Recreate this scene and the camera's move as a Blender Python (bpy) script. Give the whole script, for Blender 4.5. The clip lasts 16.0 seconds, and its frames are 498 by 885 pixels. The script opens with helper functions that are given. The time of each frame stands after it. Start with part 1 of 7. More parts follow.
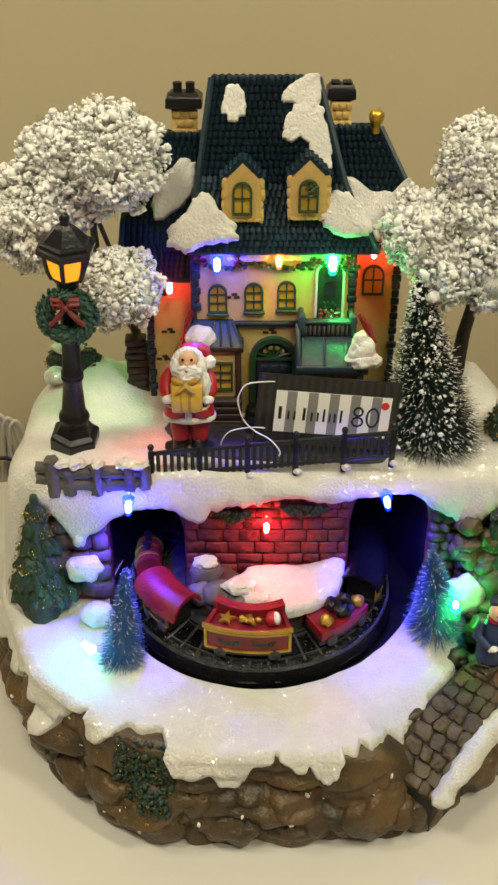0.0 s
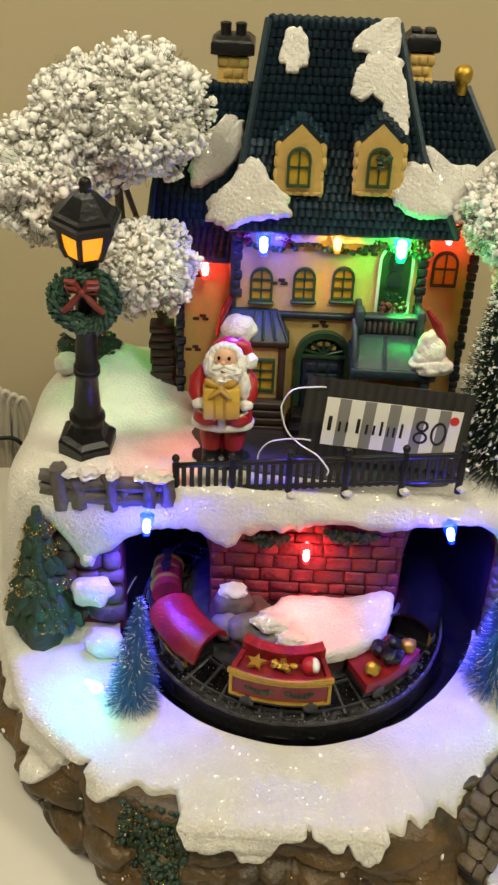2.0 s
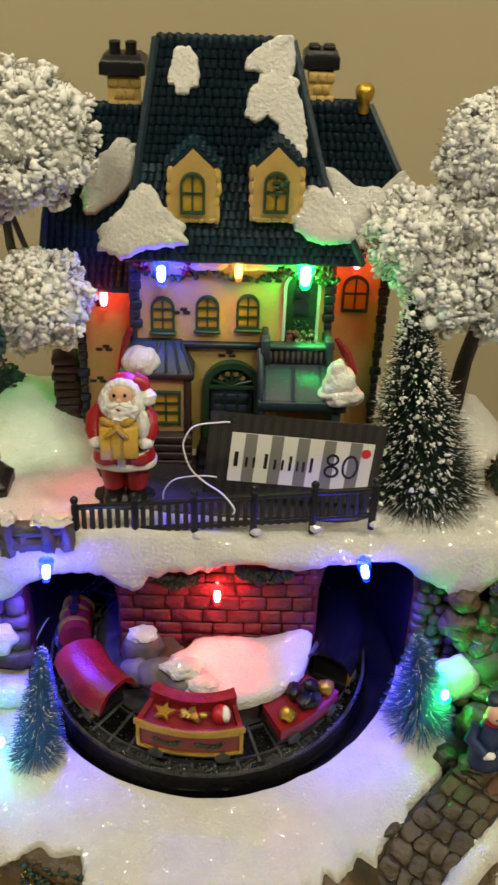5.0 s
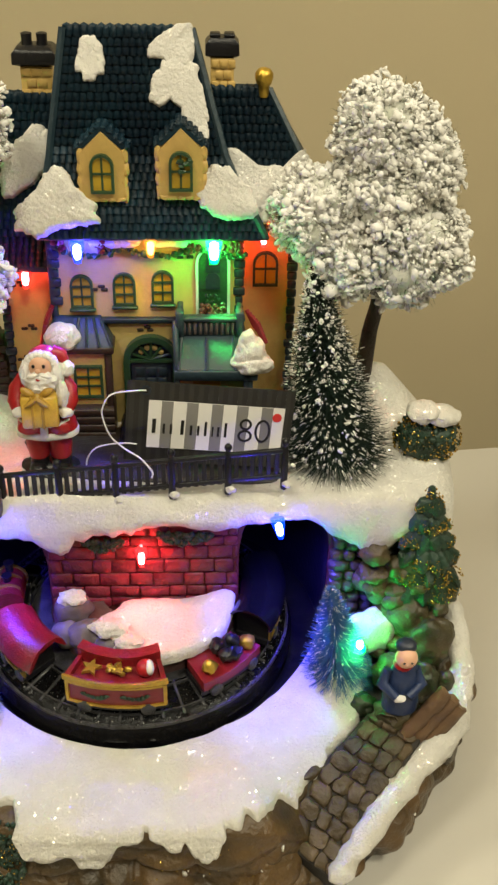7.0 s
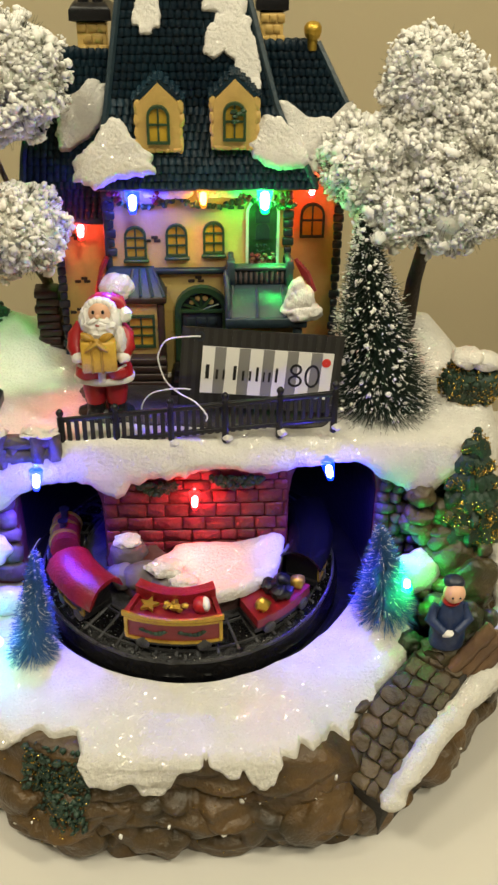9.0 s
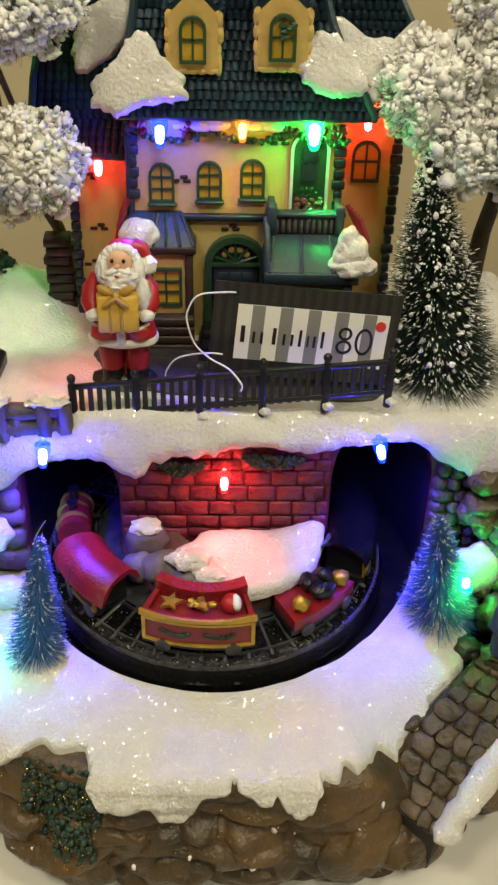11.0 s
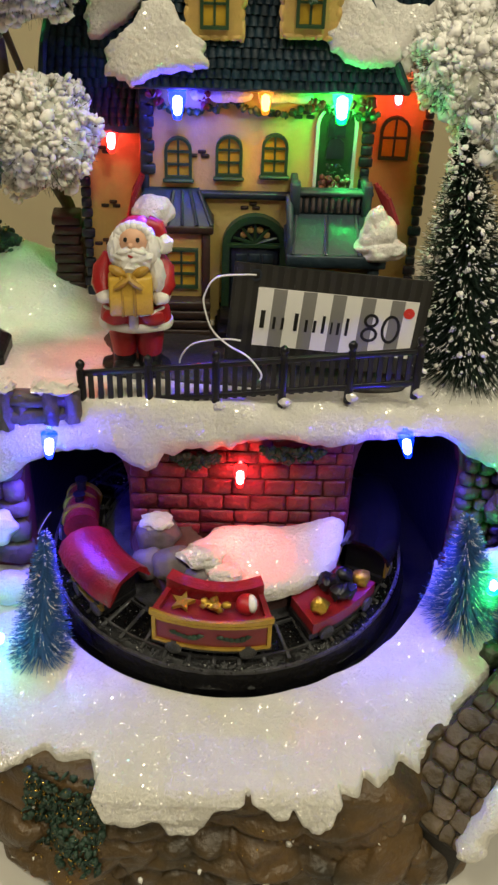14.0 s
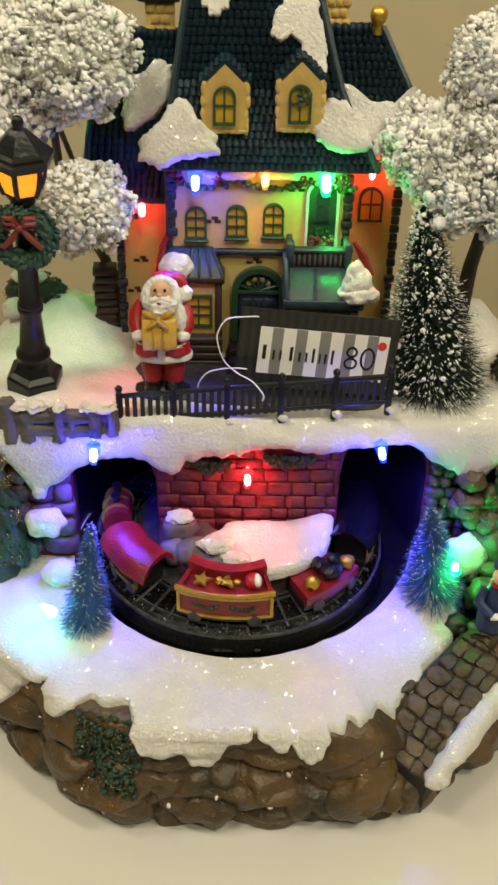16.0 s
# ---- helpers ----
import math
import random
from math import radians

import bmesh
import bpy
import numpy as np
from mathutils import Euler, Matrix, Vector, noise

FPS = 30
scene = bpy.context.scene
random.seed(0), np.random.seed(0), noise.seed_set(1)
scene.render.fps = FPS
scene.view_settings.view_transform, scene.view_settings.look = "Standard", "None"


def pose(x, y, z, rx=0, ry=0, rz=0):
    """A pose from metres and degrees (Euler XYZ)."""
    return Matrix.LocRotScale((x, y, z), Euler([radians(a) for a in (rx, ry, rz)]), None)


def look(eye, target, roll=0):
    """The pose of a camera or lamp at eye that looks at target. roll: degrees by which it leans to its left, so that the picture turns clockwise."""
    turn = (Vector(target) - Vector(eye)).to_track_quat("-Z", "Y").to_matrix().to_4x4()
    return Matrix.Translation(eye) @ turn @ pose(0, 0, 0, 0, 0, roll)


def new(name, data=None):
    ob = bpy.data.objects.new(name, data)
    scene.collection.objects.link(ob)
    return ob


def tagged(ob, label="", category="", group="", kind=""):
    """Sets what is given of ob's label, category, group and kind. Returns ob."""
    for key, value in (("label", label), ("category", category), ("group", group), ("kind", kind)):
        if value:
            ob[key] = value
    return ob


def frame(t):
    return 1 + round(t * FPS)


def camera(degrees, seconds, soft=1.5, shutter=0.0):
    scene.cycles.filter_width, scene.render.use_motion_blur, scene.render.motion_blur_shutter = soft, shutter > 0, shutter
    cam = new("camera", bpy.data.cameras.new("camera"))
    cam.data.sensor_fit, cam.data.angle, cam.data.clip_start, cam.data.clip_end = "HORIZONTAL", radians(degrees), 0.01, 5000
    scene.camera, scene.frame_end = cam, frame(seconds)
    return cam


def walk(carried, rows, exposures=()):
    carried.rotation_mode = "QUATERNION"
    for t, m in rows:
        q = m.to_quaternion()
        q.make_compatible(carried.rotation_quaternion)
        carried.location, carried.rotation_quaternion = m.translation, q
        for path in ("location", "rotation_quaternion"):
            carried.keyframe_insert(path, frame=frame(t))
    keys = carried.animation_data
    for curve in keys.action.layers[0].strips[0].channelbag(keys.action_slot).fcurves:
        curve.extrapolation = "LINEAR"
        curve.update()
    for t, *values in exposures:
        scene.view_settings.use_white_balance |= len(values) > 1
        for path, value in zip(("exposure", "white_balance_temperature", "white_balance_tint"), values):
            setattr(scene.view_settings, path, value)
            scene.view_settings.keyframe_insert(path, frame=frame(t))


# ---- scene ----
cam = camera(27.5, 16.0, soft=2.5, shutter=0.4)
METRES, EYE, TILT, LEAN, TURN = 0.43, 0.435, -32.0, 0.0, 0.0
ROWS = [
    (0.0, 0.0, 0.0, 0.0, 0.0, 0.0, 0.0),
    (0.5, -0.013, 0.0403, 0.0085, 0.05, -0.12, -0.25),
    (1.0, -0.0259, 0.1001, 0.0275, 0.16, -0.68, -0.76),
    (1.5, -0.0306, 0.1443, 0.0437, 0.71, -1.77, -1.86),
    (2.0, -0.0337, 0.1813, 0.0534, 0.63, -2.33, -2.59),
    (2.5, -0.0415, 0.2009, 0.0583, 0.66, -2.5, -2.92),
    (3.0, -0.0511, 0.2145, 0.0594, 0.82, -2.56, -2.81),
    (3.5, -0.0458, 0.2175, 0.0646, 0.6, -2.58, -2.81),
    (4.0, -0.0225, 0.2239, 0.0735, 0.13, -2.61, -2.47),
    (4.5, 0.0004, 0.2331, 0.0848, -0.35, -2.46, -2.22),
    (5.0, 0.0296, 0.229, 0.0914, -1.06, -2.4, -1.27),
    (7.5, 0.0868, 0.1526, 0.039, -2.69, -1.79, 0.38),
    (8.0, 0.0835, 0.1368, 0.0311, -2.57, -1.98, 0.55),
    (8.5, 0.0783, 0.1324, 0.0129, -2.25, -2.21, 0.75),
    (9.0, 0.0418, 0.1381, 0.0042, -2.03, -2.34, 0.72),
    (11.5, 0.0133, 0.3146, 0.0014, -1.57, -4.09, -0.61),
    (12.0, 0.0092, 0.3344, 0.0031, -1.47, -4.26, -0.72),
    (12.5, 0.007, 0.3568, 0.004, -1.39, -4.51, -0.84),
    (13.0, 0.0055, 0.3685, 0.0062, -1.46, -4.68, -1.01),
    (13.5, 0.0066, 0.3645, 0.0087, -1.47, -4.9, -1.13),
    (14.0, 0.004, 0.3325, 0.0017, -1.45, -4.7, -1.18),
    (14.5, 0.0095, 0.2745, -0.0002, -1.53, -4.53, -1.13),
    (15.0, 0.0145, 0.2103, -0.0023, -1.63, -4.34, -0.92),
    (15.5, 0.0139, 0.1601, -0.0036, -1.56, -4.03, -0.79),
    (16.0, 0.0065, 0.1246, -0.003, -0.77, -3.06, -0.73),
]
walk(cam, [(t, pose(0, 0, EYE, TILT, LEAN, TURN) @ pose(METRES * x, METRES * y, METRES * z, 90 + pitch, roll, yaw)) for t, x, y, z, yaw, pitch, roll in ROWS],
     exposures=[(0.0, 0.06), (3.0, 0.03), (5.0, -0.21), (7.5, 0.14), (9.0, 0.14), (11.5, -0.11), (13.0, -0.25), (14.5, -0.18), (16.0, -0.02)])

# ---- small helpers ----
INV = {}
GEO_SMOOTH = radians(52)


def thing(name, loc, label, category, group="", kind=""):
    """An Empty at the base of a thing."""
    ob = new(name)
    ob.location = loc
    ob.empty_display_size = 0.01
    INV[ob] = Matrix.Translation(-Vector(loc))
    return tagged(ob, label, category, group, kind)


def mesh_of(name, bm, mats, smooth=True):
    me = bpy.data.meshes.new(name)
    bmesh.ops.recalc_face_normals(bm, faces=bm.faces)
    bm.to_mesh(me)
    bm.free()
    for m in mats if isinstance(mats, (list, tuple)) else [mats]:
        me.materials.append(m)
    for p in me.polygons:
        p.use_smooth = smooth
    if smooth:
        me.set_sharp_from_angle(angle=GEO_SMOOTH)
    return me


def part(name, bm, material, parent, label="", smooth=True):
    """Links a bmesh, built in world coordinates, as one mesh under a thing or a part."""
    ob = new(name, mesh_of(name, bm, material, smooth))
    if parent:
        ob.parent = parent
        ob.matrix_parent_inverse = INV[parent]
    INV[ob] = Matrix.Identity(4)
    return tagged(ob, label)


def single(name, bm, material, label, category, group="", kind="", smooth=True):
    """A thing that is one mesh."""
    ob = part(name, bm, material, None, "", smooth)
    return tagged(ob, label, category, group, kind)


def piece(name, me, m, parent):
    ob = new(name, me)
    ob.parent = parent
    ob.matrix_parent_inverse = INV[parent]
    ob.matrix_basis = m
    return ob


def grid_mesh(name, verts, faces, mats, smooth=True, parent=None, label=""):
    me = bpy.data.meshes.new(name)
    me.from_pydata([tuple(v) for v in verts], [], faces)
    me.materials.append(mats)
    for p in me.polygons:
        p.use_smooth = smooth
    ob = new(name, me)
    if parent:
        ob.parent = parent
        ob.matrix_parent_inverse = INV[parent]
    INV[ob] = Matrix.Identity(4)
    return tagged(ob, label)


def box(bm, c, s, m=None, bevel=0.0, mi=0):
    """A box of centre c and size s, turned by m about its centre."""
    t = Matrix.Translation(c) @ (m.to_4x4() if m else Matrix.Identity(4)) @ Matrix.Diagonal((*s, 1))
    r = bmesh.ops.create_cube(bm, size=1, matrix=t)
    fs = list({f for v in r["verts"] for f in v.link_faces})
    if bevel:
        es = list({e for v in r["verts"] for e in v.link_edges})
        b = bmesh.ops.bevel(bm, geom=es, offset=bevel, segments=1, affect="EDGES")
        fs = list({f for v in b["verts"] for f in v.link_faces} | {f for f in fs if f.is_valid})
    for f in fs:
        f.material_index = mi


def tube(bm, pts, radii, seg=8, mi=0, caps=True):
    """A round tube through points with a radius at each."""
    pts = [Vector(p) for p in pts]
    rings = []
    up = Vector((0.31, 0.17, 0.93))
    for i, p in enumerate(pts):
        d = (pts[min(i + 1, len(pts) - 1)] - pts[max(i - 1, 0)]).normalized()
        a = d.cross(up)
        if a.length < 1e-4:
            a = d.cross(Vector((1, 0, 0)))
        a.normalize()
        b = d.cross(a)
        rings.append([bm.verts.new(p + float(radii[i]) * (math.cos(k * math.tau / seg) * a + math.sin(k * math.tau / seg) * b)) for k in range(seg)])
    for r, q in zip(rings, rings[1:]):
        for k in range(seg):
            bm.faces.new((r[k], r[(k + 1) % seg], q[(k + 1) % seg], q[k])).material_index = mi
    if caps:
        bm.faces.new(rings[0][::-1]).material_index = mi
        bm.faces.new(rings[-1]).material_index = mi


def lathe(bm, prof, m, seg=12, mi=0, arc=math.tau):
    """Turns a profile of (radius, height) about the z axis of m."""
    rings = []
    for r, z in prof:
        rings.append([bm.verts.new(m @ Vector((max(r, 1e-5) * math.cos(k * arc / seg), max(r, 1e-5) * math.sin(k * arc / seg), z))) for k in range(seg)])
    for a, b in zip(rings, rings[1:]):
        for k in range(seg):
            bm.faces.new((a[k], a[(k + 1) % seg], b[(k + 1) % seg], b[k])).material_index = mi
    bm.faces.new(rings[0][::-1]).material_index = mi
    bm.faces.new(rings[-1]).material_index = mi


def prism(bm, pts, y0, y1, mi=0, axis="y"):
    """A flat outline in x and z, given depth along y (or in x and y, along z)."""
    def at(p, d):
        return (p[0], d, p[1]) if axis == "y" else (p[0], p[1], d) if axis == "z" else (d, p[0], p[1])
    a = [bm.verts.new(at(p, y0)) for p in pts]
    b = [bm.verts.new(at(p, y1)) for p in pts]
    n = len(pts)
    for k in range(n):
        bm.faces.new((a[k], a[(k + 1) % n], b[(k + 1) % n], b[k])).material_index = mi
    for loop in (a[::-1], b):
        bm.faces.new(loop).material_index = mi


def arch(x0, x1, z0, z1, n=8, rise=None):
    """The outline of an opening with a round head."""
    r = (x1 - x0) / 2
    h = rise if rise else r
    out = [(x0, z0), (x1, z0)]
    for k in range(n + 1):
        a = math.pi * k / n
        out.append(((x0 + x1) / 2 + r * math.cos(a), z1 - h + h * math.sin(a)))
    return out


def ring_prism(bm, outer, inner, y0, y1, mi=0):
    """A frame between two outlines of the same count."""
    n = len(outer)
    v = [[bm.verts.new((p[0], y, p[1])) for p in o] for o in (outer, inner) for y in (y0, y1)]
    for k in range(n):
        j = (k + 1) % n
        for a, b in ((0, 2), (1, 3), (0, 1), (2, 3)):
            bm.faces.new((v[a][k], v[a][j], v[b][j], v[b][k])).material_index = mi


def lump(bm, c, s, seed=0, rough=0.15, sub=2, freq=1.6, mi=0, m=None):
    """A rounded, uneven lump of centre c and half sizes s."""
    r = bmesh.ops.create_icosphere(bm, subdivisions=sub, radius=1)
    for v in r["verts"]:
        k = 1 + rough * noise.noise(v.co * freq + Vector((seed * 3.7, seed * 1.3, seed * 7.1))) * 2
        p = Vector((v.co.x * s[0] * k, v.co.y * s[1] * k, v.co.z * s[2] * k))
        v.co = Vector(c) + (m @ p if m else p)
    for f in {f for v in r["verts"] for f in v.link_faces}:
        f.material_index = mi


def spline(pts, n, closed=False):
    """A smooth line of n points through pts."""
    p = np.array(pts, float)
    k = len(p)
    out = []
    for i in range(n):
        u = i / n * k if closed else i / (n - 1) * (k - 1)
        j = int(u) if closed else min(int(u), k - 2)
        f = u - j
        g = [p[(j + d) % k] if closed else p[min(max(j + d, 0), k - 1)] for d in (-1, 0, 1, 2)]
        out.append(0.5 * (2 * g[1] + (g[2] - g[0]) * f + (2 * g[0] - 5 * g[1] + 4 * g[2] - g[3]) * f * f + (3 * g[1] - g[0] - 3 * g[2] + g[3]) * f ** 3))
    return np.array(out)


def curve_at(table, x):
    return float(np.interp(x, [a for a, _ in table], [b for _, b in table]))


def wob(x, y, z, f=60.0, seed=0.0):
    return noise.noise(Vector((x * f + seed, y * f - seed, z * f + 2 * seed)))


# ---- world and light ----
world = bpy.data.worlds.new("world")
scene.world = world
world.use_nodes = True
world.node_tree.nodes["Background"].inputs[0].default_value = (1.0, 0.86, 0.66, 1)
world.node_tree.nodes["Background"].inputs[1].default_value = 0.10


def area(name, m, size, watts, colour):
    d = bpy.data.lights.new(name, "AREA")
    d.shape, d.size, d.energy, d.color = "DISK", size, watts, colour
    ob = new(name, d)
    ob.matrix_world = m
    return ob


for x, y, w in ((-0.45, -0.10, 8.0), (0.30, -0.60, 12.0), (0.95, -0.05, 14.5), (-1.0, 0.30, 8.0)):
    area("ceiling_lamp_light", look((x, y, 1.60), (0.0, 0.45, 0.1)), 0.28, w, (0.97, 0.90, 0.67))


# ---- materials ----
def mat(name, colour, rough=0.6, metal=0.0, vary=0.25, scale=300.0, bump=0.0, bump_scale=None, second=None, coat=0.0, spec=0.5, emit=None, strength=0.0, island=0.0):
    """A painted or natural surface: two scales of variation in colour, fine relief."""
    m = bpy.data.materials.new(name)
    m.use_nodes = True
    nt = m.node_tree
    n, l = nt.nodes, nt.links
    b = n["Principled BSDF"]
    b.inputs["Roughness"].default_value = rough
    b.inputs["Metallic"].default_value = metal
    b.inputs["Coat Weight"].default_value = coat
    b.inputs["Specular IOR Level"].default_value = spec
    geo = n.new("ShaderNodeNewGeometry")
    big, fine = n.new("ShaderNodeTexNoise"), n.new("ShaderNodeTexNoise")
    big.inputs["Scale"].default_value, fine.inputs["Scale"].default_value = scale * 0.25, scale * 2
    big.inputs["Detail"].default_value = 4
    for t in (big, fine):
        l.new(geo.outputs["Position"], t.inputs["Vector"])
    ramp = n.new("ShaderNodeMapRange")
    ramp.inputs[1].default_value, ramp.inputs[2].default_value = 0.3, 0.7
    l.new(big.outputs["Fac"], ramp.inputs[0])
    mix = n.new("ShaderNodeMix")
    mix.data_type = "RGBA"
    other = second if second else tuple(c * (1 - vary) for c in colour)
    mix.inputs["A"].default_value, mix.inputs["B"].default_value = (*colour, 1), (*other, 1)
    l.new(ramp.outputs[0], mix.inputs["Factor"])
    hsv = n.new("ShaderNodeHueSaturation")
    val = n.new("ShaderNodeMapRange")
    val.inputs[3].default_value, val.inputs[4].default_value = 1 - vary * 0.7, 1 + vary * 0.7
    l.new(fine.outputs["Fac"], val.inputs[0])
    last = val.outputs[0]
    if island:
        info, rnd, mul = n.new("ShaderNodeObjectInfo"), n.new("ShaderNodeMapRange"), n.new("ShaderNodeMath")
        mul.operation = "MULTIPLY"
        rnd.inputs[3].default_value, rnd.inputs[4].default_value = 1 - island, 1 + island
        l.new(info.outputs["Random"], rnd.inputs[0])
        l.new(rnd.outputs[0], mul.inputs[0])
        l.new(last, mul.inputs[1])
        last = mul.outputs[0]
    l.new(last, hsv.inputs["Value"])
    l.new(mix.outputs["Result"], hsv.inputs["Color"])
    l.new(hsv.outputs["Color"], b.inputs["Base Color"])
    if bump:
        bt, bn = n.new("ShaderNodeTexNoise"), n.new("ShaderNodeBump")
        bt.inputs["Scale"].default_value = bump_scale or scale * 2
        bt.inputs["Detail"].default_value = 5
        bn.inputs["Strength"].default_value, bn.inputs["Distance"].default_value = bump, 0.001
        l.new(geo.outputs["Position"], bt.inputs["Vector"])
        l.new(bt.outputs["Fac"], bn.inputs["Height"])
        l.new(bn.outputs["Normal"], b.inputs["Normal"])
    if emit:
        b.inputs["Emission Color"].default_value, b.inputs["Emission Strength"].default_value = (*emit, 1), strength
    return m


def flakes(n, l, geo, scale, share, radius, spread, rough, colour):
    """Mirror flakes scattered at all angles over a surface."""
    cell = n.new("ShaderNodeTexVoronoi")
    cell.inputs["Scale"].default_value = scale
    l.new(geo.outputs["Position"], cell.inputs["Vector"])
    sep = n.new("ShaderNodeSeparateColor")
    l.new(cell.outputs["Color"], sep.inputs[0])
    pick = n.new("ShaderNodeMath")
    pick.operation = "LESS_THAN"
    pick.inputs[1].default_value = share
    l.new(sep.outputs["Red"], pick.inputs[0])
    near = n.new("ShaderNodeMath")
    near.operation = "LESS_THAN"
    near.inputs[1].default_value = radius
    l.new(cell.outputs["Distance"], near.inputs[0])
    both = n.new("ShaderNodeMath")
    both.operation = "MULTIPLY"
    l.new(pick.outputs[0], both.inputs[0])
    l.new(near.outputs[0], both.inputs[1])
    turn = n.new("ShaderNodeCombineXYZ")
    for i, ch in enumerate(("Green", "Blue")):
        s = n.new("ShaderNodeMapRange")
        s.inputs[3].default_value, s.inputs[4].default_value = -spread, spread
        l.new(sep.outputs[ch], s.inputs[0])
        l.new(s.outputs[0], turn.inputs[i])
    add, norm = n.new("ShaderNodeVectorMath"), n.new("ShaderNodeVectorMath")
    norm.operation = "NORMALIZE"
    l.new(geo.outputs["Normal"], add.inputs[0])
    l.new(turn.outputs[0], add.inputs[1])
    l.new(add.outputs[0], norm.inputs[0])
    g = n.new("ShaderNodeBsdfGlossy")
    g.inputs["Roughness"].default_value = rough
    l.new(norm.outputs[0], g.inputs["Normal"])
    tint = n.new("ShaderNodeMix")
    tint.data_type = "RGBA"
    tint.inputs["A"].default_value, tint.inputs["B"].default_value = (0, 0, 0, 1), (*colour, 1)
    l.new(both.outputs[0], tint.inputs["Factor"])
    l.new(tint.outputs["Result"], g.inputs["Color"])
    return g.outputs[0]


def snow_material(name, base=(0.555, 0.54, 0.50), flake=0.50, cells=2000.0):
    """White glitter paint: soft grain with scattered mirror flakes that lie at all angles."""
    m = mat(name, base, rough=0.75, vary=0.10, scale=500, bump=0.9, bump_scale=650)
    nt = m.node_tree
    n, l = nt.nodes, nt.links
    b, out = n["Principled BSDF"], n["Material Output"]
    geo = n.new("ShaderNodeNewGeometry")
    fine = flakes(n, l, geo, cells, flake, 0.40, 1.15, 0.22, (0.82, 0.80, 0.74))
    coarse = flakes(n, l, geo, cells * 0.72, 0.32, 0.29, 0.85, 0.15, (0.95, 0.94, 0.90))
    last = b.outputs[0]
    for layer in (fine, coarse):
        mx = n.new("ShaderNodeAddShader")
        l.new(last, mx.inputs[0])
        l.new(layer, mx.inputs[1])
        last = mx.outputs[0]
    l.new(last, out.inputs["Surface"])
    return m


SNOW = snow_material("glitter_snow")
ROOF_SNOW = snow_material("roof_snow", (0.66, 0.64, 0.60), 0.55)
ROCK = mat("brown_rock_paint", (0.128, 0.072, 0.025), 0.34, vary=0.60, scale=140, bump=1.0, bump_scale=420, second=(0.028, 0.024, 0.014), spec=0.45)
MOSSROCK = mat("green_brown_rock_paint", (0.085, 0.056, 0.026), 0.42, vary=0.45, scale=170, bump=1.0, bump_scale=380, second=(0.020, 0.032, 0.016))
STONE = mat("path_stone", (0.105, 0.074, 0.040), 0.5, vary=0.4, scale=180, bump=0.8, bump_scale=400, second=(0.045, 0.034, 0.020), island=0.3, spec=0.35)
JOINT = mat("dark_joint", (0.016, 0.012, 0.008), 0.7, vary=0.3, scale=200, bump=0.5)
BRICK = mat("red_brick", (0.215, 0.014, 0.030), 0.42, vary=0.6, scale=110, bump=0.9, bump_scale=420, second=(0.13, 0.022, 0.026), island=0.3)
MORTAR = mat("dark_red_mortar", (0.110, 0.013, 0.018), 0.7, vary=0.3, scale=300, bump=0.5)
PURPLE = mat("purple_stone", (0.15, 0.085, 0.10), 0.55, vary=0.35, scale=160, bump=0.7, second=(0.08, 0.075, 0.06), island=0.3)
GREYSTONE = mat("grey_boulder", (0.16, 0.13, 0.13), 0.5, vary=0.4, scale=150, bump=0.6)
BLACK = mat("black_gloss_paint", (0.010, 0.010, 0.012), 0.32, vary=0.4, scale=300, bump=0.25, spec=0.35)
LACQUER = mat("black_lacquer", (0.004, 0.004, 0.005), 0.14, vary=0.4, scale=300, bump=0.2, bump_scale=250, spec=0.5)
DISC = mat("black_disc_paint", (0.005, 0.005, 0.006), 0.20, vary=0.5, scale=260, bump=0.6, bump_scale=420, spec=0.15)
GLITTER = mat("gold_glitter", (0.80, 0.55, 0.14), 0.18, metal=1.0, vary=0.3, scale=400)
TUNNEL = mat("tunnel_black", (0.016, 0.016, 0.019), 0.4, vary=0.3, scale=200, bump=0.4)
ROOF = mat("slate_blue_roof", (0.008, 0.027, 0.042), 0.42, vary=0.4, scale=250, bump=0.5, spec=0.22, second=(0.005, 0.014, 0.026), island=0.3)
ROOFEDGE = mat("roof_edge_blue", (0.016, 0.036, 0.050), 0.4, vary=0.3, scale=250, bump=0.3)
CREAM = mat("cream_wall_paint", (0.62, 0.46, 0.16), 0.55, vary=0.16, scale=150, bump=0.35, bump_scale=500)
DORMER = mat("ochre_dormer_paint", (0.60, 0.40, 0.12), 0.5, vary=0.2, scale=200, bump=0.3)
YELLOW = mat("window_yellow", (0.62, 0.40, 0.03), 0.4, vary=0.25, scale=300, bump=0.2)
GREEN = mat("dark_green_paint", (0.025, 0.07, 0.03), 0.4, vary=0.35, scale=300, bump=0.3)
DKGREEN = mat("fir_green_paint", (0.018, 0.05, 0.03), 0.5, vary=0.5, scale=250, bump=0.8, bump_scale=500)
TEAL = mat("slate_teal_paint", (0.026, 0.048, 0.064), 0.45, vary=0.35, scale=200, bump=0.4)
NAVY = mat("navy_trim_paint", (0.015, 0.025, 0.045), 0.4, vary=0.35, scale=250, bump=0.3)
DKBROWN = mat("dark_brown_paint", (0.035, 0.018, 0.013), 0.45, vary=0.4, scale=250, bump=0.4)
GREYWOOD = mat("grey_wood_paint", (0.13, 0.11, 0.10), 0.55, vary=0.4, scale=200, bump=0.8, second=(0.06, 0.05, 0.05))
WOOD = mat("log_brown", (0.22, 0.13, 0.06), 0.5, vary=0.45, scale=160, bump=0.7, second=(0.09, 0.05, 0.03))
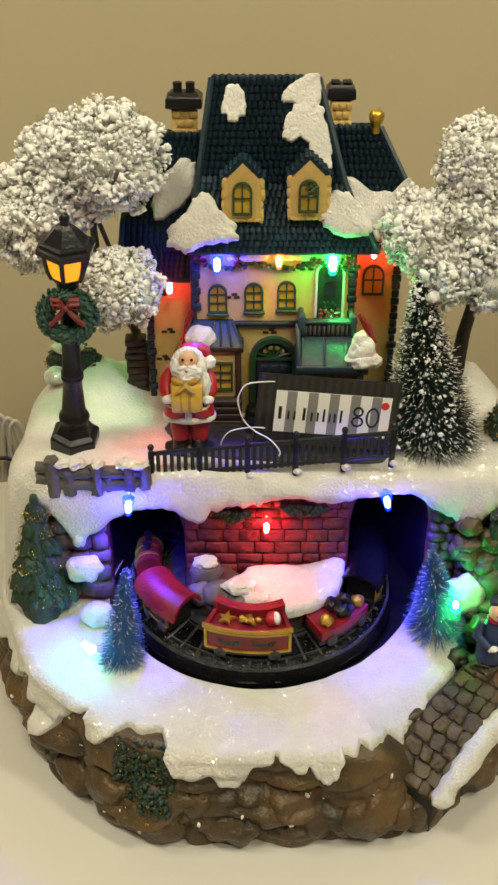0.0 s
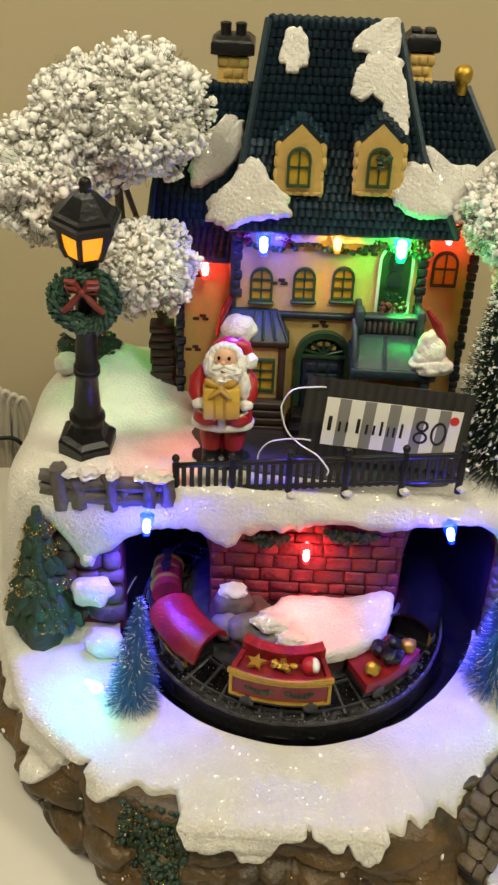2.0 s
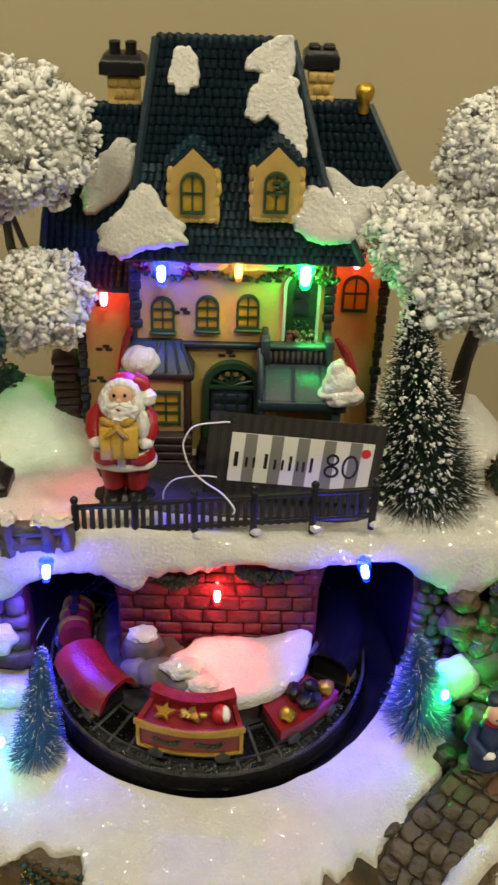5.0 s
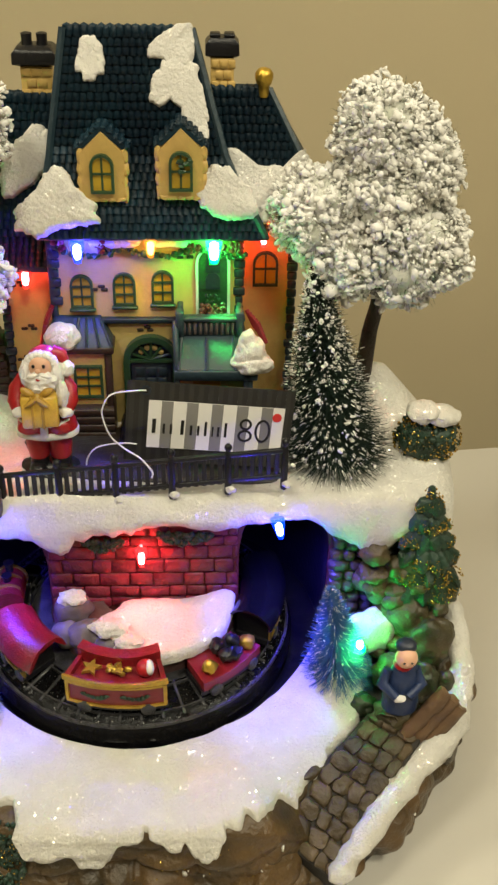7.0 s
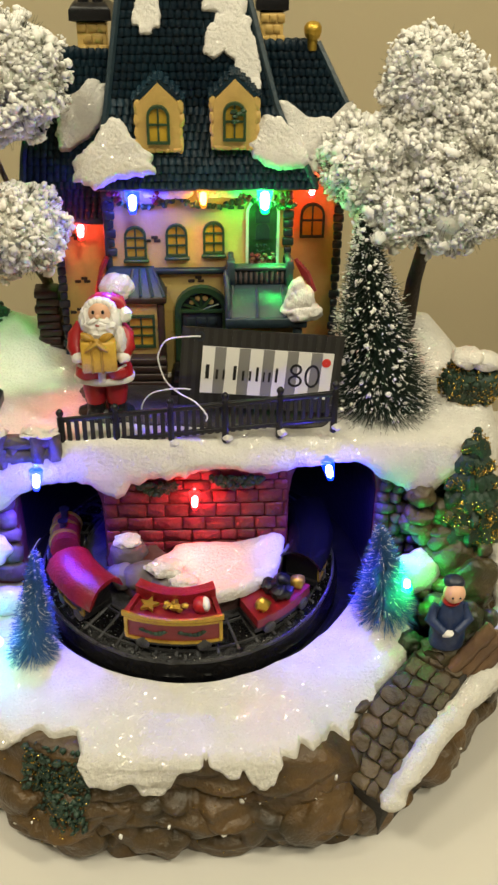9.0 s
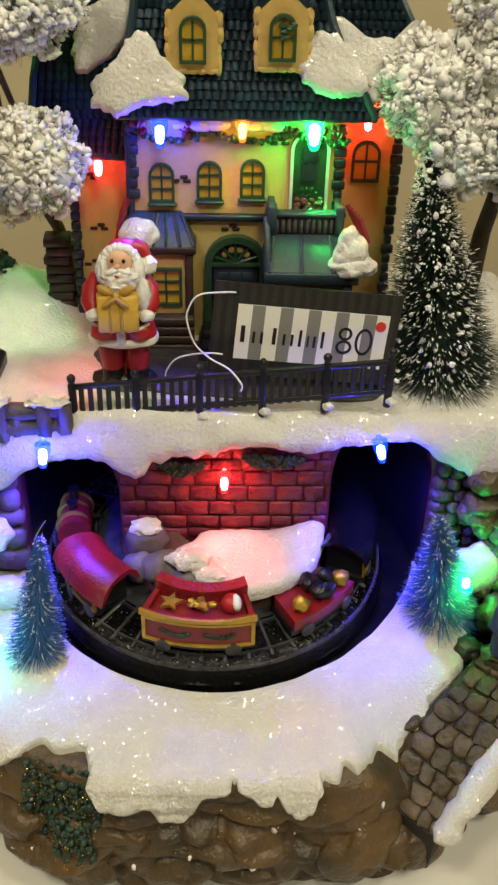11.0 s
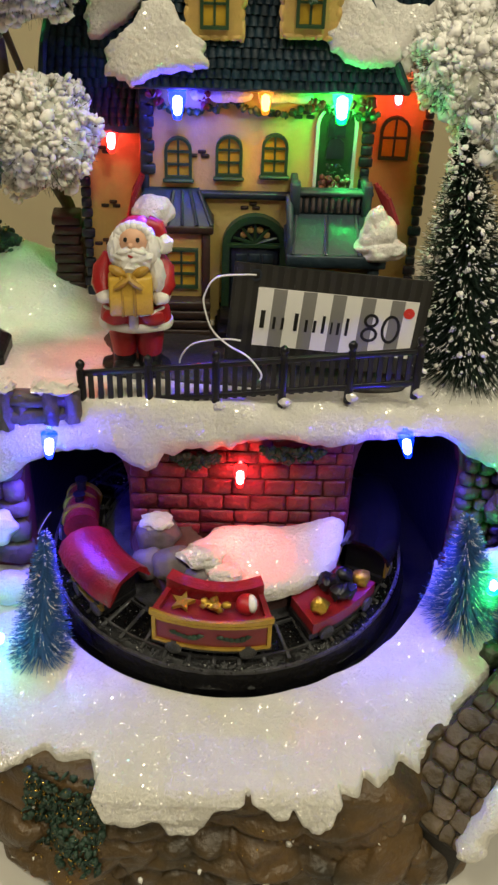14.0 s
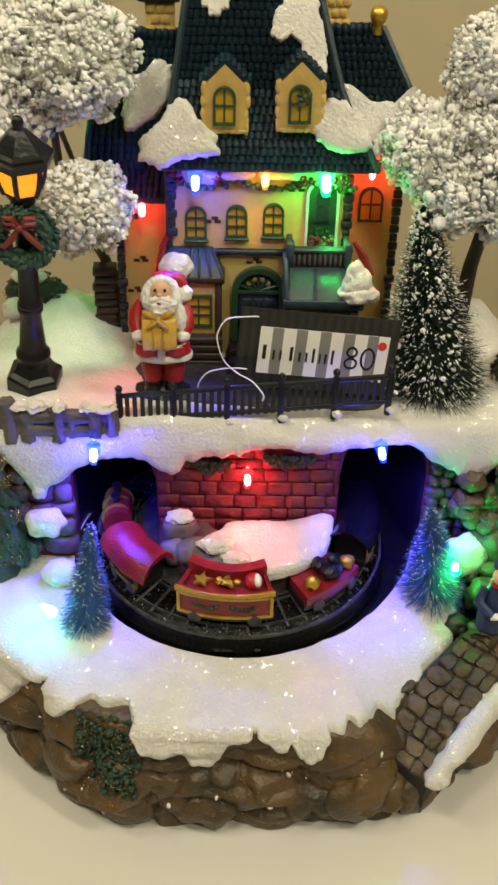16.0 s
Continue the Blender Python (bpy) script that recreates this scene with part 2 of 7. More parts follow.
RED = mat("red_paint", (0.42, 0.015, 0.02), 0.35, vary=0.2, scale=250, bump=0.2)
DKRED = mat("deep_red_paint", (0.22, 0.012, 0.018), 0.35, vary=0.3, scale=250, bump=0.2)
GOLD = mat("gold_paint", (0.62, 0.40, 0.06), 0.35, metal=0.75, vary=0.35, scale=400, bump=0.4)
WHITE = mat("white_paint", (0.78, 0.76, 0.74), 0.5, vary=0.08, scale=400, bump=0.2)
SKIN = mat("figure_skin_paint", (0.72, 0.42, 0.28), 0.45, vary=0.1, scale=400)
BLUE = mat("blue_coat_paint", (0.02, 0.04, 0.12), 0.45, vary=0.35, scale=300, bump=0.3)
FLOCK = mat("white_flock", (0.88, 0.865, 0.83), 0.9, vary=0.12, scale=600, bump=0.3)
# darker copy of the flock: shade between crown clumps put into its colour
FLOCKSHADE = mat("gap_shade_flock", (0.74, 0.73, 0.68), 0.9, vary=0.30, scale=500, bump=0.5, second=(0.46, 0.48, 0.40))
NEEDLE = mat("dark_needle", (0.07, 0.085, 0.065), 0.6, vary=0.4, scale=400)
BRISTLE = mat("brush_green", (0.016, 0.035, 0.024), 0.55, vary=0.4, scale=400)
PALEBRISTLE = mat("frosted_bristle", (0.045, 0.14, 0.36), 0.45, vary=0.35, scale=500)
BARK = mat("dark_bark", (0.035, 0.022, 0.014), 0.6, vary=0.4, scale=300, bump=0.7)
GREYBARK = mat("grey_bark", (0.16, 0.13, 0.09), 0.7, vary=0.3, scale=300, bump=0.6)
WREATH = mat("wreath_green", (0.035, 0.10, 0.065), 0.5, vary=0.5, scale=500, bump=0.6)
CARDBLACK = mat("card_black", (0.012, 0.012, 0.012), 0.3, vary=0.1, scale=200)
CARDGREY = mat("card_dark_grey", (0.024, 0.023, 0.023), 0.3, vary=0.1, scale=200)
LABELWHITE = mat("label_white", (0.78, 0.77, 0.75), 0.35, vary=0.03, scale=200)
LABELGREY = mat("label_grey", (0.22, 0.215, 0.21), 0.35, vary=0.05, scale=200)
INK = mat("label_ink", (0.012, 0.012, 0.012), 0.4, vary=0.05, scale=200)
DOTRED = mat("label_red_dot", (0.65, 0.04, 0.03), 0.4, vary=0.05, scale=200)
STRING = mat("white_string", (0.75, 0.74, 0.78), 0.3, vary=0.05, scale=500)
TABLE = mat("white_laminate", (0.60, 0.575, 0.53), 0.42, vary=0.03, scale=12, bump=0.03, bump_scale=700)
WALLPAINT = mat("beige_wall_paint", (0.52, 0.44, 0.285), 0.8, vary=0.04, scale=4, bump=0.08, bump_scale=250)
PLASTER = mat("ceiling_white", (0.7, 0.66, 0.58), 0.9, vary=0.04, scale=6)
FLOORM = mat("floor_grey", (0.30, 0.27, 0.23), 0.6, vary=0.1, scale=8)
CABLEWHITE = mat("white_cable", (0.55, 0.52, 0.46), 0.45, vary=0.05, scale=200)


def bulb_material(name, colour, strength, glow):
    """Tinted clear plastic that glows faintly, and the bright die inside it."""
    shell = mat(name + "_plastic", tuple(0.45 + 0.55 * c for c in colour), 0.08, vary=0.02, emit=colour, strength=glow)
    shell.node_tree.nodes["Principled BSDF"].inputs["Transmission Weight"].default_value = 1.0
    shell.node_tree.nodes["Principled BSDF"].inputs["IOR"].default_value = 1.18
    core = mat(name + "_die", (0.1, 0.1, 0.1), 0.3, vary=0.02, emit=tuple(min(1.0, c + 0.10) for c in colour), strength=strength)
    return shell, core


LED_BLUE = bulb_material("led_blue", (0.0, 0.02, 1.0), 60.0, 3.0)
LED_RED = bulb_material("led_red", (1.0, 0.01, 0.01), 60.0, 2.4)
LED_GREEN = bulb_material("led_green", (0.0, 1.0, 0.08), 80.0, 6.0)
LED_ORANGE = bulb_material("led_orange", (1.0, 0.34, 0.02), 9.0, 0.6)
LED_CYAN = bulb_material("led_cyan", (0.16, 0.85, 0.90), 40.0, 5.0)
LANTERN = mat("lit_lantern_pane", (0.5, 0.20, 0.01), 0.4, vary=0.02, emit=(1.0, 0.31, 0.008), strength=1.3)
WARMBOX = mat("ochre_window_box", (0.60, 0.30, 0.03), 0.45, vary=0.2, scale=300)

# ---- the room: table, walls, floor, ceiling ----
def slab(name, c, s, material, label, category, m=None, bevel=0.0):
    bm = bmesh.new()
    box(bm, c, s, m, bevel)
    return single(name, bm, material, label, category, kind="structure", smooth=False)


EDGE = Matrix.Rotation(math.atan(0.10), 3, "Z")
table = thing("table", (0.05, 0.0, -0.72), "plain white laminate table that carries the winter scene", "table")
bm = bmesh.new()
box(bm, Vector((0.05, 0.665, -0.0125)) + EDGE @ Vector((0, -0.42, 0)), (1.5, 0.84, 0.025), EDGE, 0.002)
part("tabletop", bm, TABLE, table)
for sx in (-0.68, 0.68):
    for sy in (-0.78, -0.07):
        bm = bmesh.new()
        c = Vector((0.05, 0.665, -0.3725)) + EDGE @ Vector((sx, sy, 0))
        box(bm, c, (0.05, 0.05, 0.695), EDGE, 0.003)
        part("leg", bm, TABLE, table)
slab("wall_north", Vector((0.05, 0.665, 0.45)) + EDGE @ Vector((0, 0.20, 0)), (5.2, 0.08, 2.4), WALLPAINT, "plain beige painted wall behind the table", "wall", EDGE)
slab("wall_south", (0.05, -2.3, 0.45), (5.2, 0.08, 2.4), WALLPAINT, "plain beige painted wall", "wall")
slab("wall_east", (2.5, -0.6, 0.45), (0.08, 3.9, 2.4), WALLPAINT, "plain beige painted wall", "wall")
slab("wall_west", (-2.4, -0.8, 0.45), (0.08, 3.6, 2.4), WALLPAINT, "plain beige painted wall", "wall")
slab("floor", (0.05, -0.7, -0.745), (5.2, 4.2, 0.05), FLOORM, "plain grey floor under the table", "floor")
slab("ceiling", (0.05, -0.7, 1.67), (5.2, 4.2, 0.05), PLASTER, "plain white ceiling", "ceiling")

# ---- the hill ----
C = Vector((0.008, 0.438, 0.0))
FOOT = spline([(-0.143, 0.45), (-0.134, 0.420), (-0.113, 0.376), (-0.085, 0.349), (-0.050, 0.325), (-0.002, 0.321), (0.032, 0.3225), (0.062, 0.322),
               (0.089, 0.336), (0.116, 0.355), (0.141, 0.377), (0.163, 0.418), (0.167, 0.465), (0.158, 0.528), (0.12, 0.575), (0.04, 0.592), (-0.05, 0.59), (-0.115, 0.555), (-0.143, 0.50)], 720, True)
ANG = np.arctan2(FOOT[:, 1] - C.y, FOOT[:, 0] - C.x)
RAD = np.hypot(FOOT[:, 1] - C.y, FOOT[:, 0] - C.x)
ORDER = np.argsort(ANG)
ANG, RAD = ANG[ORDER], RAD[ORDER]


def foot_radius(a):
    a = (a + math.pi) % math.tau - math.pi
    return float(np.interp(a, ANG, RAD, period=math.tau))


def rim_height(a):
    """Height of the rock's upper rim: lower where the stone path comes down."""
    d = math.degrees((a + math.pi) % math.tau - math.pi)
    return curve_at([(-180, 0.06), (-150, 0.058), (-120, 0.056), (-72, 0.055), (-62, 0.050), (-54, 0.030), (-48, 0.024), (-40, 0.030), (-25, 0.050), (-10, 0.056), (0, 0.060), (60, 0.08), (130, 0.08), (180, 0.06)], d)


def terrace(x, y):
    """Height of the lower ground."""
    a, r = math.atan2(y - C.y, x - C.x), math.hypot(x - C.x, y - C.y)
    f = min(r / foot_radius(a), 1.0)
    k = max(0.0, (f - 0.62) / 0.38)
    base = 0.0610 + 0.010 * max(0.0, (x - 0.07) / 0.06) * max(0.0, 1 - abs(y - 0.40) / 0.06)
    return base + (rim_height(a) - base) * k ** 1.6


def side_point(a, s, out=0.0):
    """The rock's surface: s from 0 at the middle to 1 at the rim, to 2 at the table."""
    R = foot_radius(a)
    ca, sa = math.cos(a), math.sin(a)
    if s <= 1:
        r = R * 0.955 * s
        x, y = C.x + r * ca, C.y + r * sa
        z = terrace(x, y) + 0.0006 * wob(x, y, 0, 120)
        return Vector((x, y, z + out))
    d = s - 1
    zr = rim_height(a)
    x, y = C.x + R * ca, C.y + R * sa
    z = zr * (1 - d)
    bulge = 0.955 + 0.075 * math.sin(min(d * 1.25, 1) * math.pi / 2) - 0.03 * max(0, d - 0.75) / 0.25
    lay = 0.011 * wob(x, y, z * 1.5, 30, 3) + 0.009 * wob(x * 0.5, y * 0.5, z * 2.0, 75, 7) + 0.002 * wob(x, y, z, 160, 2)
    w = Vector((x, y, z * 1.25)) * 34 + Vector((wob(x, y, z, 55, 1), wob(x, y, z, 55, 5), wob(x, y, z, 55, 9))) * 0.45
    f1, f2 = noise.voronoi(w)[0][:2]
    lay = lay * 0.60 + 0.0052 * (min(1.0, (f2 - f1) * 2.2) ** 0.7 - 0.62) - 0.002 * f1
    r = R * bulge + lay * min(1, d * 3) * (0.5 + 0.5 * min(1, (1.02 - d) * 4)) + out
    return Vector((C.x + r * ca, C.y + r * sa, z + out * max(0, 0.6 - d)))


NA = 720
ss = [0.88, 0.93, 1.0] + [1 + 0.02 * k for k in range(1, 51)]
vs, fs = [], []
for s in ss:
    for k in range(NA):
        vs.append(side_point(k * math.tau / NA, s))
for i in range(len(ss) - 1):
    for k in range(NA):
        j = (k + 1) % NA
        fs.append((i * NA + k, i * NA + j, (i + 1) * NA + j, (i + 1) * NA + k))
rock_base = grid_mesh("ground_rock", vs, fs, ROCK)
tagged(rock_base, "brown painted rocky base of the winter scene on the table", "rock base", kind="structure")

# snow of the lower ground, hanging over the rock in drips
DRIPS = [(-198, 1.9), (-186, 1.7), (-178, 1.42), (-174, 1.31), (-168, 1.30), (-162, 1.34), (-159, 1.14), (-154.5, 1.08), (-151, 1.28), (-147.7, 1.43), (-145.5, 1.40), (-142, 1.18), (-140, 1.05), (-135.5, 1.00), (-134.5, 1.04), (-133, 1.17), (-130.5, 1.15), (-127, 1.02),
         (-125, 0.94), (-122, 0.95), (-117, 0.91), (-114, 0.97), (-112.3, 1.08), (-110.4, 1.19), (-107, 1.23), (-103.5, 1.18), (-100, 1.30), (-97.2, 1.35), (-95.4, 1.25), (-93, 1.08), (-89.7, 1.05), (-87.2, 1.00), (-85, 1.06), (-82.5, 1.13), (-81, 1.12),
         (-79.8, 1.06), (-78, 1.19), (-76.5, 1.23), (-74.5, 1.18), (-72.6, 1.07), (-71.5, 0.99), (-69, 0.99), (-66, 0.93), (-64.4, 0.96), (-61, 0.93), (-57, 0.89), (-54, 0.92), (-48, 0.88), (-45, 0.89), (-40, 0.85), (-32, 0.845), (-26, 0.80), (-16, 0.69), (-8, 0.62), (0, 0.60)]
PIT = [(-200, 0.0850), (-170, 0.0850), (-156, 0.0815), (-143, 0.0786), (-128, 0.0776), (-112, 0.0757), (-98, 0.0754), (-77, 0.0750), (-60, 0.0738), (-41, 0.0755), (-28, 0.0776), (-18, 0.0802), (-9, 0.0826), (0, 0.0850), (200, 0.0850)]


def smooth_at(table, x):
    """Reads a table with rounded turns between its entries."""
    for (a, p), (b, q) in zip(table, table[1:]):
        if a <= x <= b:
            f = (x - a) / (b - a)
            return p + (q - p) * f * f * (3 - 2 * f)
    return table[0][1] if x < table[0][0] else table[-1][1]


vs, fs = [], []
NS, A0, A1, NK = 44, -198.0, -2.0, 760
for k in range(NK + 1):
    d = A0 + (A1 - A0) * k / NK
    a = radians(d)
    end = smooth_at(DRIPS, d) + 0.012 * wob(d * 0.01, 0, 0, 70)
    for i in range(NS + 1):
        f = i / NS
        start = curve_at(PIT, d) / (0.955 * foot_radius(a))
        s = start + (end - start) * f
        t = 0.0034 * min(1.0, (1 - f) * 12 + 0.25) ** 0.5
        p = side_point(a, s, t if i < NS else -0.002)
        p.z += 0.0007 * wob(p.x, p.y, 0, 45) if i < NS else 0
        vs.append(p)
for k in range(NK):
    for i in range(NS):
        q = k * (NS + 1) + i
        fs.append((q, q + 1, q + NS + 2, q + NS + 1))
tagged(grid_mesh("snow_ground", vs, fs, SNOW), "white glitter snow with ragged drips over the rock", "snow", kind="structure")

# ---- upper hill: sides, front wall with two tunnel mouths, plateau ----
YW = 0.430
TOP = spline([(-0.122, 0.47), (-0.118, 0.428), (-0.06, 0.424), (0.02, 0.424), (0.09, 0.424), (0.140, 0.424), (0.150, 0.45), (0.146, 0.50), (0.11, 0.545), (0.03, 0.56), (-0.05, 0.558), (-0.10, 0.54), (-0.12, 0.51)], 720, True)
TA = np.arctan2(TOP[:, 1] - 0.48, TOP[:, 0] - 0.012)
TR = np.hypot(TOP[:, 1] - 0.48, TOP[:, 0] - 0.012)
o = np.argsort(TA)
TA, TR = TA[o], TR[o]


def plateau(x, y):
    g = lambda cx, cy, h, s: h * math.exp(-((x - cx) ** 2 + (y - cy) ** 2) / (2 * s * s))
    return 0.1495 + g(-0.085, 0.445, 0.0065, 0.018) + g(-0.088, 0.512, 0.022, 0.017) + g(0.118, 0.492, 0.030, 0.014) + g(0.135, 0.462, 0.006, 0.012) + 0.0012 * wob(x, y, 0, 50) + g(-0.03, 0.45, 0.003, 0.02)


LIP = [(-0.13, 0.090), (-0.118, 0.118), (-0.105, 0.1335), (-0.0970, 0.122), (-0.0915, 0.1120), (-0.0875, 0.1080), (-0.0845, 0.1140), (-0.0764, 0.1180), (-0.0700, 0.1250), (-0.0581, 0.1300), (-0.0436, 0.1320), (-0.0375, 0.1295), (-0.0323, 0.1250), (-0.0265, 0.1222), (-0.0225, 0.1240), (-0.0195, 0.1300), (-0.0162, 0.1290),
       (-0.0120, 0.1320), (-0.0060, 0.1335), (-0.0032, 0.1318), (-0.0010, 0.1330), (0.0030, 0.1335), (0.0052, 0.1328), (0.0075, 0.1350), (0.0112, 0.1358), (0.0200, 0.1375), (0.0284, 0.1372), (0.0360, 0.1350), (0.0429, 0.1338), (0.0500, 0.1360), (0.0571, 0.1378), (0.0741, 0.1400), (0.0841, 0.1398), (0.0890, 0.1360),
       (0.0930, 0.1310), (0.0990, 0.1285), (0.1040, 0.1265), (0.1090, 0.1200), (0.1139, 0.1170), (0.1190, 0.1250), (0.1250, 0.1330), (0.14, 0.136), (0.16, 0.132)]

vs, fs = [], []
NP, NR = 480, 26
prof = [0.0005 + 0.9995 * (k / 17) for k in range(18)]
for k in range(NP):
    a = -math.pi + k * math.tau / NP
    R = float(np.interp(a, TA, TR, period=math.tau))
    ca, sa = math.cos(a), math.sin(a)
    for f in prof:
        x, y = 0.012 + R * f * ca, 0.48 + R * f * sa
        z = plateau(x, y) - 0.004 * max(0.0, (f - 0.93) / 0.07) ** 2
        vs.append((x, y, z))
    x, y = 0.012 + R * ca, 0.48 + R * sa
    front = y < 0.4275
    B = foot_radius(math.atan2(y - C.y, x - C.x))
    for i in range(1, NR - 18 + 1):
        f = i / (NR - 18)
        if front:
            zl = curve_at(LIP, x) + 0.0010 * wob(x, 0, 0, 300)
            zz = 0.1455 + (zl - 0.1455) * min(f * 1.18, 1)
            yy = y - 0.0030 * math.sin(min(f * 1.18, 1) * math.pi * 0.8) + (0.008 if f > 0.9 else 0)
            vs.append((x, yy + 0.0012 * wob(x, zz, 0, 110), zz))
        else:
            aa = math.atan2(y - C.y, x - C.x)
            bx, by = C.x + B * math.cos(aa), max(C.y + B * math.sin(aa), 0.428)
            low = 0.018 if x < 0 else 0.05
            if x > 0.09:
                bx, by = x + (bx - x) * 0.30, y + (by - y) * 0.30
            g = f ** 0.9
            vs.append((x + (bx - x) * (0.10 + 0.90 * f ** 0.75) * 0.985, y + (by - y) * f ** 0.75 * 0.97, 0.1455 + (low - 0.1455) * g + 0.002 * wob(x, y, f, 40)))
for k in range(NP):
    j = (k + 1) % NP
    for i in range(NR - 1):
        fs.append((k * NR + i, k * NR + i + 1, j * NR + i + 1, j * NR + i))
tagged(grid_mesh("snow_plateau", vs, fs, SNOW), "white glitter snow on the upper ground with an uneven overhanging lip", "snow", kind="structure")

TUNNELS = [(-0.0745, -0.0340, 0.1290), (0.0527, 0.0938, 0.1385)]


def wall_low(x):
    for x0, x1, zt in TUNNELS:
        if x0 < x < x1:
            u = (x - (x0 + x1) / 2) / ((x1 - x0) / 2)
            return zt - 0.022 * (1 - math.sqrt(max(0.0, 1 - u ** 4)))
    return 0.05


bm = bmesh.new()
xs = sorted(set([round(-0.114 + 0.0015 * k, 5) for k in range(169)] + [t + e for x0, x1, _ in TUNNELS for t in (x0, x1) for e in (-1e-5, 1e-5)]))
rows = []
for x in xs:
    zl = wall_low(x)
    yy = YW + 0.0007 * wob(x, 0, 0, 90)
    rows.append([bm.verts.new((x, yy, zl)), bm.verts.new((x, yy, 0.144)), bm.verts.new((x, YW + 0.012, 0.144)), bm.verts.new((x, YW + 0.012, zl))])
for r, q in zip(rows, rows[1:]):
    for k in range(4):
        bm.faces.new((r[k], r[(k + 1) % 4], q[(k + 1) % 4], q[k]))
front_wall = part("wall_front", bm, MORTAR, None, smooth=False)
tagged(front_wall, "dark red brick retaining wall with two tunnel mouths", "brick wall", kind="structure")

# tunnel lining, a ring that goes on behind the wall
bm = bmesh.new()
for r, a0 in ((0.0856, 4.6), (0.0405, 8.0)):
    ring = [[bm.verts.new((C.x + r * math.cos(a), C.y + r * math.sin(a), z)) for z in (0.05, 0.14)] for a in [radians(-a0 + (180 + 2 * a0) * k / 48) for k in range(49)]]
    for p, q in zip(ring, ring[1:]):
        bm.faces.new((p[0], q[0], q[1], p[1]))
lin = part("tunnel_wall", bm, TUNNEL, None)
tagged(lin, "black painted lining inside the train tunnel", "tunnel", kind="structure")
bm = bmesh.new()
ring = [[bm.verts.new((C.x + r * math.cos(a), C.y + r * math.sin(a), 0.14)) for r in (0.0, 0.086)] for a in [radians(-8 + 196 * k / 48) for k in range(49)]]
for p, q in zip(ring, ring[1:]):
    bm.faces.new((p[0], q[0], q[1], p[1]))
tagged(part("tunnel_ceiling", bm, TUNNEL, None), "black painted roof inside the train tunnel", "tunnel", kind="structure")

# ---- turntable with the track ----
SCUFF = mat("scuffed_black", (0.014, 0.014, 0.016), 0.30, vary=0.5, scale=800, bump=0.5, second=(0.07, 0.07, 0.075))
BALLAST = mat("black_ballast", (0.008, 0.008, 0.009), 0.55, vary=0.5, scale=900, bump=0.4, spec=0.15)
WORN = mat("worn_pale_grit", (0.48, 0.47, 0.45), 0.5, vary=0.3, scale=600, bump=0.3)
PITRIM = mat("pit_rim_black", (0.006, 0.006, 0.007), 0.50, vary=0.4, scale=300, bump=0.3, bump_scale=300, spec=0.22)
RAILM = mat("worn_rail_black", (0.12, 0.12, 0.13), 0.26, metal=0.45, vary=0.5, scale=700, bump=0.4, second=(0.05, 0.05, 0.055))
ZT = 0.074
TC = Vector((0.0050, 0.4400, 0.0))
RT = 0.0600


def bank(r):
    """The track leans outwards: its inner side lies higher."""
    return ZT + 0.0012 - 0.0026 * (r - 0.054) / 0.013


railway = thing("railway", (TC.x, TC.y, 0.055), "black ring-shaped railway turntable with rails and sleepers", "railway")
MT = Matrix.Translation((TC.x, TC.y, 0))
bm = bmesh.new()
lathe(bm, [(0.0505, 0.052), (0.0508, 0.0700), (0.0515, bank(0.0515)), (0.0560, bank(0.0560)), (0.0640, bank(0.0640)), (0.0712, bank(0.0712)), (0.0722, 0.0700), (0.0726, 0.0660), (0.0742, 0.0648), (0.0744, 0.052)], MT, 144)
for v in bm.verts:
    d = v.co - Vector((TC.x, TC.y, v.co.z))
    v.co += d * (0.006 * wob(d.x, d.y, v.co.z, 60) + 0.005 * wob(d.x, d.y, v.co.z, 220)) if d.length > 0.0718 or d.length < 0.0512 else Vector((0, 0, 0.0005 * wob(d.x, d.y, 0, 260)))
part("disc", bm, DISC, railway)
# black rim of the pit, from the disc out to the snow
bm = bmesh.new()
rings = []
for k in range(361):
    d = -190 + 380 * k / 360
    a = radians(d)
    ro = curve_at(PIT, d)
    ca, sa = math.cos(a), math.sin(a)
    inner = (TC.xy + Vector((ca, sa)) * 0.0738)
    ring = [Vector((inner.x, inner.y, 0.0545)), Vector((inner.x, inner.y, 0.0610))]
    for f, z in ((0.25, 0.0585), (0.70, 0.0592), (0.96, 0.0625), (1.04, 0.0600)):
        q = inner.lerp(Vector((C.x + ro * ca, C.y + ro * sa)), f)
        ring.append(Vector((q.x, q.y, z + 0.0006 * wob(q.x, q.y, 0, 160))))
    rings.append([bm.verts.new(p) for p in ring])
for p, q in zip(rings, rings[1:]):
    for k in range(5):
        bm.faces.new((p[k], p[k + 1], q[k + 1], q[k]))
part("pit_rim", bm, PITRIM, railway, "smooth black rim of the pit")
bm = bmesh.new()
lathe(bm, [(0.001, 0.0500), (0.0860, 0.0500), (0.0860, 0.0520), (0.001, 0.0520)], MT, 60)
part("pit_floor", bm, TUNNEL, railway, "black floor under the track")
for rr, w in ((0.0716, 0.0006), (0.0517, 0.0008)):
    bm = bmesh.new()
    z = bank(rr)
    lathe(bm, [(rr - w, z - 0.0010), (rr - w, z + 0.0003), (rr + w, z + 0.0002), (rr + w * 1.2, z - 0.0010)], MT, 120)
    for v in bm.verts:
        v.co.z += 0.0005 * wob(v.co.x, v.co.y, 0, 220)
    part("rim", bm, SCUFF, railway, "scuffed black rim")
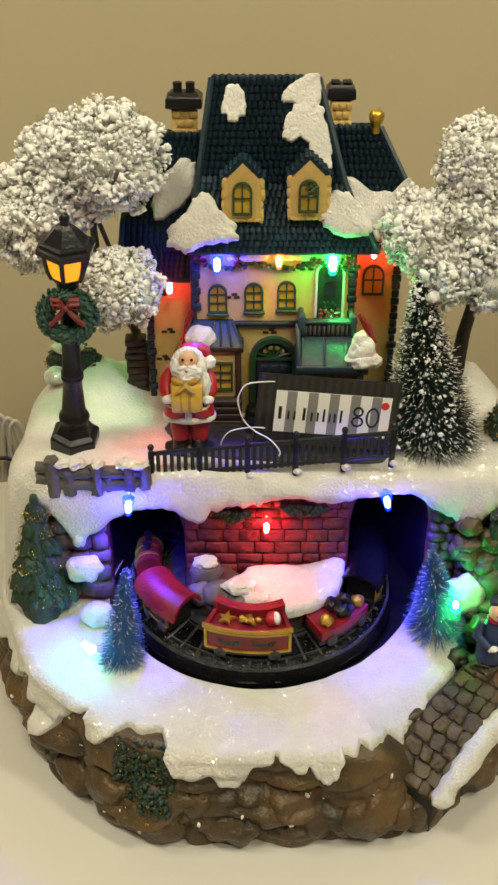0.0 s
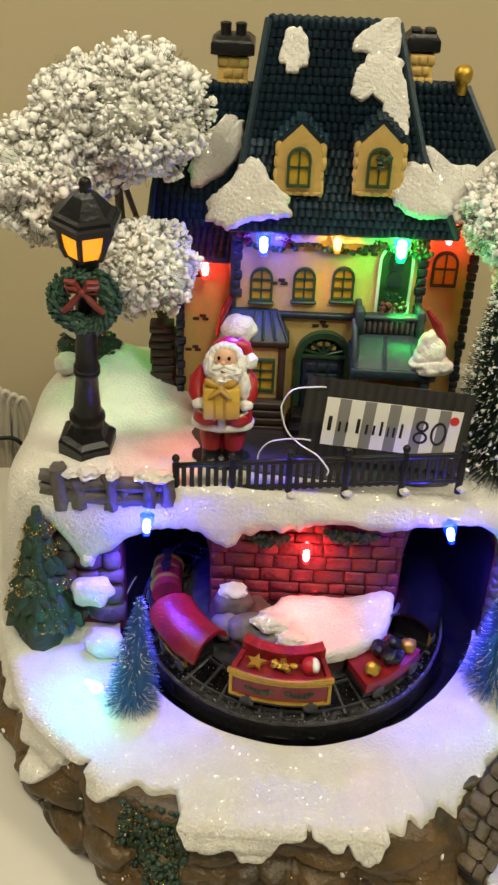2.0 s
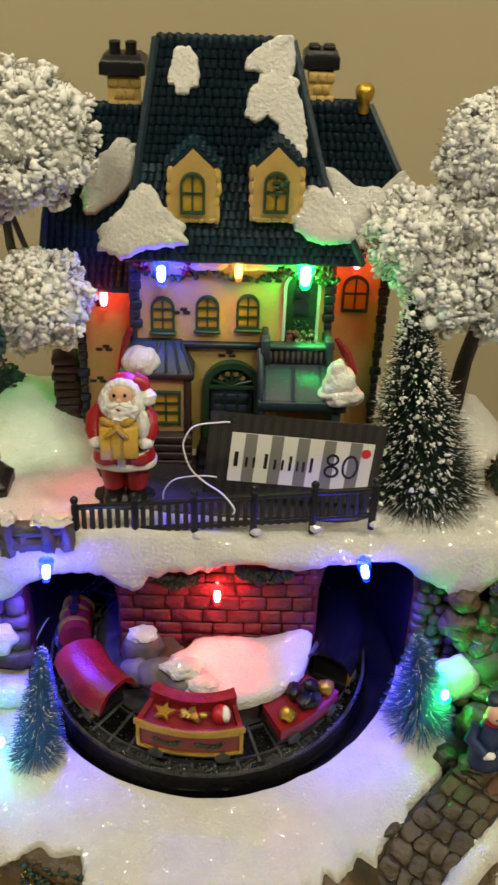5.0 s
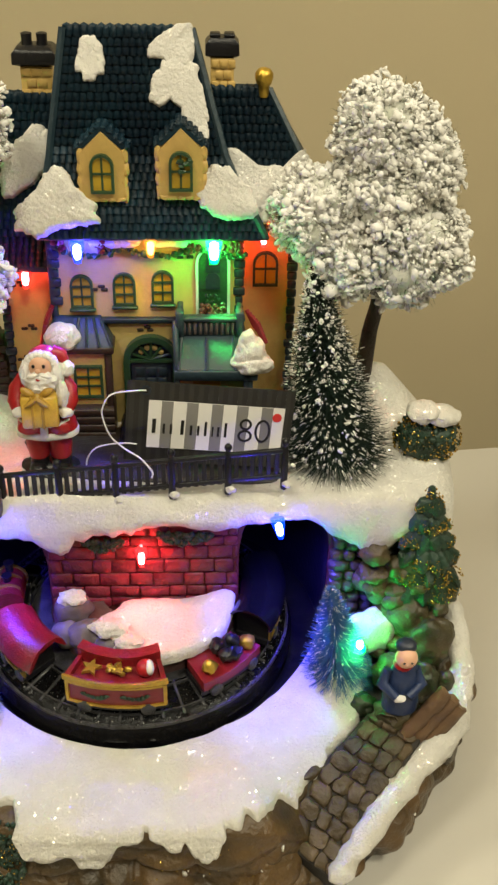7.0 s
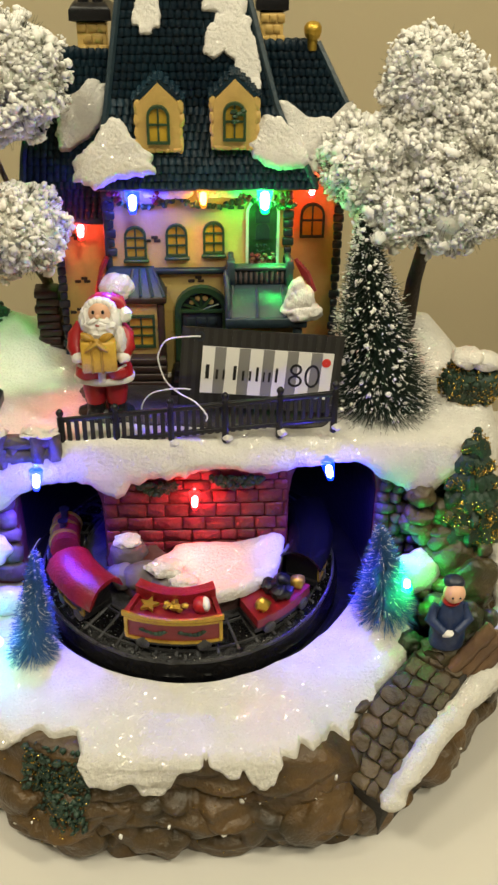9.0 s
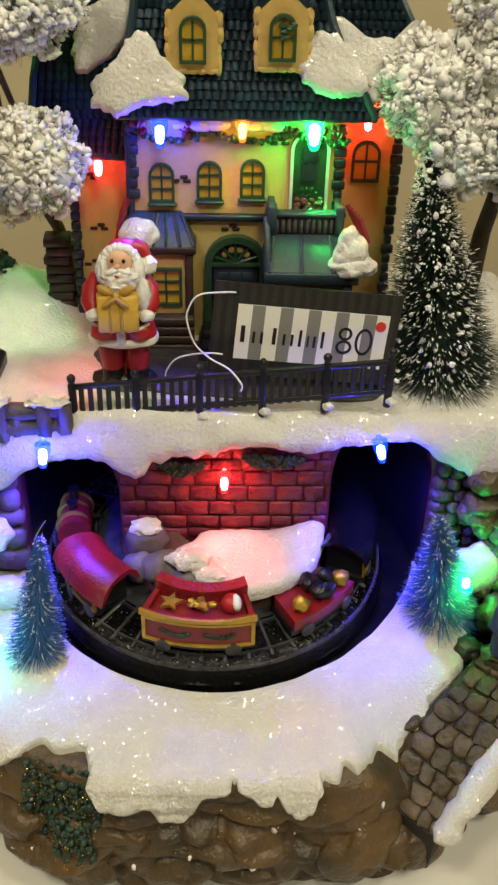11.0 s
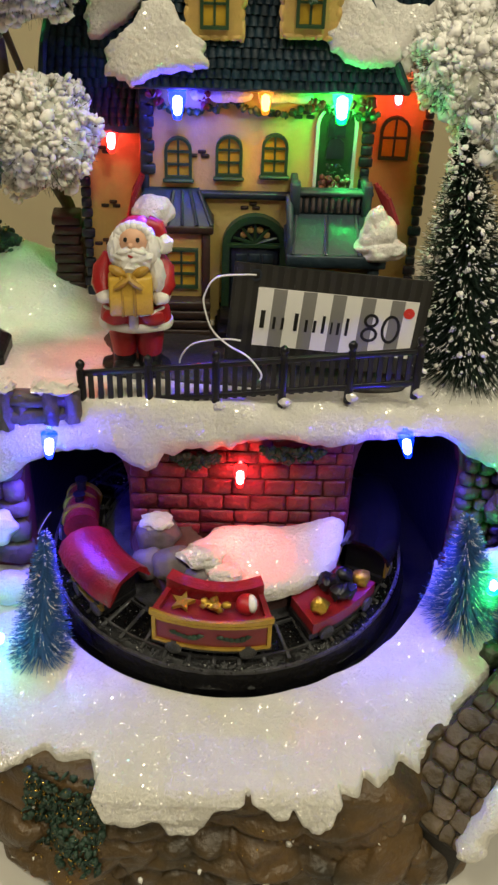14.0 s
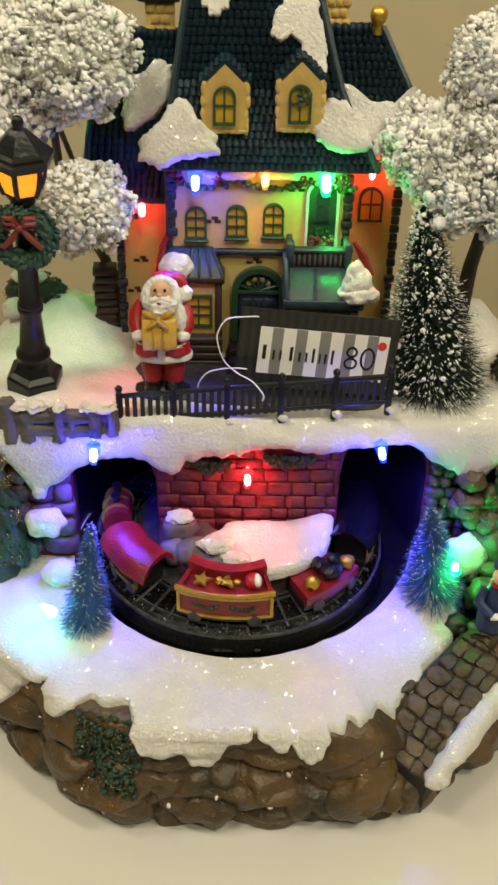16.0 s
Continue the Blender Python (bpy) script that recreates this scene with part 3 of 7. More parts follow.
for rr in (0.0545, 0.0665):
    bm = bmesh.new()
    z = bank(rr)
    lathe(bm, [(rr - 0.0005, z - 0.001), (rr - 0.0004, z + 0.0012), (rr + 0.0004, z + 0.0012), (rr + 0.0005, z - 0.001)], MT, 120)
    part("rail", bm, RAILM, railway)
bm = bmesh.new()
box(bm, (0, 0, 0), (0.0170, 0.0015, 0.0014), None, 0.0003)
sleeper_mesh = mesh_of("sleeper", bm, RAILM, False)
for k in range(46):
    a = k * math.tau / 46
    r = 0.0611
    piece("sleeper", sleeper_mesh, Matrix.Translation((TC.x + r * math.cos(a), TC.y + r * math.sin(a), bank(r) + 0.0002)) @ Matrix.Rotation(a, 4, "Z") @ Matrix.Rotation(0.20, 4, "Y"), railway)
rng = np.random.default_rng(11)
n = 4200
ang = rng.uniform(0, math.tau, n)
rad = np.where(rng.uniform(0, 1, n) < 0.62, rng.uniform(0.0552, 0.0658, n), rng.uniform(0.0672, 0.0722, n))
GRIT = np.stack([TC.x + rad * np.cos(ang), TC.y + rad * np.sin(ang), np.array([bank(r) for r in rad]) + 0.0002], 1)
GRITSIZE = rng.uniform(0.00022, 0.00055, n)

# ---- island with boulders inside the track ----
island = thing("snow_island", (C.x, C.y - 0.02, 0.06), "rocky island with pink-lit snow in the bend of the track", "rock")
bm = bmesh.new()
rings = []
for f, z in ((0.0400, 0.052), (0.0405, 0.070), (0.0415, 0.080), (0.0400, 0.0855), (0.02, 0.0885)):
    rings.append([bm.verts.new((C.x + 0.001 + (f + 0.0010 * wob(k * 0.01, f, z, 90)) * 1.06 * math.cos(a), min(C.y + f * 1.06 * math.sin(a), 0.4295), z)) for k, a in [(k, radians(-180 + 180 * k / 60)) for k in range(61)]])
for r, q in zip(rings, rings[1:]):
    for k in range(60):
        bm.faces.new((r[k], r[k + 1], q[k + 1], q[k]))
part("rock", bm, mat("red_brown_rock", (0.13, 0.05, 0.045), 0.5, vary=0.4, scale=160, bump=0.7, second=(0.08, 0.05, 0.05)), island, "red-brown rock rim")


def puff(bm, outline, normal, h, seed=0, jag=0.0, mi=0):
    """A soft mound over a closed outline."""
    pts = [Vector(p) for p in outline]
    c = sum(pts, Vector()) / len(pts)
    n = Vector(normal).normalized()
    rings = []
    for f, hh in ((1.0, -0.25), (1.0, 0.35), (0.97, 0.75), (0.90, 0.96), (0.7, 1.02), (0.35, 1.03)):
        ring = []
        for p in pts:
            q = c + (p - c) * (f + jag * noise.noise(p * 300 + Vector((seed, 0, 0))))
            ring.append(bm.verts.new(q + n * h * hh * (1 + 0.18 * noise.noise(q * 160 + Vector((0, seed, 0))))))
        rings.append(ring)
    m = len(pts)
    for a, b in zip(rings, rings[1:]):
        for k in range(m):
            bm.faces.new((a[k], a[(k + 1) % m], b[(k + 1) % m], b[k])).material_index = mi
    bm.faces.new(rings[-1]).material_index = mi


bm = bmesh.new()
line = spline([(-0.0110, 0.4150), (-0.0050, 0.4200), (0.0000, 0.4265), (0.0118, 0.4285), (0.0250, 0.4275), (0.0361, 0.4285), (0.0440, 0.4290), (0.0505, 0.4280), (0.0495, 0.4160), (0.0450, 0.4060), (0.0373, 0.3985), (0.0280, 0.3930), (0.0168, 0.3895), (0.0060, 0.3900), (-0.0010, 0.3925), (-0.0046, 0.3985), (-0.0020, 0.4040)], 90, True)
puff(bm, [(x, y, 0.0870 + 0.0045 * max(0.0, (x - 0.03) / 0.02) * max(0.0, (y - 0.405) / 0.024)) for x, y in line], (0, 0, 1), 0.0046, 2, 0.05)
part("snow_patch", bm, SNOW, island, "smooth white snow mound")
for c, s, sd in (((-0.0225, 0.4205, 0.091), (0.0085, 0.007, 0.0075), 1), ((-0.014, 0.408, 0.087), (0.010, 0.007, 0.0075), 2), ((-0.004, 0.401, 0.088), (0.007, 0.006, 0.0055), 3), ((-0.024, 0.413, 0.083), (0.008, 0.006, 0.007), 4)):
    bm = bmesh.new()
    lump(bm, c, s, sd, 0.12, 3)
    part("boulder", bm, GREYSTONE, island, "grey-purple painted boulder")
for c, s, sd in (((-0.0225, 0.4200, 0.0985), (0.0065, 0.0052, 0.0026), 5), ((-0.0045, 0.4035, 0.0955), (0.0085, 0.0055, 0.0038), 6), ((0.0035, 0.3975, 0.0925), (0.0065, 0.005, 0.0035), 7)):
    bm = bmesh.new()
    lump(bm, c, s, sd, 0.2, 3, 2.2)
    part("snow_cap", bm, SNOW, island, "white snow cap")

# ---- house ----
house = thing("house", (0.012, 0.50, 0.15), "cream and slate-blue village house with a mansard roof and snow patches", "house")


def block(name, x0, x1, y0, y1, z0, z1, material, parent, label="", bevel=0.0005):
    bm = bmesh.new()
    box(bm, ((x0 + x1) / 2, (y0 + y1) / 2, (z0 + z1) / 2), (x1 - x0, y1 - y0, z1 - z0), None, bevel)
    return part(name, bm, material, parent, label)


YF = 0.487
block("main_wall", -0.0285, 0.0545, YF, 0.55, 0.146, 0.2485, CREAM, house)
block("wing_wall", -0.0545, -0.0280, 0.503, 0.55, 0.146, 0.231, CREAM, house)
block("wing_wall", 0.0540, 0.0785, 0.503, 0.55, 0.146, 0.2485, CREAM, house)


def loft(bm, rings, mi=0):
    r = [[bm.verts.new(p) for p in ring] for ring in rings]
    for a, b in zip(r, r[1:]):
        n = len(a)
        for k in range(n):
            bm.faces.new((a[k], a[(k + 1) % n], b[(k + 1) % n], b[k])).material_index = mi
    bm.faces.new(r[0][::-1]).material_index = mi
    bm.faces.new(r[-1]).material_index = mi


def roof_solid(name, levels, yb0, yb1):
    bm = bmesh.new()
    n = len(levels) - 1
    loft(bm, [[(x0, y, z), (x1, y, z), (x1, yb0 + (yb1 - yb0) * i / n, z), (x0, yb0 + (yb1 - yb0) * i / n, z)] for i, (z, y, x0, x1) in enumerate(levels)])
    return part(name, bm, ROOF, house, "dark slate-blue tiled roof")


bm = bmesh.new()
prof = [(-0.5, 0.0), (-0.36, 0.26), (0.0, 0.42), (0.36, 0.26), (0.5, 0.0)]
a = [bm.verts.new((px * 0.0029, -0.0003, 0.0008 + pz * 0.0017)) for px, pz in prof]
b = [bm.verts.new((px * 0.0029, 0.0042, -0.0002 + pz * 0.0017)) for px, pz in prof]
c = [bm.verts.new((px * 0.0029, -0.0003, -0.0006)) for px, pz in prof]
for k in range(4):
    bm.faces.new((a[k], a[k + 1], b[k + 1], b[k]))
    bm.faces.new((c[k], c[k + 1], a[k + 1], a[k]))
tile_mesh = mesh_of("roof_tile", bm, ROOF, True)
TILE_V = [v.co.copy() for v in tile_mesh.vertices]
TILE_F = [tuple(p.vertices) for p in tile_mesh.polygons]


def tile_roof(levels, parent, singles, seed):
    """Rows of tiles up a roof front; the lowest ones are pieces of their own."""
    random.seed(seed)
    zs = [l[0] for l in levels]
    length = sum(math.hypot(q[0] - p[0], q[1] - p[1]) for p, q in zip(levels, levels[1:]))
    rows = int(length / 0.0034)
    vs, fs, made = [], [], 0
    for i in range(rows):
        z = zs[0] + (zs[-1] - zs[0]) * i / rows
        at = lambda j: float(np.interp(z, zs, [l[j] for l in levels]))
        zn = z + 0.002
        dy = float(np.interp(zn, zs, [l[1] for l in levels])) - at(1)
        up = Vector((0, dy, 0.002)).normalized()
        x0, x1, y = at(2) + 0.0015, at(3) - 0.0015, at(1)
        n = max(1, round((x1 - x0) / 0.0029))
        for k in range(n):
            x = x0 + (x1 - x0) * (k + 0.5) / n + random.uniform(-1, 1) * 0.00018
            right = Vector((1, 0, random.uniform(-0.06, 0.06))).normalized()
            nor = right.cross(up)
            m = Matrix((right, up, nor)).transposed().to_4x4()
            m = Matrix.Translation((x, y - 0.0002, z + random.uniform(-1, 1) * 0.0002)) @ m
            if made < singles:
                piece("tile", tile_mesh, m, parent)
                made += 1
            else:
                o = len(vs)
                vs += [m @ v for v in TILE_V]
                fs += [tuple(o + q for q in f) for f in TILE_F]
    if vs:
        tagged(grid_mesh("tiles", vs, fs, ROOF, True, parent), kind="stuff")


MAIN_ROOF = [(0.2480, 0.4770, -0.0315, 0.0640), (0.256, 0.4785, -0.0300, 0.0600), (0.268, 0.4825, -0.0275, 0.0525), (0.280, 0.4865, -0.0250, 0.0468), (0.3255, 0.5040, -0.0180, 0.0335)]
LEFT_ROOF = [(0.2285, 0.4920, -0.0670, -0.0200), (0.240, 0.4945, -0.0660, -0.0180), (0.255, 0.4995, -0.0645, -0.0170), (0.2955, 0.5180, -0.0560, -0.0150)]
RIGHT_ROOF = [(0.2470, 0.4920, 0.0480, 0.0930), (0.258, 0.4970, 0.0450, 0.0880), (0.270, 0.5035, 0.0440, 0.0820), (0.2990, 0.5170, 0.0400, 0.0660)]
roof_main = roof_solid("main_roof", MAIN_ROOF, 0.565, 0.509)
roof_left = roof_solid("wing_roof", LEFT_ROOF, 0.565, 0.524)
roof_right = roof_solid("wing_roof", RIGHT_ROOF, 0.565, 0.524)
tile_roof(MAIN_ROOF, roof_main, 290, 3)
tile_roof(LEFT_ROOF, roof_left, 0, 4)
tile_roof(RIGHT_ROOF, roof_right, 0, 5)
for lv, side in ((MAIN_ROOF, 2), (MAIN_ROOF, 3), (RIGHT_ROOF, 3), (LEFT_ROOF, 2)):
    bm = bmesh.new()
    tube(bm, [(l[side], l[1] - 0.0007, l[0]) for l in lv], [0.0016] * len(lv), 6)
    part("hip_edge", bm, ROOFEDGE, house, "lighter blue hip edge")
for lv in (MAIN_ROOF, LEFT_ROOF, RIGHT_ROOF):
    z, y, x0, x1 = lv[-1]
    bm = bmesh.new()
    n = int((x1 - x0) / 0.0034)
    for k in range(n):
        lump(bm, (x0 + (x1 - x0) * (k + 0.5) / n, y + 0.0015, z), (0.0021, 0.0022, 0.0015), k, 0.1, 1)
    tagged(part("ridge", bm, ROOF, house), kind="stuff")
block("cornice", -0.0325, 0.0650, 0.4765, 0.490, 0.2466, 0.2484, NAVY, house, "navy blue cornice")
block("cornice", -0.0680, -0.0300, 0.4905, 0.505, 0.2258, 0.2290, NAVY, house)
block("cornice", 0.0560, 0.0930, 0.4905, 0.505, 0.2440, 0.2473, NAVY, house)

# chimneys
for cx, w, z0, z1, pots in ((-0.0325, 0.0125, 0.280, 0.3066, 2), (0.0460, 0.0098, 0.280, 0.3106, 0)):
    bm = bmesh.new()
    box(bm, (cx, 0.524, (z0 + z1) / 2), (w, 0.011, z1 - z0), None, 0.0004)
    ch = part("chimney", bm, MORTAR, house, "ochre brick chimney")
    ch.data.materials[0] = DORMER
    for r in range(5):
        for k in range(3):
            bw = w / 2.6
            x = cx - w / 2 + bw * (k + 0.25 + 0.5 * (r % 2)) * 0.93 + 0.0006
            if x + bw * 0.45 > cx + w / 2 + 0.0004:
                continue
            bm = bmesh.new()
            box(bm, (x + bw * 0.1, 0.5186, z1 - 0.0023 - r * 0.0044), (bw * 0.84, 0.0014, 0.0036), None, 0.0003)
            part("brick", bm, DORMER, ch)
    bm = bmesh.new()
    loft(bm, [[(cx + sx * hw, 0.524 + sy * hw * 0.85, z) for sx, sy in ((-1, -1), (1, -1), (1, 1), (-1, 1))] for z, hw in ((z1, w * 0.50), (z1 + 0.0012, w * 0.73), (z1 + 0.0055, w * 0.72), (z1 + 0.0078, w * 0.52))])
    cap = part("cap", bm, BLACK, ch, "black chimney cap")
    for k in range(2):
        bm = bmesh.new()
        if pots:
            lathe(bm, [(0.0026, 0), (0.0022, 0.0025), (0.0024, 0.0052), (0.0012, 0.0056)], Matrix.Translation((cx - 0.0032 + 0.0064 * k, 0.5235, z1 + 0.0072)), 8)
        else:
            box(bm, (cx - 0.003 + 0.006 * k, 0.5235, z1 + 0.0085), (0.0045, 0.006, 0.0018), None, 0.0005)
        part("pot", bm, BLACK, ch)
bm = bmesh.new()
lathe(bm, [(0.0022, -0.0075), (0.0022, -0.0030), (0.0032, -0.0022), (0.0039, 0.0002), (0.0038, 0.0022), (0.0026, 0.0038), (0.0010, 0.0044)], Matrix.Translation((0.0636, 0.5155, 0.3035)), 16)
part("finial", bm, GOLD, house, "gold finial knob on the roof corner")


def window(x0, x1, z0, z1, y, parent, name="window", pane=None, frame=None, cross=1, bars=1, depth=0.0016, thick=0.0011):
    """An arched window with a raised frame, glazing bars and a pane."""
    o = arch(x0, x1, z0, z1)
    i = arch(x0 + thick, x1 - thick, z0 + thick, z1 - thick)
    bm = bmesh.new()
    ring_prism(bm, o, i, y - depth, y + 0.001)
    for k in range(cross):
        box(bm, (x0 + (x1 - x0) * (k + 1) / (cross + 1), y - 0.0005, (z0 + z1) / 2), (0.0008, 0.0012, z1 - z0 - 0.0008))
    for k in range(bars):
        box(bm, ((x0 + x1) / 2, y - 0.0005, z0 + (z1 - z0) * (0.50 if bars == 1 else (0.34 + 0.3 * k))), (x1 - x0 - 0.0008, 0.0012, 0.0008))
    w = part(name, bm, frame or GREEN, parent, "dark green window frame")
    bm = bmesh.new()
    prism(bm, i, y - 0.0003, y + 0.0008)
    part("pane", bm, pane or YELLOW, w, "painted yellow pane", smooth=False)
    return w


for x0, x1, z0, z1 in ((-0.0213, -0.0112, 0.2108, 0.2268), (-0.0025, 0.0075, 0.2120, 0.2278), (0.0145, 0.0243, 0.2130, 0.2288)):
    window(x0, x1, z0, z1, YF, house, bars=2)
    block("sill", x0 - 0.0008, x1 + 0.0008, YF - 0.0026, YF, z0 - 0.0014, z0, GREEN, house)
window(0.0600, 0.0715, 0.2140, 0.2310, 0.503, house)
# dormers
for cx, y, z0, z1 in ((-0.0030, 0.4775, 0.2640, 0.2918), (0.0288, 0.4765, 0.2655, 0.2935)):
    bm = bmesh.new()
    prism(bm, [(cx - 0.0078, z0), (cx + 0.0078, z0), (cx + 0.0090, z0 + 0.0040), (cx + 0.0088, z1 - 0.0085), (cx, z1), (cx - 0.0088, z1 - 0.0085), (cx - 0.0090, z0 + 0.0040)], y, y + 0.022)
    dm = part("dormer", bm, DORMER, house, "ochre gabled dormer")
    random.seed(int(cx * 1e5))
    bm = bmesh.new()
    for k in range(8):
        s, t = (-1 if k % 2 else 1), k // 2 / 3
        lump(bm, (cx + s * (0.0084 + 0.0010 * random.random()), y + 0.0014, z0 + 0.002 + t * (z1 - z0 - 0.012)), (0.0016, 0.0016, 0.0036), k, 0.22, 2)
    for k in range(5):
        lump(bm, (cx - 0.0066 + k * 0.0033, y + 0.001, z0 + 0.0002 - 0.0005 * random.random()), (0.0026, 0.0015, 0.0013), k, 0.25, 2)
    tagged(part("surround", bm, DORMER, dm, "uneven ochre plaster edge"), kind="stuff")
    window(cx - 0.0050, cx + 0.0046, z0 + 0.0032, z0 + 0.0194, y - 0.0004, dm)
    bm = bmesh.new()
    for s in (-1, 1):
        p = [(cx, z1 - 0.0006), (cx + s * 0.0110, z1 - 0.0096), (cx + s * 0.0112, z1 - 0.0074), (cx, z1 + 0.0022)]
        prism(bm, p, y + 0.0012, y + 0.024)
    part("dormer_roof", bm, ROOF, dm, "slate-blue dormer roof")
    bm = bmesh.new()
    for s in (-1, 1):
        for j in range(4):
            for k in range(5):
                lump(bm, (cx + s * (0.0012 + k * 0.0022), y + 0.0026 + j * 0.0040, z1 + 0.0012 - k * 0.0019), (0.0016, 0.0023, 0.0010), k + j, 0.2, 1)
    tagged(part("edge_tiles", bm, ROOF, dm), kind="stuff")
bm = bmesh.new()
for k in range(9):
    random.seed(k)
    lump(bm, (0.0300 + random.uniform(-1, 1) * 0.0025, 0.4745, 0.2790 + random.uniform(-1, 1) * 0.0025), (0.0016, 0.0010, 0.0010), k, 0.3, 1)
part("wreath", bm, GREEN, house, "small green wreath on a dormer window")

# belt, corner stones, brick patches
block("belt", -0.0300, 0.0280, 0.4845, 0.488, 0.2035, 0.2062, NAVY, house, "navy blue belt course")
block("corner_board", -0.0302, -0.0272, 0.4855, 0.505, 0.150, 0.2450, NAVY, house)
random.seed(8)
for x, y, z0, z1, s in ((-0.0535, 0.5025, 0.152, 0.226, 1), (0.0780, 0.5025, 0.156, 0.243, 1), (0.0532, 0.4865, 0.208, 0.243, 1), (-0.0272, 0.4865, 0.212, 0.243, 1)):
    n = int((z1 - z0) / 0.0043)
    for k in range(n):
        w = random.uniform(0.0028, 0.0052)
        bm = bmesh.new()
        box(bm, (x, y, z0 + (k + 0.5) * (z1 - z0) / n), (w, 0.0026, 0.0037), None, 0.0005)
        part("quoin", bm, NAVY, house, "dark blue corner stone" if not k else "")
for x, y, z in ((-0.0085, YF, 0.2195), (0.0295, YF, 0.2350), (0.0110, YF, 0.1995), (-0.0440, 0.503, 0.192), (-0.0475, 0.503, 0.1755), (-0.0470, 0.503, 0.214)):
    bm = bmesh.new()
    for k in range(3):
        box(bm, (x + (k - 1) * 0.0022 + (0.001 if k == 1 else 0), y - 0.0002, z + (k % 2) * 0.0016), (0.0030, 0.0010, 0.0014), None, 0.0003)
    part("brick_patch", bm, DKBROWN, house, "bare brown bricks in the plaster")

# front door with a fanlight
o, i = arch(0.0005, 0.0260, 0.150, 0.1975, 12), arch(0.0034, 0.0231, 0.150, 0.1946, 12)
bm = bmesh.new()
ring_prism(bm, o, i, YF - 0.0035, YF + 0.001)
door = part("door_frame", bm, GREEN, house, "dark green arched door frame")
bm = bmesh.new()
prism(bm, i, YF - 0.0006, YF + 0.0008)
part("door_recess", bm, NAVY, door, smooth=False)
bm = bmesh.new()
box(bm, (0.01325, YF - 0.0012, 0.1675), (0.0185, 0.0020, 0.033), None, 0.0003)
part("door_leaf", bm, NAVY, door, "dark blue panelled door")
for gx in range(3):
    for gz in range(2):
        bm = bmesh.new()
        box(bm, (0.0080 + gx * 0.0052, YF - 0.0022, 0.1735 + gz * 0.0055), (0.0042, 0.0010, 0.0045), None, 0.0002)
        part("door_pane", bm, TEAL, door)
bm = bmesh.new()
box(bm, (0.01325, YF - 0.0020, 0.1848), (0.0200, 0.0024, 0.0013))
for k in range(5):
    a = math.pi * (k + 0.5) / 5
    tube(bm, [(0.01325, YF - 0.0018, 0.1852), (0.01325 + 0.0088 * math.cos(a), YF - 0.0018, 0.1852 + 0.0085 * math.sin(a))], [0.0008, 0.0006], 5)
part("fanlight", bm, GREEN, door, "green fanlight bars")
bm = bmesh.new()
for k in range(4):
    a = math.pi * (k + 1) / 5
    lump(bm, (0.01325 + 0.0055 * math.cos(a), YF - 0.0010, 0.1856 + 0.0054 * math.sin(a)), (0.0016, 0.0006, 0.0016), k, 0.05, 1)
tagged(part("fanlight_panes", bm, CREAM, door), kind="stuff")
for k in range(3):
    block("step", 0.0 - 0.001 * k, 0.0265 + 0.001 * k, 0.474 - 0.006 * k, 0.487, 0.148, 0.1585 - 0.003 * k, BLACK, house, "dark door step")

# bay window with a blue roof
YB = 0.4775
block("bay_wall", -0.0325, -0.0060, YB, 0.488, 0.148, 0.1945, CREAM, house, "cream bay wall")
block("bay_beam", -0.0350, -0.0028, YB - 0.0030, 0.488, 0.1935, 0.1968, DKBROWN, house, "dark brown beam")
block("bay_post", -0.0072, -0.0040, YB - 0.0020, YB + 0.002, 0.150, 0.1935, DKBROWN, house)
block("bay_base", -0.0340, -0.0040, YB - 0.0045, 0.488, 0.148, 0.1660, DKBROWN, house, "dark brown planked base")
for k in range(4):
    block("plank", -0.0345, -0.0036, YB - 0.0056, YB - 0.0040, 0.1500 + 0.0042 * k, 0.1536 + 0.0042 * k, DKBROWN, house)
o, i = [(-0.0215, 0.1700), (-0.0085, 0.1700), (-0.0085, 0.1868), (-0.0215, 0.1868)], [(-0.0203, 0.1712), (-0.0097, 0.1712), (-0.0097, 0.1856), (-0.0203, 0.1856)]
bm = bmesh.new()
ring_prism(bm, o, i, YB - 0.0016, YB + 0.001)
for z in (0.1762, 0.1808):
    box(bm, (-0.0150, YB - 0.0006, z), (0.0110, 0.0012, 0.0008))
box(bm, (-0.0150, YB - 0.0006, 0.1784), (0.0008, 0.0012, 0.0148))
bw = part("window", bm, GREEN, house, "dark green window frame")
bm = bmesh.new()
prism(bm, i, YB - 0.0003, YB + 0.0008)
part("pane", bm, YELLOW, bw, "painted yellow pane", smooth=False)
bm = bmesh.new()
loft(bm, [[(-0.0345, YB - 0.0025, 0.1968), (-0.0035, YB - 0.0025, 0.1968), (-0.0035, 0.488, 0.1968), (-0.0345, 0.488, 0.1968)], [(-0.0290, 0.4835, 0.2070), (-0.0085, 0.4835, 0.2070), (-0.0085, 0.488, 0.2070), (-0.0290, 0.488, 0.2070)]])
bay_roof = part("bay_roof", bm, mat("deep_blue_paint", (0.012, 0.034, 0.060), 0.4, vary=0.35, scale=200, bump=0.4), house, "small deep blue bay roof")
for k in range(4):
    bm = bmesh.new()
    t = k / 3
    tube(bm, [(-0.0200 + 0.0165 * t, YB - 0.0026, 0.1972), (-0.0180 + 0.0095 * t, 0.4834, 0.2072)], [0.0008, 0.0007], 6)
    part("seam", bm, NAVY, bay_roof)
bm = bmesh.new()
for k in range(5):
    tube(bm, [(-0.0345, 0.4780 + k * 0.0022, 0.197), (-0.0325, 0.4795 + k * 0.0020, 0.206), (-0.0295, 0.482 + k * 0.0014, 0.2125)], [0.0011] * 3, 5)
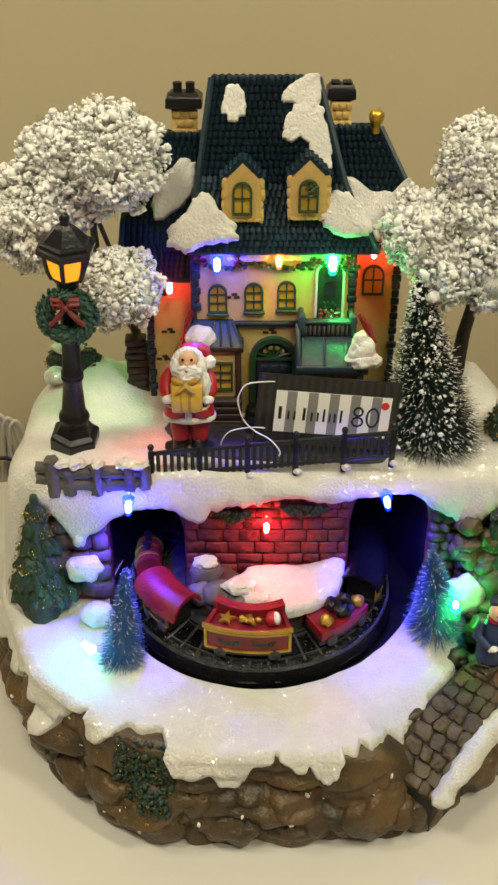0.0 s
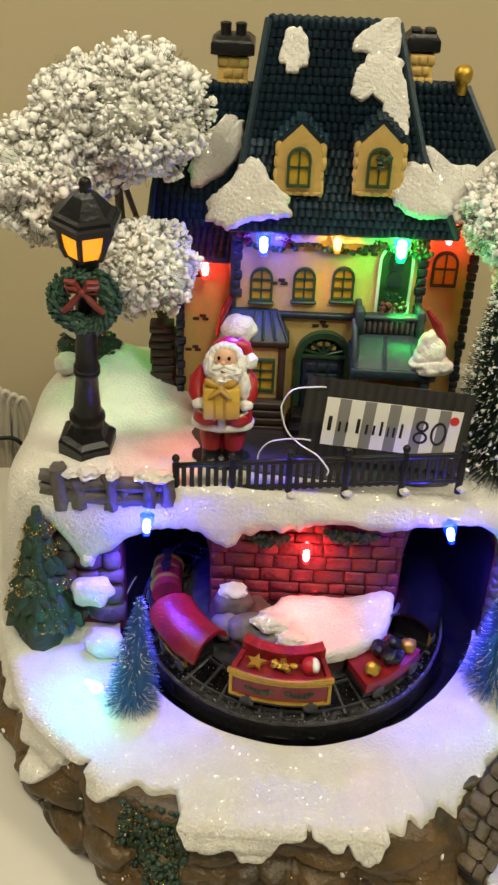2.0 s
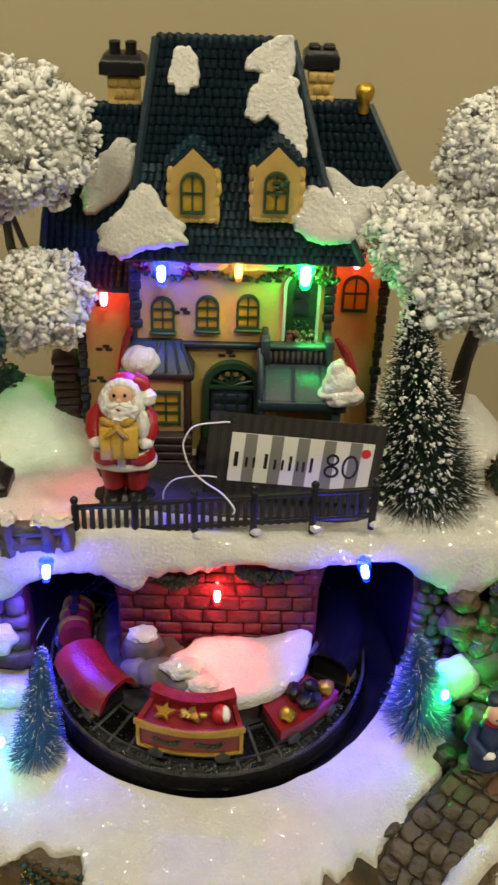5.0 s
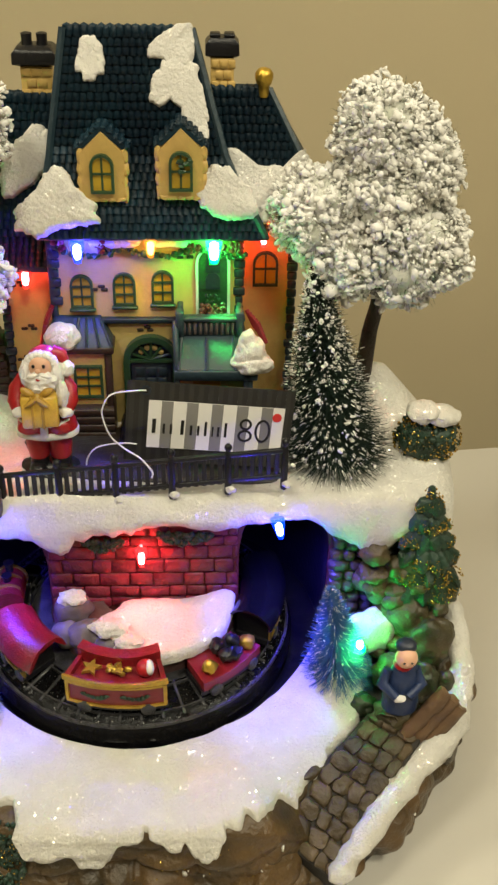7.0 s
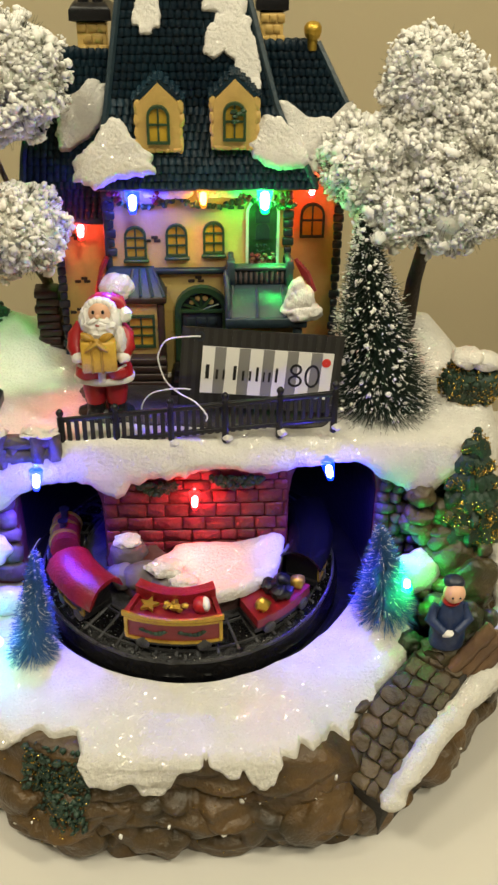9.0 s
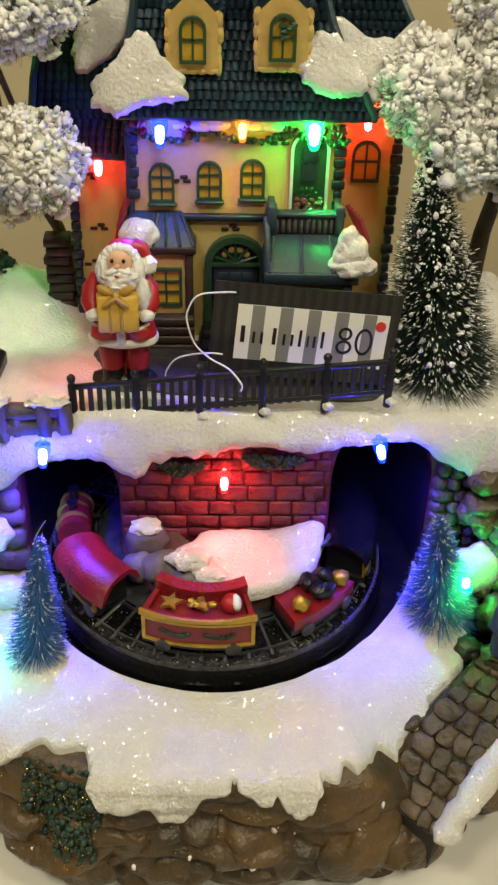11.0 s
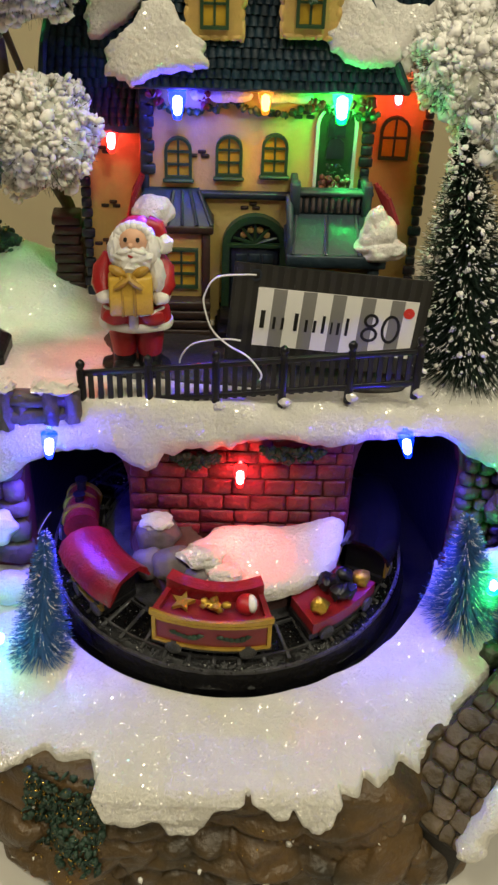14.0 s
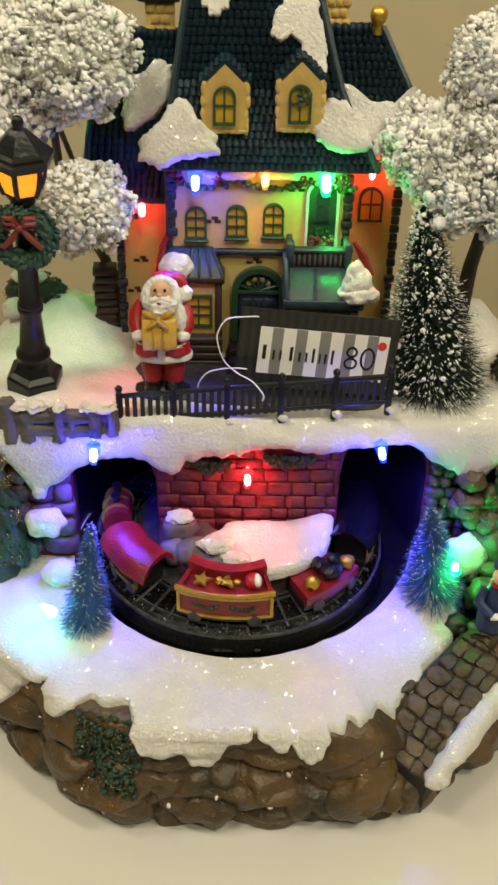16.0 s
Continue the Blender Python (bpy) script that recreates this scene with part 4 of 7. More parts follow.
part("awning", bm, DKRED, house, "dark red ribbed side awning")
bm = bmesh.new()
lump(bm, (-0.0252, 0.4790, 0.2002), (0.0078, 0.0064, 0.0068), 3, 0.08, 4, 1.8)
part("snow_patch", bm, ROOF_SNOW, house, "white snow cap on the bay")

# balcony with a green-lit door
o, i = arch(0.0340, 0.0492, 0.2080, 0.2405, 10), arch(0.0352, 0.0480, 0.2080, 0.2394, 10)
bm = bmesh.new()
ring_prism(bm, o, i, YF - 0.0022, YF + 0.001)
bd = part("balcony_door", bm, WHITE, house, "pale arched balcony door surround")
bm = bmesh.new()
prism(bm, i, YF - 0.0006, YF + 0.0008)
part("leaf", bm, GREEN, bd, "green balcony door", smooth=False)
for z in (0.2245, 0.2325):
    bm = bmesh.new()
    prism(bm, arch(0.0384, 0.0448, z - 0.0045, z + 0.0035, 6), YF - 0.0013, YF)
    part("panel", bm, NAVY, bd)
bm = bmesh.new()
random.seed(5)
for k in range(26):
    lump(bm, (0.0415 + random.uniform(-1, 1) * 0.0050, 0.4790 + random.uniform(-1, 1) * 0.002, 0.2135 + random.uniform(-1, 1) * 0.0022), [0.0013] * 3, k, 0.25, 1)
tagged(part("flower_box", bm, mat("dull_red_flowers", (0.14, 0.03, 0.02), 0.6, vary=0.5, scale=400, bump=0.5), house, "dull red flowers on the balcony"), kind="stuff")
bm = bmesh.new()
for k in range(14):
    lump(bm, (0.0415 + random.uniform(-1, 1) * 0.0030, 0.4825, 0.2168 + random.uniform(-1, 1) * 0.0022), [0.0007] * 3, k, 0.25, 1)
tagged(part("potted_shrub", bm, DKGREEN, house, "green shrub before the balcony door"), kind="stuff")
YP = 0.4745
block("balcony_floor", 0.0262, 0.0545, YP, 0.487, 0.2020, 0.2050, TEAL, house)
block("balcony_front", 0.0265, 0.0542, YP - 0.0010, YP + 0.0012, 0.2035, 0.2110, TEAL, house, "grey-blue balcony parapet")
for k in range(11):
    block("baluster", 0.0282 + k * 0.00236, 0.0296 + k * 0.00236, YP - 0.0022, YP - 0.0009, 0.2042, 0.2102, GREYSTONE, house)
block("balcony_rail", 0.0252, 0.0555, YP - 0.0028, YP + 0.0020, 0.2110, 0.2128, TEAL, house)
for x in (0.0268, 0.0530):
    block("balcony_side", x - 0.0010, x + 0.0016, YP + 0.001, 0.487, 0.2035, 0.2140, TEAL, house)
    block("pillar", x - 0.0016, x + 0.0020, YP - 0.0030, YP + 0.0022, 0.2035, 0.2155, TEAL, house, "pale blue balcony pillar")
bm = bmesh.new()
loft(bm, [[(0.0250, 0.4612, 0.1925), (0.0590, 0.4612, 0.1925), (0.0590, 0.488, 0.1925), (0.0250, 0.488, 0.1925)], [(0.0262, YP - 0.0020, 0.2035), (0.0550, YP - 0.0020, 0.2035), (0.0550, 0.488, 0.2035), (0.0262, 0.488, 0.2035)]])
porch = part("porch_roof", bm, TEAL, house, "slate-blue porch roof below the balcony")
for k in range(3):
    bm = bmesh.new()
    tube(bm, [(0.0262 + k * 0.0125, 0.4608, 0.1930), (0.0275 + k * 0.0112, YP - 0.0024, 0.2035)], [0.0009, 0.0008], 6)
    part("seam", bm, NAVY, porch)
block("porch_beam", 0.0242, 0.0610, 0.4600, 0.488, 0.1880, 0.1930, TEAL, house, "grey porch beam")
bm = bmesh.new()
tube(bm, [(0.0252, 0.4612, 0.182), (0.0258, 0.4615, 0.190), (0.0256, 0.466, 0.1995), (0.0250, 0.4715, 0.2070), (0.0246, 0.4745, 0.2100)], [0.0013, 0.0015, 0.0015, 0.0014, 0.0010], 8)
part("bracket", bm, TEAL, house, "curved blue bracket")
block("porch_wall", 0.0290, 0.0560, 0.4690, 0.487, 0.148, 0.1880, CREAM, house)
block("porch_window", 0.0325, 0.0450, 0.4674, 0.4690, 0.1720, 0.1868, WARMBOX, house, "orange porch window")
block("porch_post", 0.0550, 0.0590, 0.4615, 0.4655, 0.148, 0.1880, TEAL, house)
bm = bmesh.new()
for c, s, sd in (((0.0588, 0.4640, 0.1950), (0.0088, 0.0064, 0.0050), 4), ((0.0580, 0.4650, 0.1985), (0.0068, 0.0058, 0.0088), 9), ((0.0572, 0.4660, 0.2020), (0.0050, 0.0050, 0.0078), 15)):
    lump(bm, c, s, sd, 0.13, 4, 1.8)
part("snow_patch", bm, ROOF_SNOW, house, "white snow clump on the porch")
bm = bmesh.new()
for k in range(5):
    tube(bm, [(0.0562 + k * 0.0012, 0.4760 - k * 0.001, 0.2150 - k * 0.0010), (0.0600 + k * 0.0012, 0.4730 - k * 0.0012, 0.2080 - k * 0.0014)], [0.0011, 0.0011], 6)
part("awning", bm, DKRED, house, "dark red ribbed side awning")

# garland with snow under the eaves
bm = bmesh.new()
random.seed(21)
for k in range(90):
    t = k / 89
    x = -0.0245 + 0.080 * t
    z = 0.2405 - 0.0042 * abs(math.sin(t * math.pi * 2.6 + 0.3))
    lump(bm, (x + random.uniform(-1, 1) * 0.0007, 0.4845 + random.uniform(-1, 1) * 0.001, z + random.uniform(-1, 1) * 0.0007), [0.0013 * random.uniform(0.7, 1.2)] * 3, k, 0.3, 1)
tagged(part("garland", bm, GREEN, house, "dark green garland along the eaves"), kind="stuff")
bm = bmesh.new()
for x in (-0.0245, -0.0075, 0.0480, 0.0335, 0.0520):
    for k in range(6):
        lump(bm, (x + random.uniform(-1, 1) * 0.0025, 0.4835, 0.2410 + random.uniform(-1, 1) * 0.0025), [0.0014] * 3, k, 0.3, 1)
tagged(part("bow", bm, DKRED, house, "dark red bows on the garland"), kind="stuff")
bm = bmesh.new()
for x, w in ((-0.001, 0.006), (0.005, 0.006), (0.020, 0.006), (0.027, 0.006), (-0.008, 0.004)):
    lump(bm, (x, 0.4845, 0.2425), (w, 0.0022, 0.0022), x * 1e4, 0.15, 2)
tagged(part("eave_snow", bm, ROOF_SNOW, house, "snow along the eaves"), kind="stuff")


def on_side(levels, z):
    return float(np.interp(z, [l[0] for l in levels], [l[1] for l in levels]))


def roof_patch(shapes, levels, h=0.0016, label="white glitter snow patch on the roof tiles", lift=0.0013):
    """Snow on the tiles, with a ragged outline."""
    for s, pts in enumerate(shapes):
        line = spline(pts, 90, True)
        mid = line.mean(0)
        out = []
        for x, z in line:
            k = 1 + 0.13 * wob(x, z, s, 300, 2) + 0.08 * wob(x, z, s, 800, 5)
            x, z = mid[0] + (x - mid[0]) * k, mid[1] + (z - mid[1]) * k
            out.append((x, on_side(levels, z) - lift - s * 0.0002, z))
        bm = bmesh.new()
        puff(bm, out, (0, -0.85, 0.53), h, s * 5 + 1, 0.02)
        part("snow_patch", bm, ROOF_SNOW, house, label)


roof_patch([[(-0.0110, 0.3215), (-0.0035, 0.3215), (-0.0015, 0.3140), (-0.0015, 0.3095), (-0.0050, 0.3088), (-0.0055, 0.3066), (-0.0100, 0.3066), (-0.0105, 0.3095), (-0.0135, 0.3105), (-0.0125, 0.3160)]], MAIN_ROOF, 0.0018)
roof_patch([[(0.0155, 0.3185), (0.0158, 0.3155), (0.0215, 0.3145), (0.0240, 0.3120), (0.0330, 0.3120), (0.0342, 0.3262), (0.0260, 0.3262), (0.0190, 0.3215)],
            [(0.0240, 0.3150), (0.0185, 0.3090), (0.0165, 0.3040), (0.0165, 0.2990), (0.0205, 0.2978), (0.0255, 0.3005), (0.0330, 0.2985), (0.0352, 0.3130)],
            [(0.0250, 0.3020), (0.0285, 0.2970), (0.0300, 0.2910), (0.0335, 0.2885), (0.0390, 0.2880), (0.0397, 0.2960), (0.0358, 0.3090), (0.0320, 0.3130)],
            [(0.0345, 0.2905), (0.0355, 0.2830), (0.0367, 0.2805), (0.0390, 0.2830), (0.0398, 0.2900)]], MAIN_ROOF, 0.0020)
roof_patch([[(-0.0405, 0.2585), (-0.0395, 0.2525), (-0.0350, 0.2495), (-0.0290, 0.2480), (-0.0240, 0.2510), (-0.0150, 0.2530), (-0.0055, 0.2540), (-0.0050, 0.2585), (-0.0090, 0.2640), (-0.0145, 0.2675), (-0.0180, 0.2735), (-0.0220, 0.2752), (-0.0260, 0.2740), (-0.0300, 0.2675), (-0.0350, 0.2630)]], MAIN_ROOF, 0.0046)
roof_patch([[(-0.0487, 0.2650), (-0.0466, 0.2720), (-0.0375, 0.2810), (-0.0300, 0.2850), (-0.0265, 0.2790), (-0.0275, 0.2705), (-0.0340, 0.2630), (-0.0410, 0.2585), (-0.0478, 0.2575)]], LEFT_ROOF, 0.0045)
roof_patch([[(0.0335, 0.2690), (0.0345, 0.2630), (0.0395, 0.2580), (0.0470, 0.2555), (0.0545, 0.2555), (0.0600, 0.2600), (0.0570, 0.2670), (0.0500, 0.2740), (0.0440, 0.2765), (0.0370, 0.2745)]], MAIN_ROOF, 0.0046)
roof_patch([[(0.0460, 0.2700), (0.0500, 0.2770), (0.0560, 0.2720), (0.0620, 0.2700), (0.0690, 0.2700), (0.0745, 0.2690), (0.0800, 0.2760), (0.0865, 0.2680), (0.0880, 0.2560), (0.0800, 0.2490), (0.0640, 0.2490), (0.0520, 0.2560)]], RIGHT_ROOF, 0.0046)
# dark shutter-like stack beside the left wing
random.seed(14)
for k in range(9):
    bm = bmesh.new()
    box(bm, (-0.0625 + random.uniform(-1, 1) * 0.0008, 0.509, 0.1505 + k * 0.0042), (0.0115, 0.010, 0.0038), Matrix.Rotation(random.uniform(-1, 1) * 0.08, 3, "Z"), 0.0006)
    part("stacked_board", bm, DKBROWN, house, "dark brown boards stacked at the wall" if not k else "")


# ---- bulbs ----
def bulb(x, y, z, material, label, glow, watts, tilt=0.0, s=1.0, aim=(0, -0.35, -1), cone=160, halo=0.0):
    """A small clear bulb that hangs from its cap, the light it throws from its tip and the glow about it."""
    b = thing("led_bulb", (x, y, z), label, "light bulb", "coloured bulbs")
    m = Matrix.Translation((x, y, z)) @ Matrix.Rotation(tilt, 4, "Y") @ Matrix.Rotation(-0.25, 4, "X") @ Matrix.Diagonal((s, s, s, 1))
    shell, core = material
    bm = bmesh.new()
    lathe(bm, [(0.0003, -0.0050), (0.0011, -0.0047), (0.0015, -0.0036), (0.0019, -0.0012), (0.0026, 0.0012), (0.0027, 0.0026), (0.0024, 0.0034)], m, 16)
    part("bulb", bm, shell, b, "clear coloured bulb")
    bm = bmesh.new()
    lathe(bm, [(0.0003, -0.0036), (0.0010, -0.0031), (0.0013, -0.0010), (0.0012, 0.0016), (0.0004, 0.0022)], m, 10)
    part("die", bm, core, b, "glowing core")
    bm = bmesh.new()
    lathe(bm, [(0.0024, 0.0034), (0.0029, 0.0036), (0.0026, 0.0044), (0.0012, 0.0050), (0.0008, 0.0062)], m, 14)
    part("cap", bm, shell, b, "tinted bulb cap")
    tip = m @ Vector((0, -0.001, -0.0068))
    for k, (w, p) in enumerate(((watts, tip), (halo, m @ Vector((0, -0.0052, -0.0010))))):
        if w:
            d = bpy.data.lights.new("bulb_light", "SPOT" if cone < 179 and not k else "POINT")
            d.color, d.energy, d.shadow_soft_size = glow, w, 0.0012
            if d.type == "SPOT":
                d.spot_size, d.spot_blend = radians(cone), 0.9
            new("bulb_light", d).matrix_world = look(p, p + Vector(aim))
    return b


B_BLUE, B_RED, B_GREEN, B_AMBER, B_CYAN = (0.06, 0.035, 1.0), (1.0, 0.05, 0.04), (0.02, 1.0, 0.14), (1.0, 0.36, 0.04), (0.02, 0.85, 0.58)
bulb(-0.0160, 0.4800, 0.2410, LED_BLUE, "lit blue bulb under the house eaves", B_BLUE, 0.72, 0, 1.15, aim=(-0.05, -0.95, -1), cone=66, halo=0.034)
bulb(0.0150, 0.4805, 0.2425, LED_ORANGE, "lit orange bulb under the house eaves", B_AMBER, 0.015, 0, 1.0, halo=0.008)
bulb(0.0420, 0.4795, 0.2420, LED_GREEN, "lit green bulb under the house eaves", B_GREEN, 0.30, 0, 1.35, aim=(0.24, 0.02, -1), cone=46, halo=0.024)
bulb(-0.0415, 0.4935, 0.2225, LED_RED, "lit red bulb under the wing eaves", B_RED, 0.22, 0, 1.05, aim=(0.06, -1.0, -1), cone=66, halo=0.0045)
bulb(0.0640, 0.4940, 0.2415, LED_RED, "lit red bulb under the wing eaves", (1.0, 0.08, 0.02), 0.03, 0, 0.95, aim=(0.1, -0.6, -1), cone=110, halo=0.013)
bulb(-0.0605, 0.4165, 0.1375, LED_BLUE, "lit blue bulb over a tunnel mouth", B_BLUE, 0.54, 0.05, 1.10, aim=(-0.06, 0.02, -1), cone=116, halo=0.045)
bulb(0.0695, 0.4190, 0.1385, LED_BLUE, "lit blue bulb over a tunnel mouth", B_BLUE, 0.58, -0.2, 1.05, aim=(0.20, 0.02, -1), cone=118, halo=0.045)
bulb(0.0090, 0.4235, 0.1190, LED_RED, "lit red bulb on the brick wall", B_RED, 0.15, aim=(0.10, -0.40, -1), cone=92, s=0.95, halo=0.011)
bulb(-0.0818, 0.3822, 0.0740, LED_CYAN, "lit green-blue bulb in the snow beside a small tree", B_CYAN, 0.022, 2.6, 0.90, cone=180)
bulb(0.1060, 0.3980, 0.0880, LED_GREEN, "lit green bulb in the snow behind a small tree", B_GREEN, 0.055, 3.0, 0.9, cone=180)
bulb(-0.0850, 0.5000, 0.2640, LED_GREEN, "lit green bulb under the crown of a flocked tree", B_GREEN, 0.15, 0.0, 0.9, aim=(0.06, 0.08, -1), cone=62)

# ---- street lamp with a wreath ----
LB, LT = Vector((-0.0903, 0.4490, 0.1535)), Vector((-0.0808, 0.4300, 0.2835))
axis = (LT - LB).normalized()
ML = Matrix.Translation(LB) @ axis.to_track_quat("Z", "Y").to_matrix().to_4x4()
lamp = thing("street_lamp", LB, "black street lamp with lit amber panes on the snow", "street lamp")
bm = bmesh.new()
lathe(bm, [(0.0132, -0.003), (0.0132, 0.0072), (0.0124, 0.0084), (0.0098, 0.0100), (0.0078, 0.0140)], ML, 6)
part("base", bm, BLACK, lamp, smooth=False)
bm = bmesh.new()
lathe(bm, [(0.0070, 0.0120), (0.0070, 0.0165), (0.0078, 0.0178), (0.0078, 0.0198), (0.0066, 0.0212), (0.0060, 0.0230), (0.0052, 0.0330), (0.0046, 0.0420), (0.0056, 0.0432), (0.0056, 0.0446), (0.0050, 0.0452), (0.0056, 0.0460), (0.0054, 0.0472), (0.0047, 0.0482), (0.0044, 0.0600), (0.0042, 0.0950), (0.0052, 0.0960), (0.0050, 0.0985)], ML, 16)
part("post", bm, BLACK, lamp)
hexa = lambda r, z, o=0.0: [ML @ Vector((r * math.cos((k + o) * math.tau / 6), r * math.sin((k + o) * math.tau / 6), z)) for k in range(6)]
bm = bmesh.new()
loft(bm, [hexa(0.0042, 0.0962), hexa(0.0058, 0.0984), hexa(0.0071, 0.1004), hexa(0.0074, 0.1016)])
part("lantern_foot", bm, BLACK, lamp)
LEVELS = [(0.0074, 0.1010), (0.0090, 0.1052), (0.0099, 0.1102), (0.0103, 0.1150)]
for k in range(6):
    bm = bmesh.new()
    tube(bm, [hexa(r, z)[k] for r, z in LEVELS], [0.0011, 0.0012, 0.0012, 0.0013], 6)
    part("lantern_bar", bm, BLACK, lamp)
    bm = bmesh.new()
    rows = []
    for r, z in LEVELS:
        a0, b0 = hexa(r - 0.0003, z)[k], hexa(r - 0.0003, z)[(k + 1) % 6]
        rows.append((a0.lerp(b0, 0.08), a0.lerp(b0, 0.92)))
    inn = (ML @ Vector((0, 0, 0.109)) - (rows[0][0] + rows[-1][1]) / 2).normalized() * 0.0007
    loft(bm, [[a, b, b + inn, a + inn] for a, b in rows])
    part("pane", bm, LANTERN, lamp, "glowing amber pane", smooth=False)
bm = bmesh.new()
loft(bm, [hexa(0.0106, 0.1138), hexa(0.0138, 0.1144), hexa(0.0140, 0.1172), hexa(0.0126, 0.1178), hexa(0.0120, 0.1190), hexa(0.0102, 0.1198), hexa(0.0074, 0.1230), hexa(0.0046, 0.1260), hexa(0.0022, 0.1278)])
part("lantern_roof", bm, BLACK, lamp, smooth=False)
bm = bmesh.new()
lathe(bm, [(0.0026, 0.1270), (0.0020, 0.1288), (0.0025, 0.1302), (0.0018, 0.1320), (0.0005, 0.1328)], ML, 10)
part("finial", bm, BLACK, lamp)
WC = ML @ Vector((-0.0005, 0.0, 0.0822)) + Vector((0.0006, -0.0054, 0))
random.seed(31)
bm = bmesh.new()
tube(bm, [WC + Vector((0.0102 * math.cos(a), 0, 0.0102 * math.sin(a))) for a in [k * math.tau / 24 for k in range(25)]], [0.0030] * 25, 10, 0, False)
for k in range(380):
    a, b = random.random() * math.tau, random.random() * math.tau
    r = 0.0104 + 0.0036 * math.cos(b)
    lump(bm, WC + Vector((r * math.cos(a), 0.0034 * math.sin(b), r * math.sin(a))), (0.0017, 0.0009, 0.0009), k, 0.25, 1, m=Matrix.Rotation(-a + 0.9 + random.uniform(-0.4, 0.4), 3, "Y"))
wr = single("wreath", bm, WREATH, "round green wreath hung on the lamp post", "wreath")
bm = bmesh.new()
K = WC + Vector((0.0004, -0.0050, 0.0062))
for s in (-1, 1):
    for up in (0.0030, 0.0008):
        tube(bm, [K, K + Vector((s * 0.0026, -0.0008, up + 0.0012)), K + Vector((s * 0.0058, 0.0002, up + 0.0010)), K + Vector((s * 0.0052, 0.0008, up - 0.0014)), K], [0.0006, 0.0013, 0.0013, 0.0010, 0.0005], 6)
    tube(bm, [K, K + Vector((s * 0.0028, 0.0000, -0.0034)), K + Vector((s * 0.0050, 0.0004, -0.0062)), K + Vector((s * 0.0078, 0.0006, -0.0090))], [0.0008, 0.0014, 0.0013, 0.0011], 6)
lump(bm, K + Vector((0, -0.0008, 0)), (0.0016, 0.0013, 0.0015), 1, 0.1, 2)
part("bow", bm, mat("dull_red_ribbon", (0.20, 0.025, 0.02), 0.5, vary=0.3, scale=300, bump=0.4), wr, "dull red ribbon bow")


# ---- flocked trees ----
def ico(sub):
    bm = bmesh.new()
    bmesh.ops.create_icosphere(bm, subdivisions=sub, radius=1)
    v = np.array([p.co for p in bm.verts])
    f = np.array([[p.index for p in q.verts] for q in bm.faces])
    bm.free()
    return v, f


ICO1, ICO2 = ico(1), ico(2)


def blobs(name, centres, sizes, rng, material, parent, label, kind="stuff", base=ICO1):
    """Many small lumps in one mesh."""
    v0, f0 = base
    n = len(centres)
    ang = rng.uniform(0, math.tau, (n, 3))
    ca, sa = np.cos(ang), np.sin(ang)
    R = np.zeros((n, 3, 3))
    R[:, 0, 0], R[:, 0, 1], R[:, 1, 0], R[:, 1, 1], R[:, 2, 2] = ca[:, 0], -sa[:, 0], sa[:, 0], ca[:, 0], 1
    Q = np.zeros((n, 3, 3))
    Q[:, 0, 0], Q[:, 0, 2], Q[:, 2, 0], Q[:, 2, 2], Q[:, 1, 1] = ca[:, 1], sa[:, 1], -sa[:, 1], ca[:, 1], 1
    sc = sizes[:, None] * rng.uniform(0.42, 1.75, (n, 3))
    p = v0[None] * sc[:, None, :] * (1 + 0.2 * rng.normal(size=(n, len(v0), 1)))
    p = np.einsum("nij,nkj->nki", R @ Q, p) + centres[:, None, :]
    f = f0[None] + (np.arange(n) * len(v0))[:, None, None]
    me = bpy.data.meshes.new(name)
    me.from_pydata(p.reshape(-1, 3).tolist(), [], f.reshape(-1, 3).tolist())
    me.materials.append(material)
    me.polygons.foreach_set("use_smooth", [True] * len(me.polygons))
    ob = new(name, me)
    if parent:
        ob.parent, ob.matrix_parent_inverse = parent, INV[parent]
    INV[ob] = Matrix.Identity(4)
    return tagged(ob, label, kind=kind)


def spikes(name, a, b, w, material, parent, label, kind="stuff"):
    """Many thin three-sided spikes from a to b."""
    n = len(a)
    d = b - a
    d /= np.linalg.norm(d, axis=1)[:, None] + 1e-9
    u = np.cross(d, np.array([0.3, 0.5, 0.8]))
    u /= np.linalg.norm(u, axis=1)[:, None] + 1e-9
    v = np.cross(d, u)
    w = np.broadcast_to(w, (n,))[:, None]
    pts = np.stack([a + u * w, a - u * w * 0.5 + v * w * 0.87, a - u * w * 0.5 - v * w * 0.87, b + u * w * 0.5, b - u * w * 0.25 + v * w * 0.43, b - u * w * 0.25 - v * w * 0.43], 1)
    f = np.array([[0, 1, 4, 3], [1, 2, 5, 4], [2, 0, 3, 5]])
    fs = f[None] + (np.arange(n) * 6)[:, None, None]
    me = bpy.data.meshes.new(name)
    me.from_pydata(pts.reshape(-1, 3).tolist(), [], fs.reshape(-1, 4).tolist())
    me.materials.append(material)
    ob = new(name, me)
    if parent:
        ob.parent, ob.matrix_parent_inverse = parent, INV[parent]
    INV[ob] = Matrix.Identity(4)
    return tagged(ob, label, kind=kind)


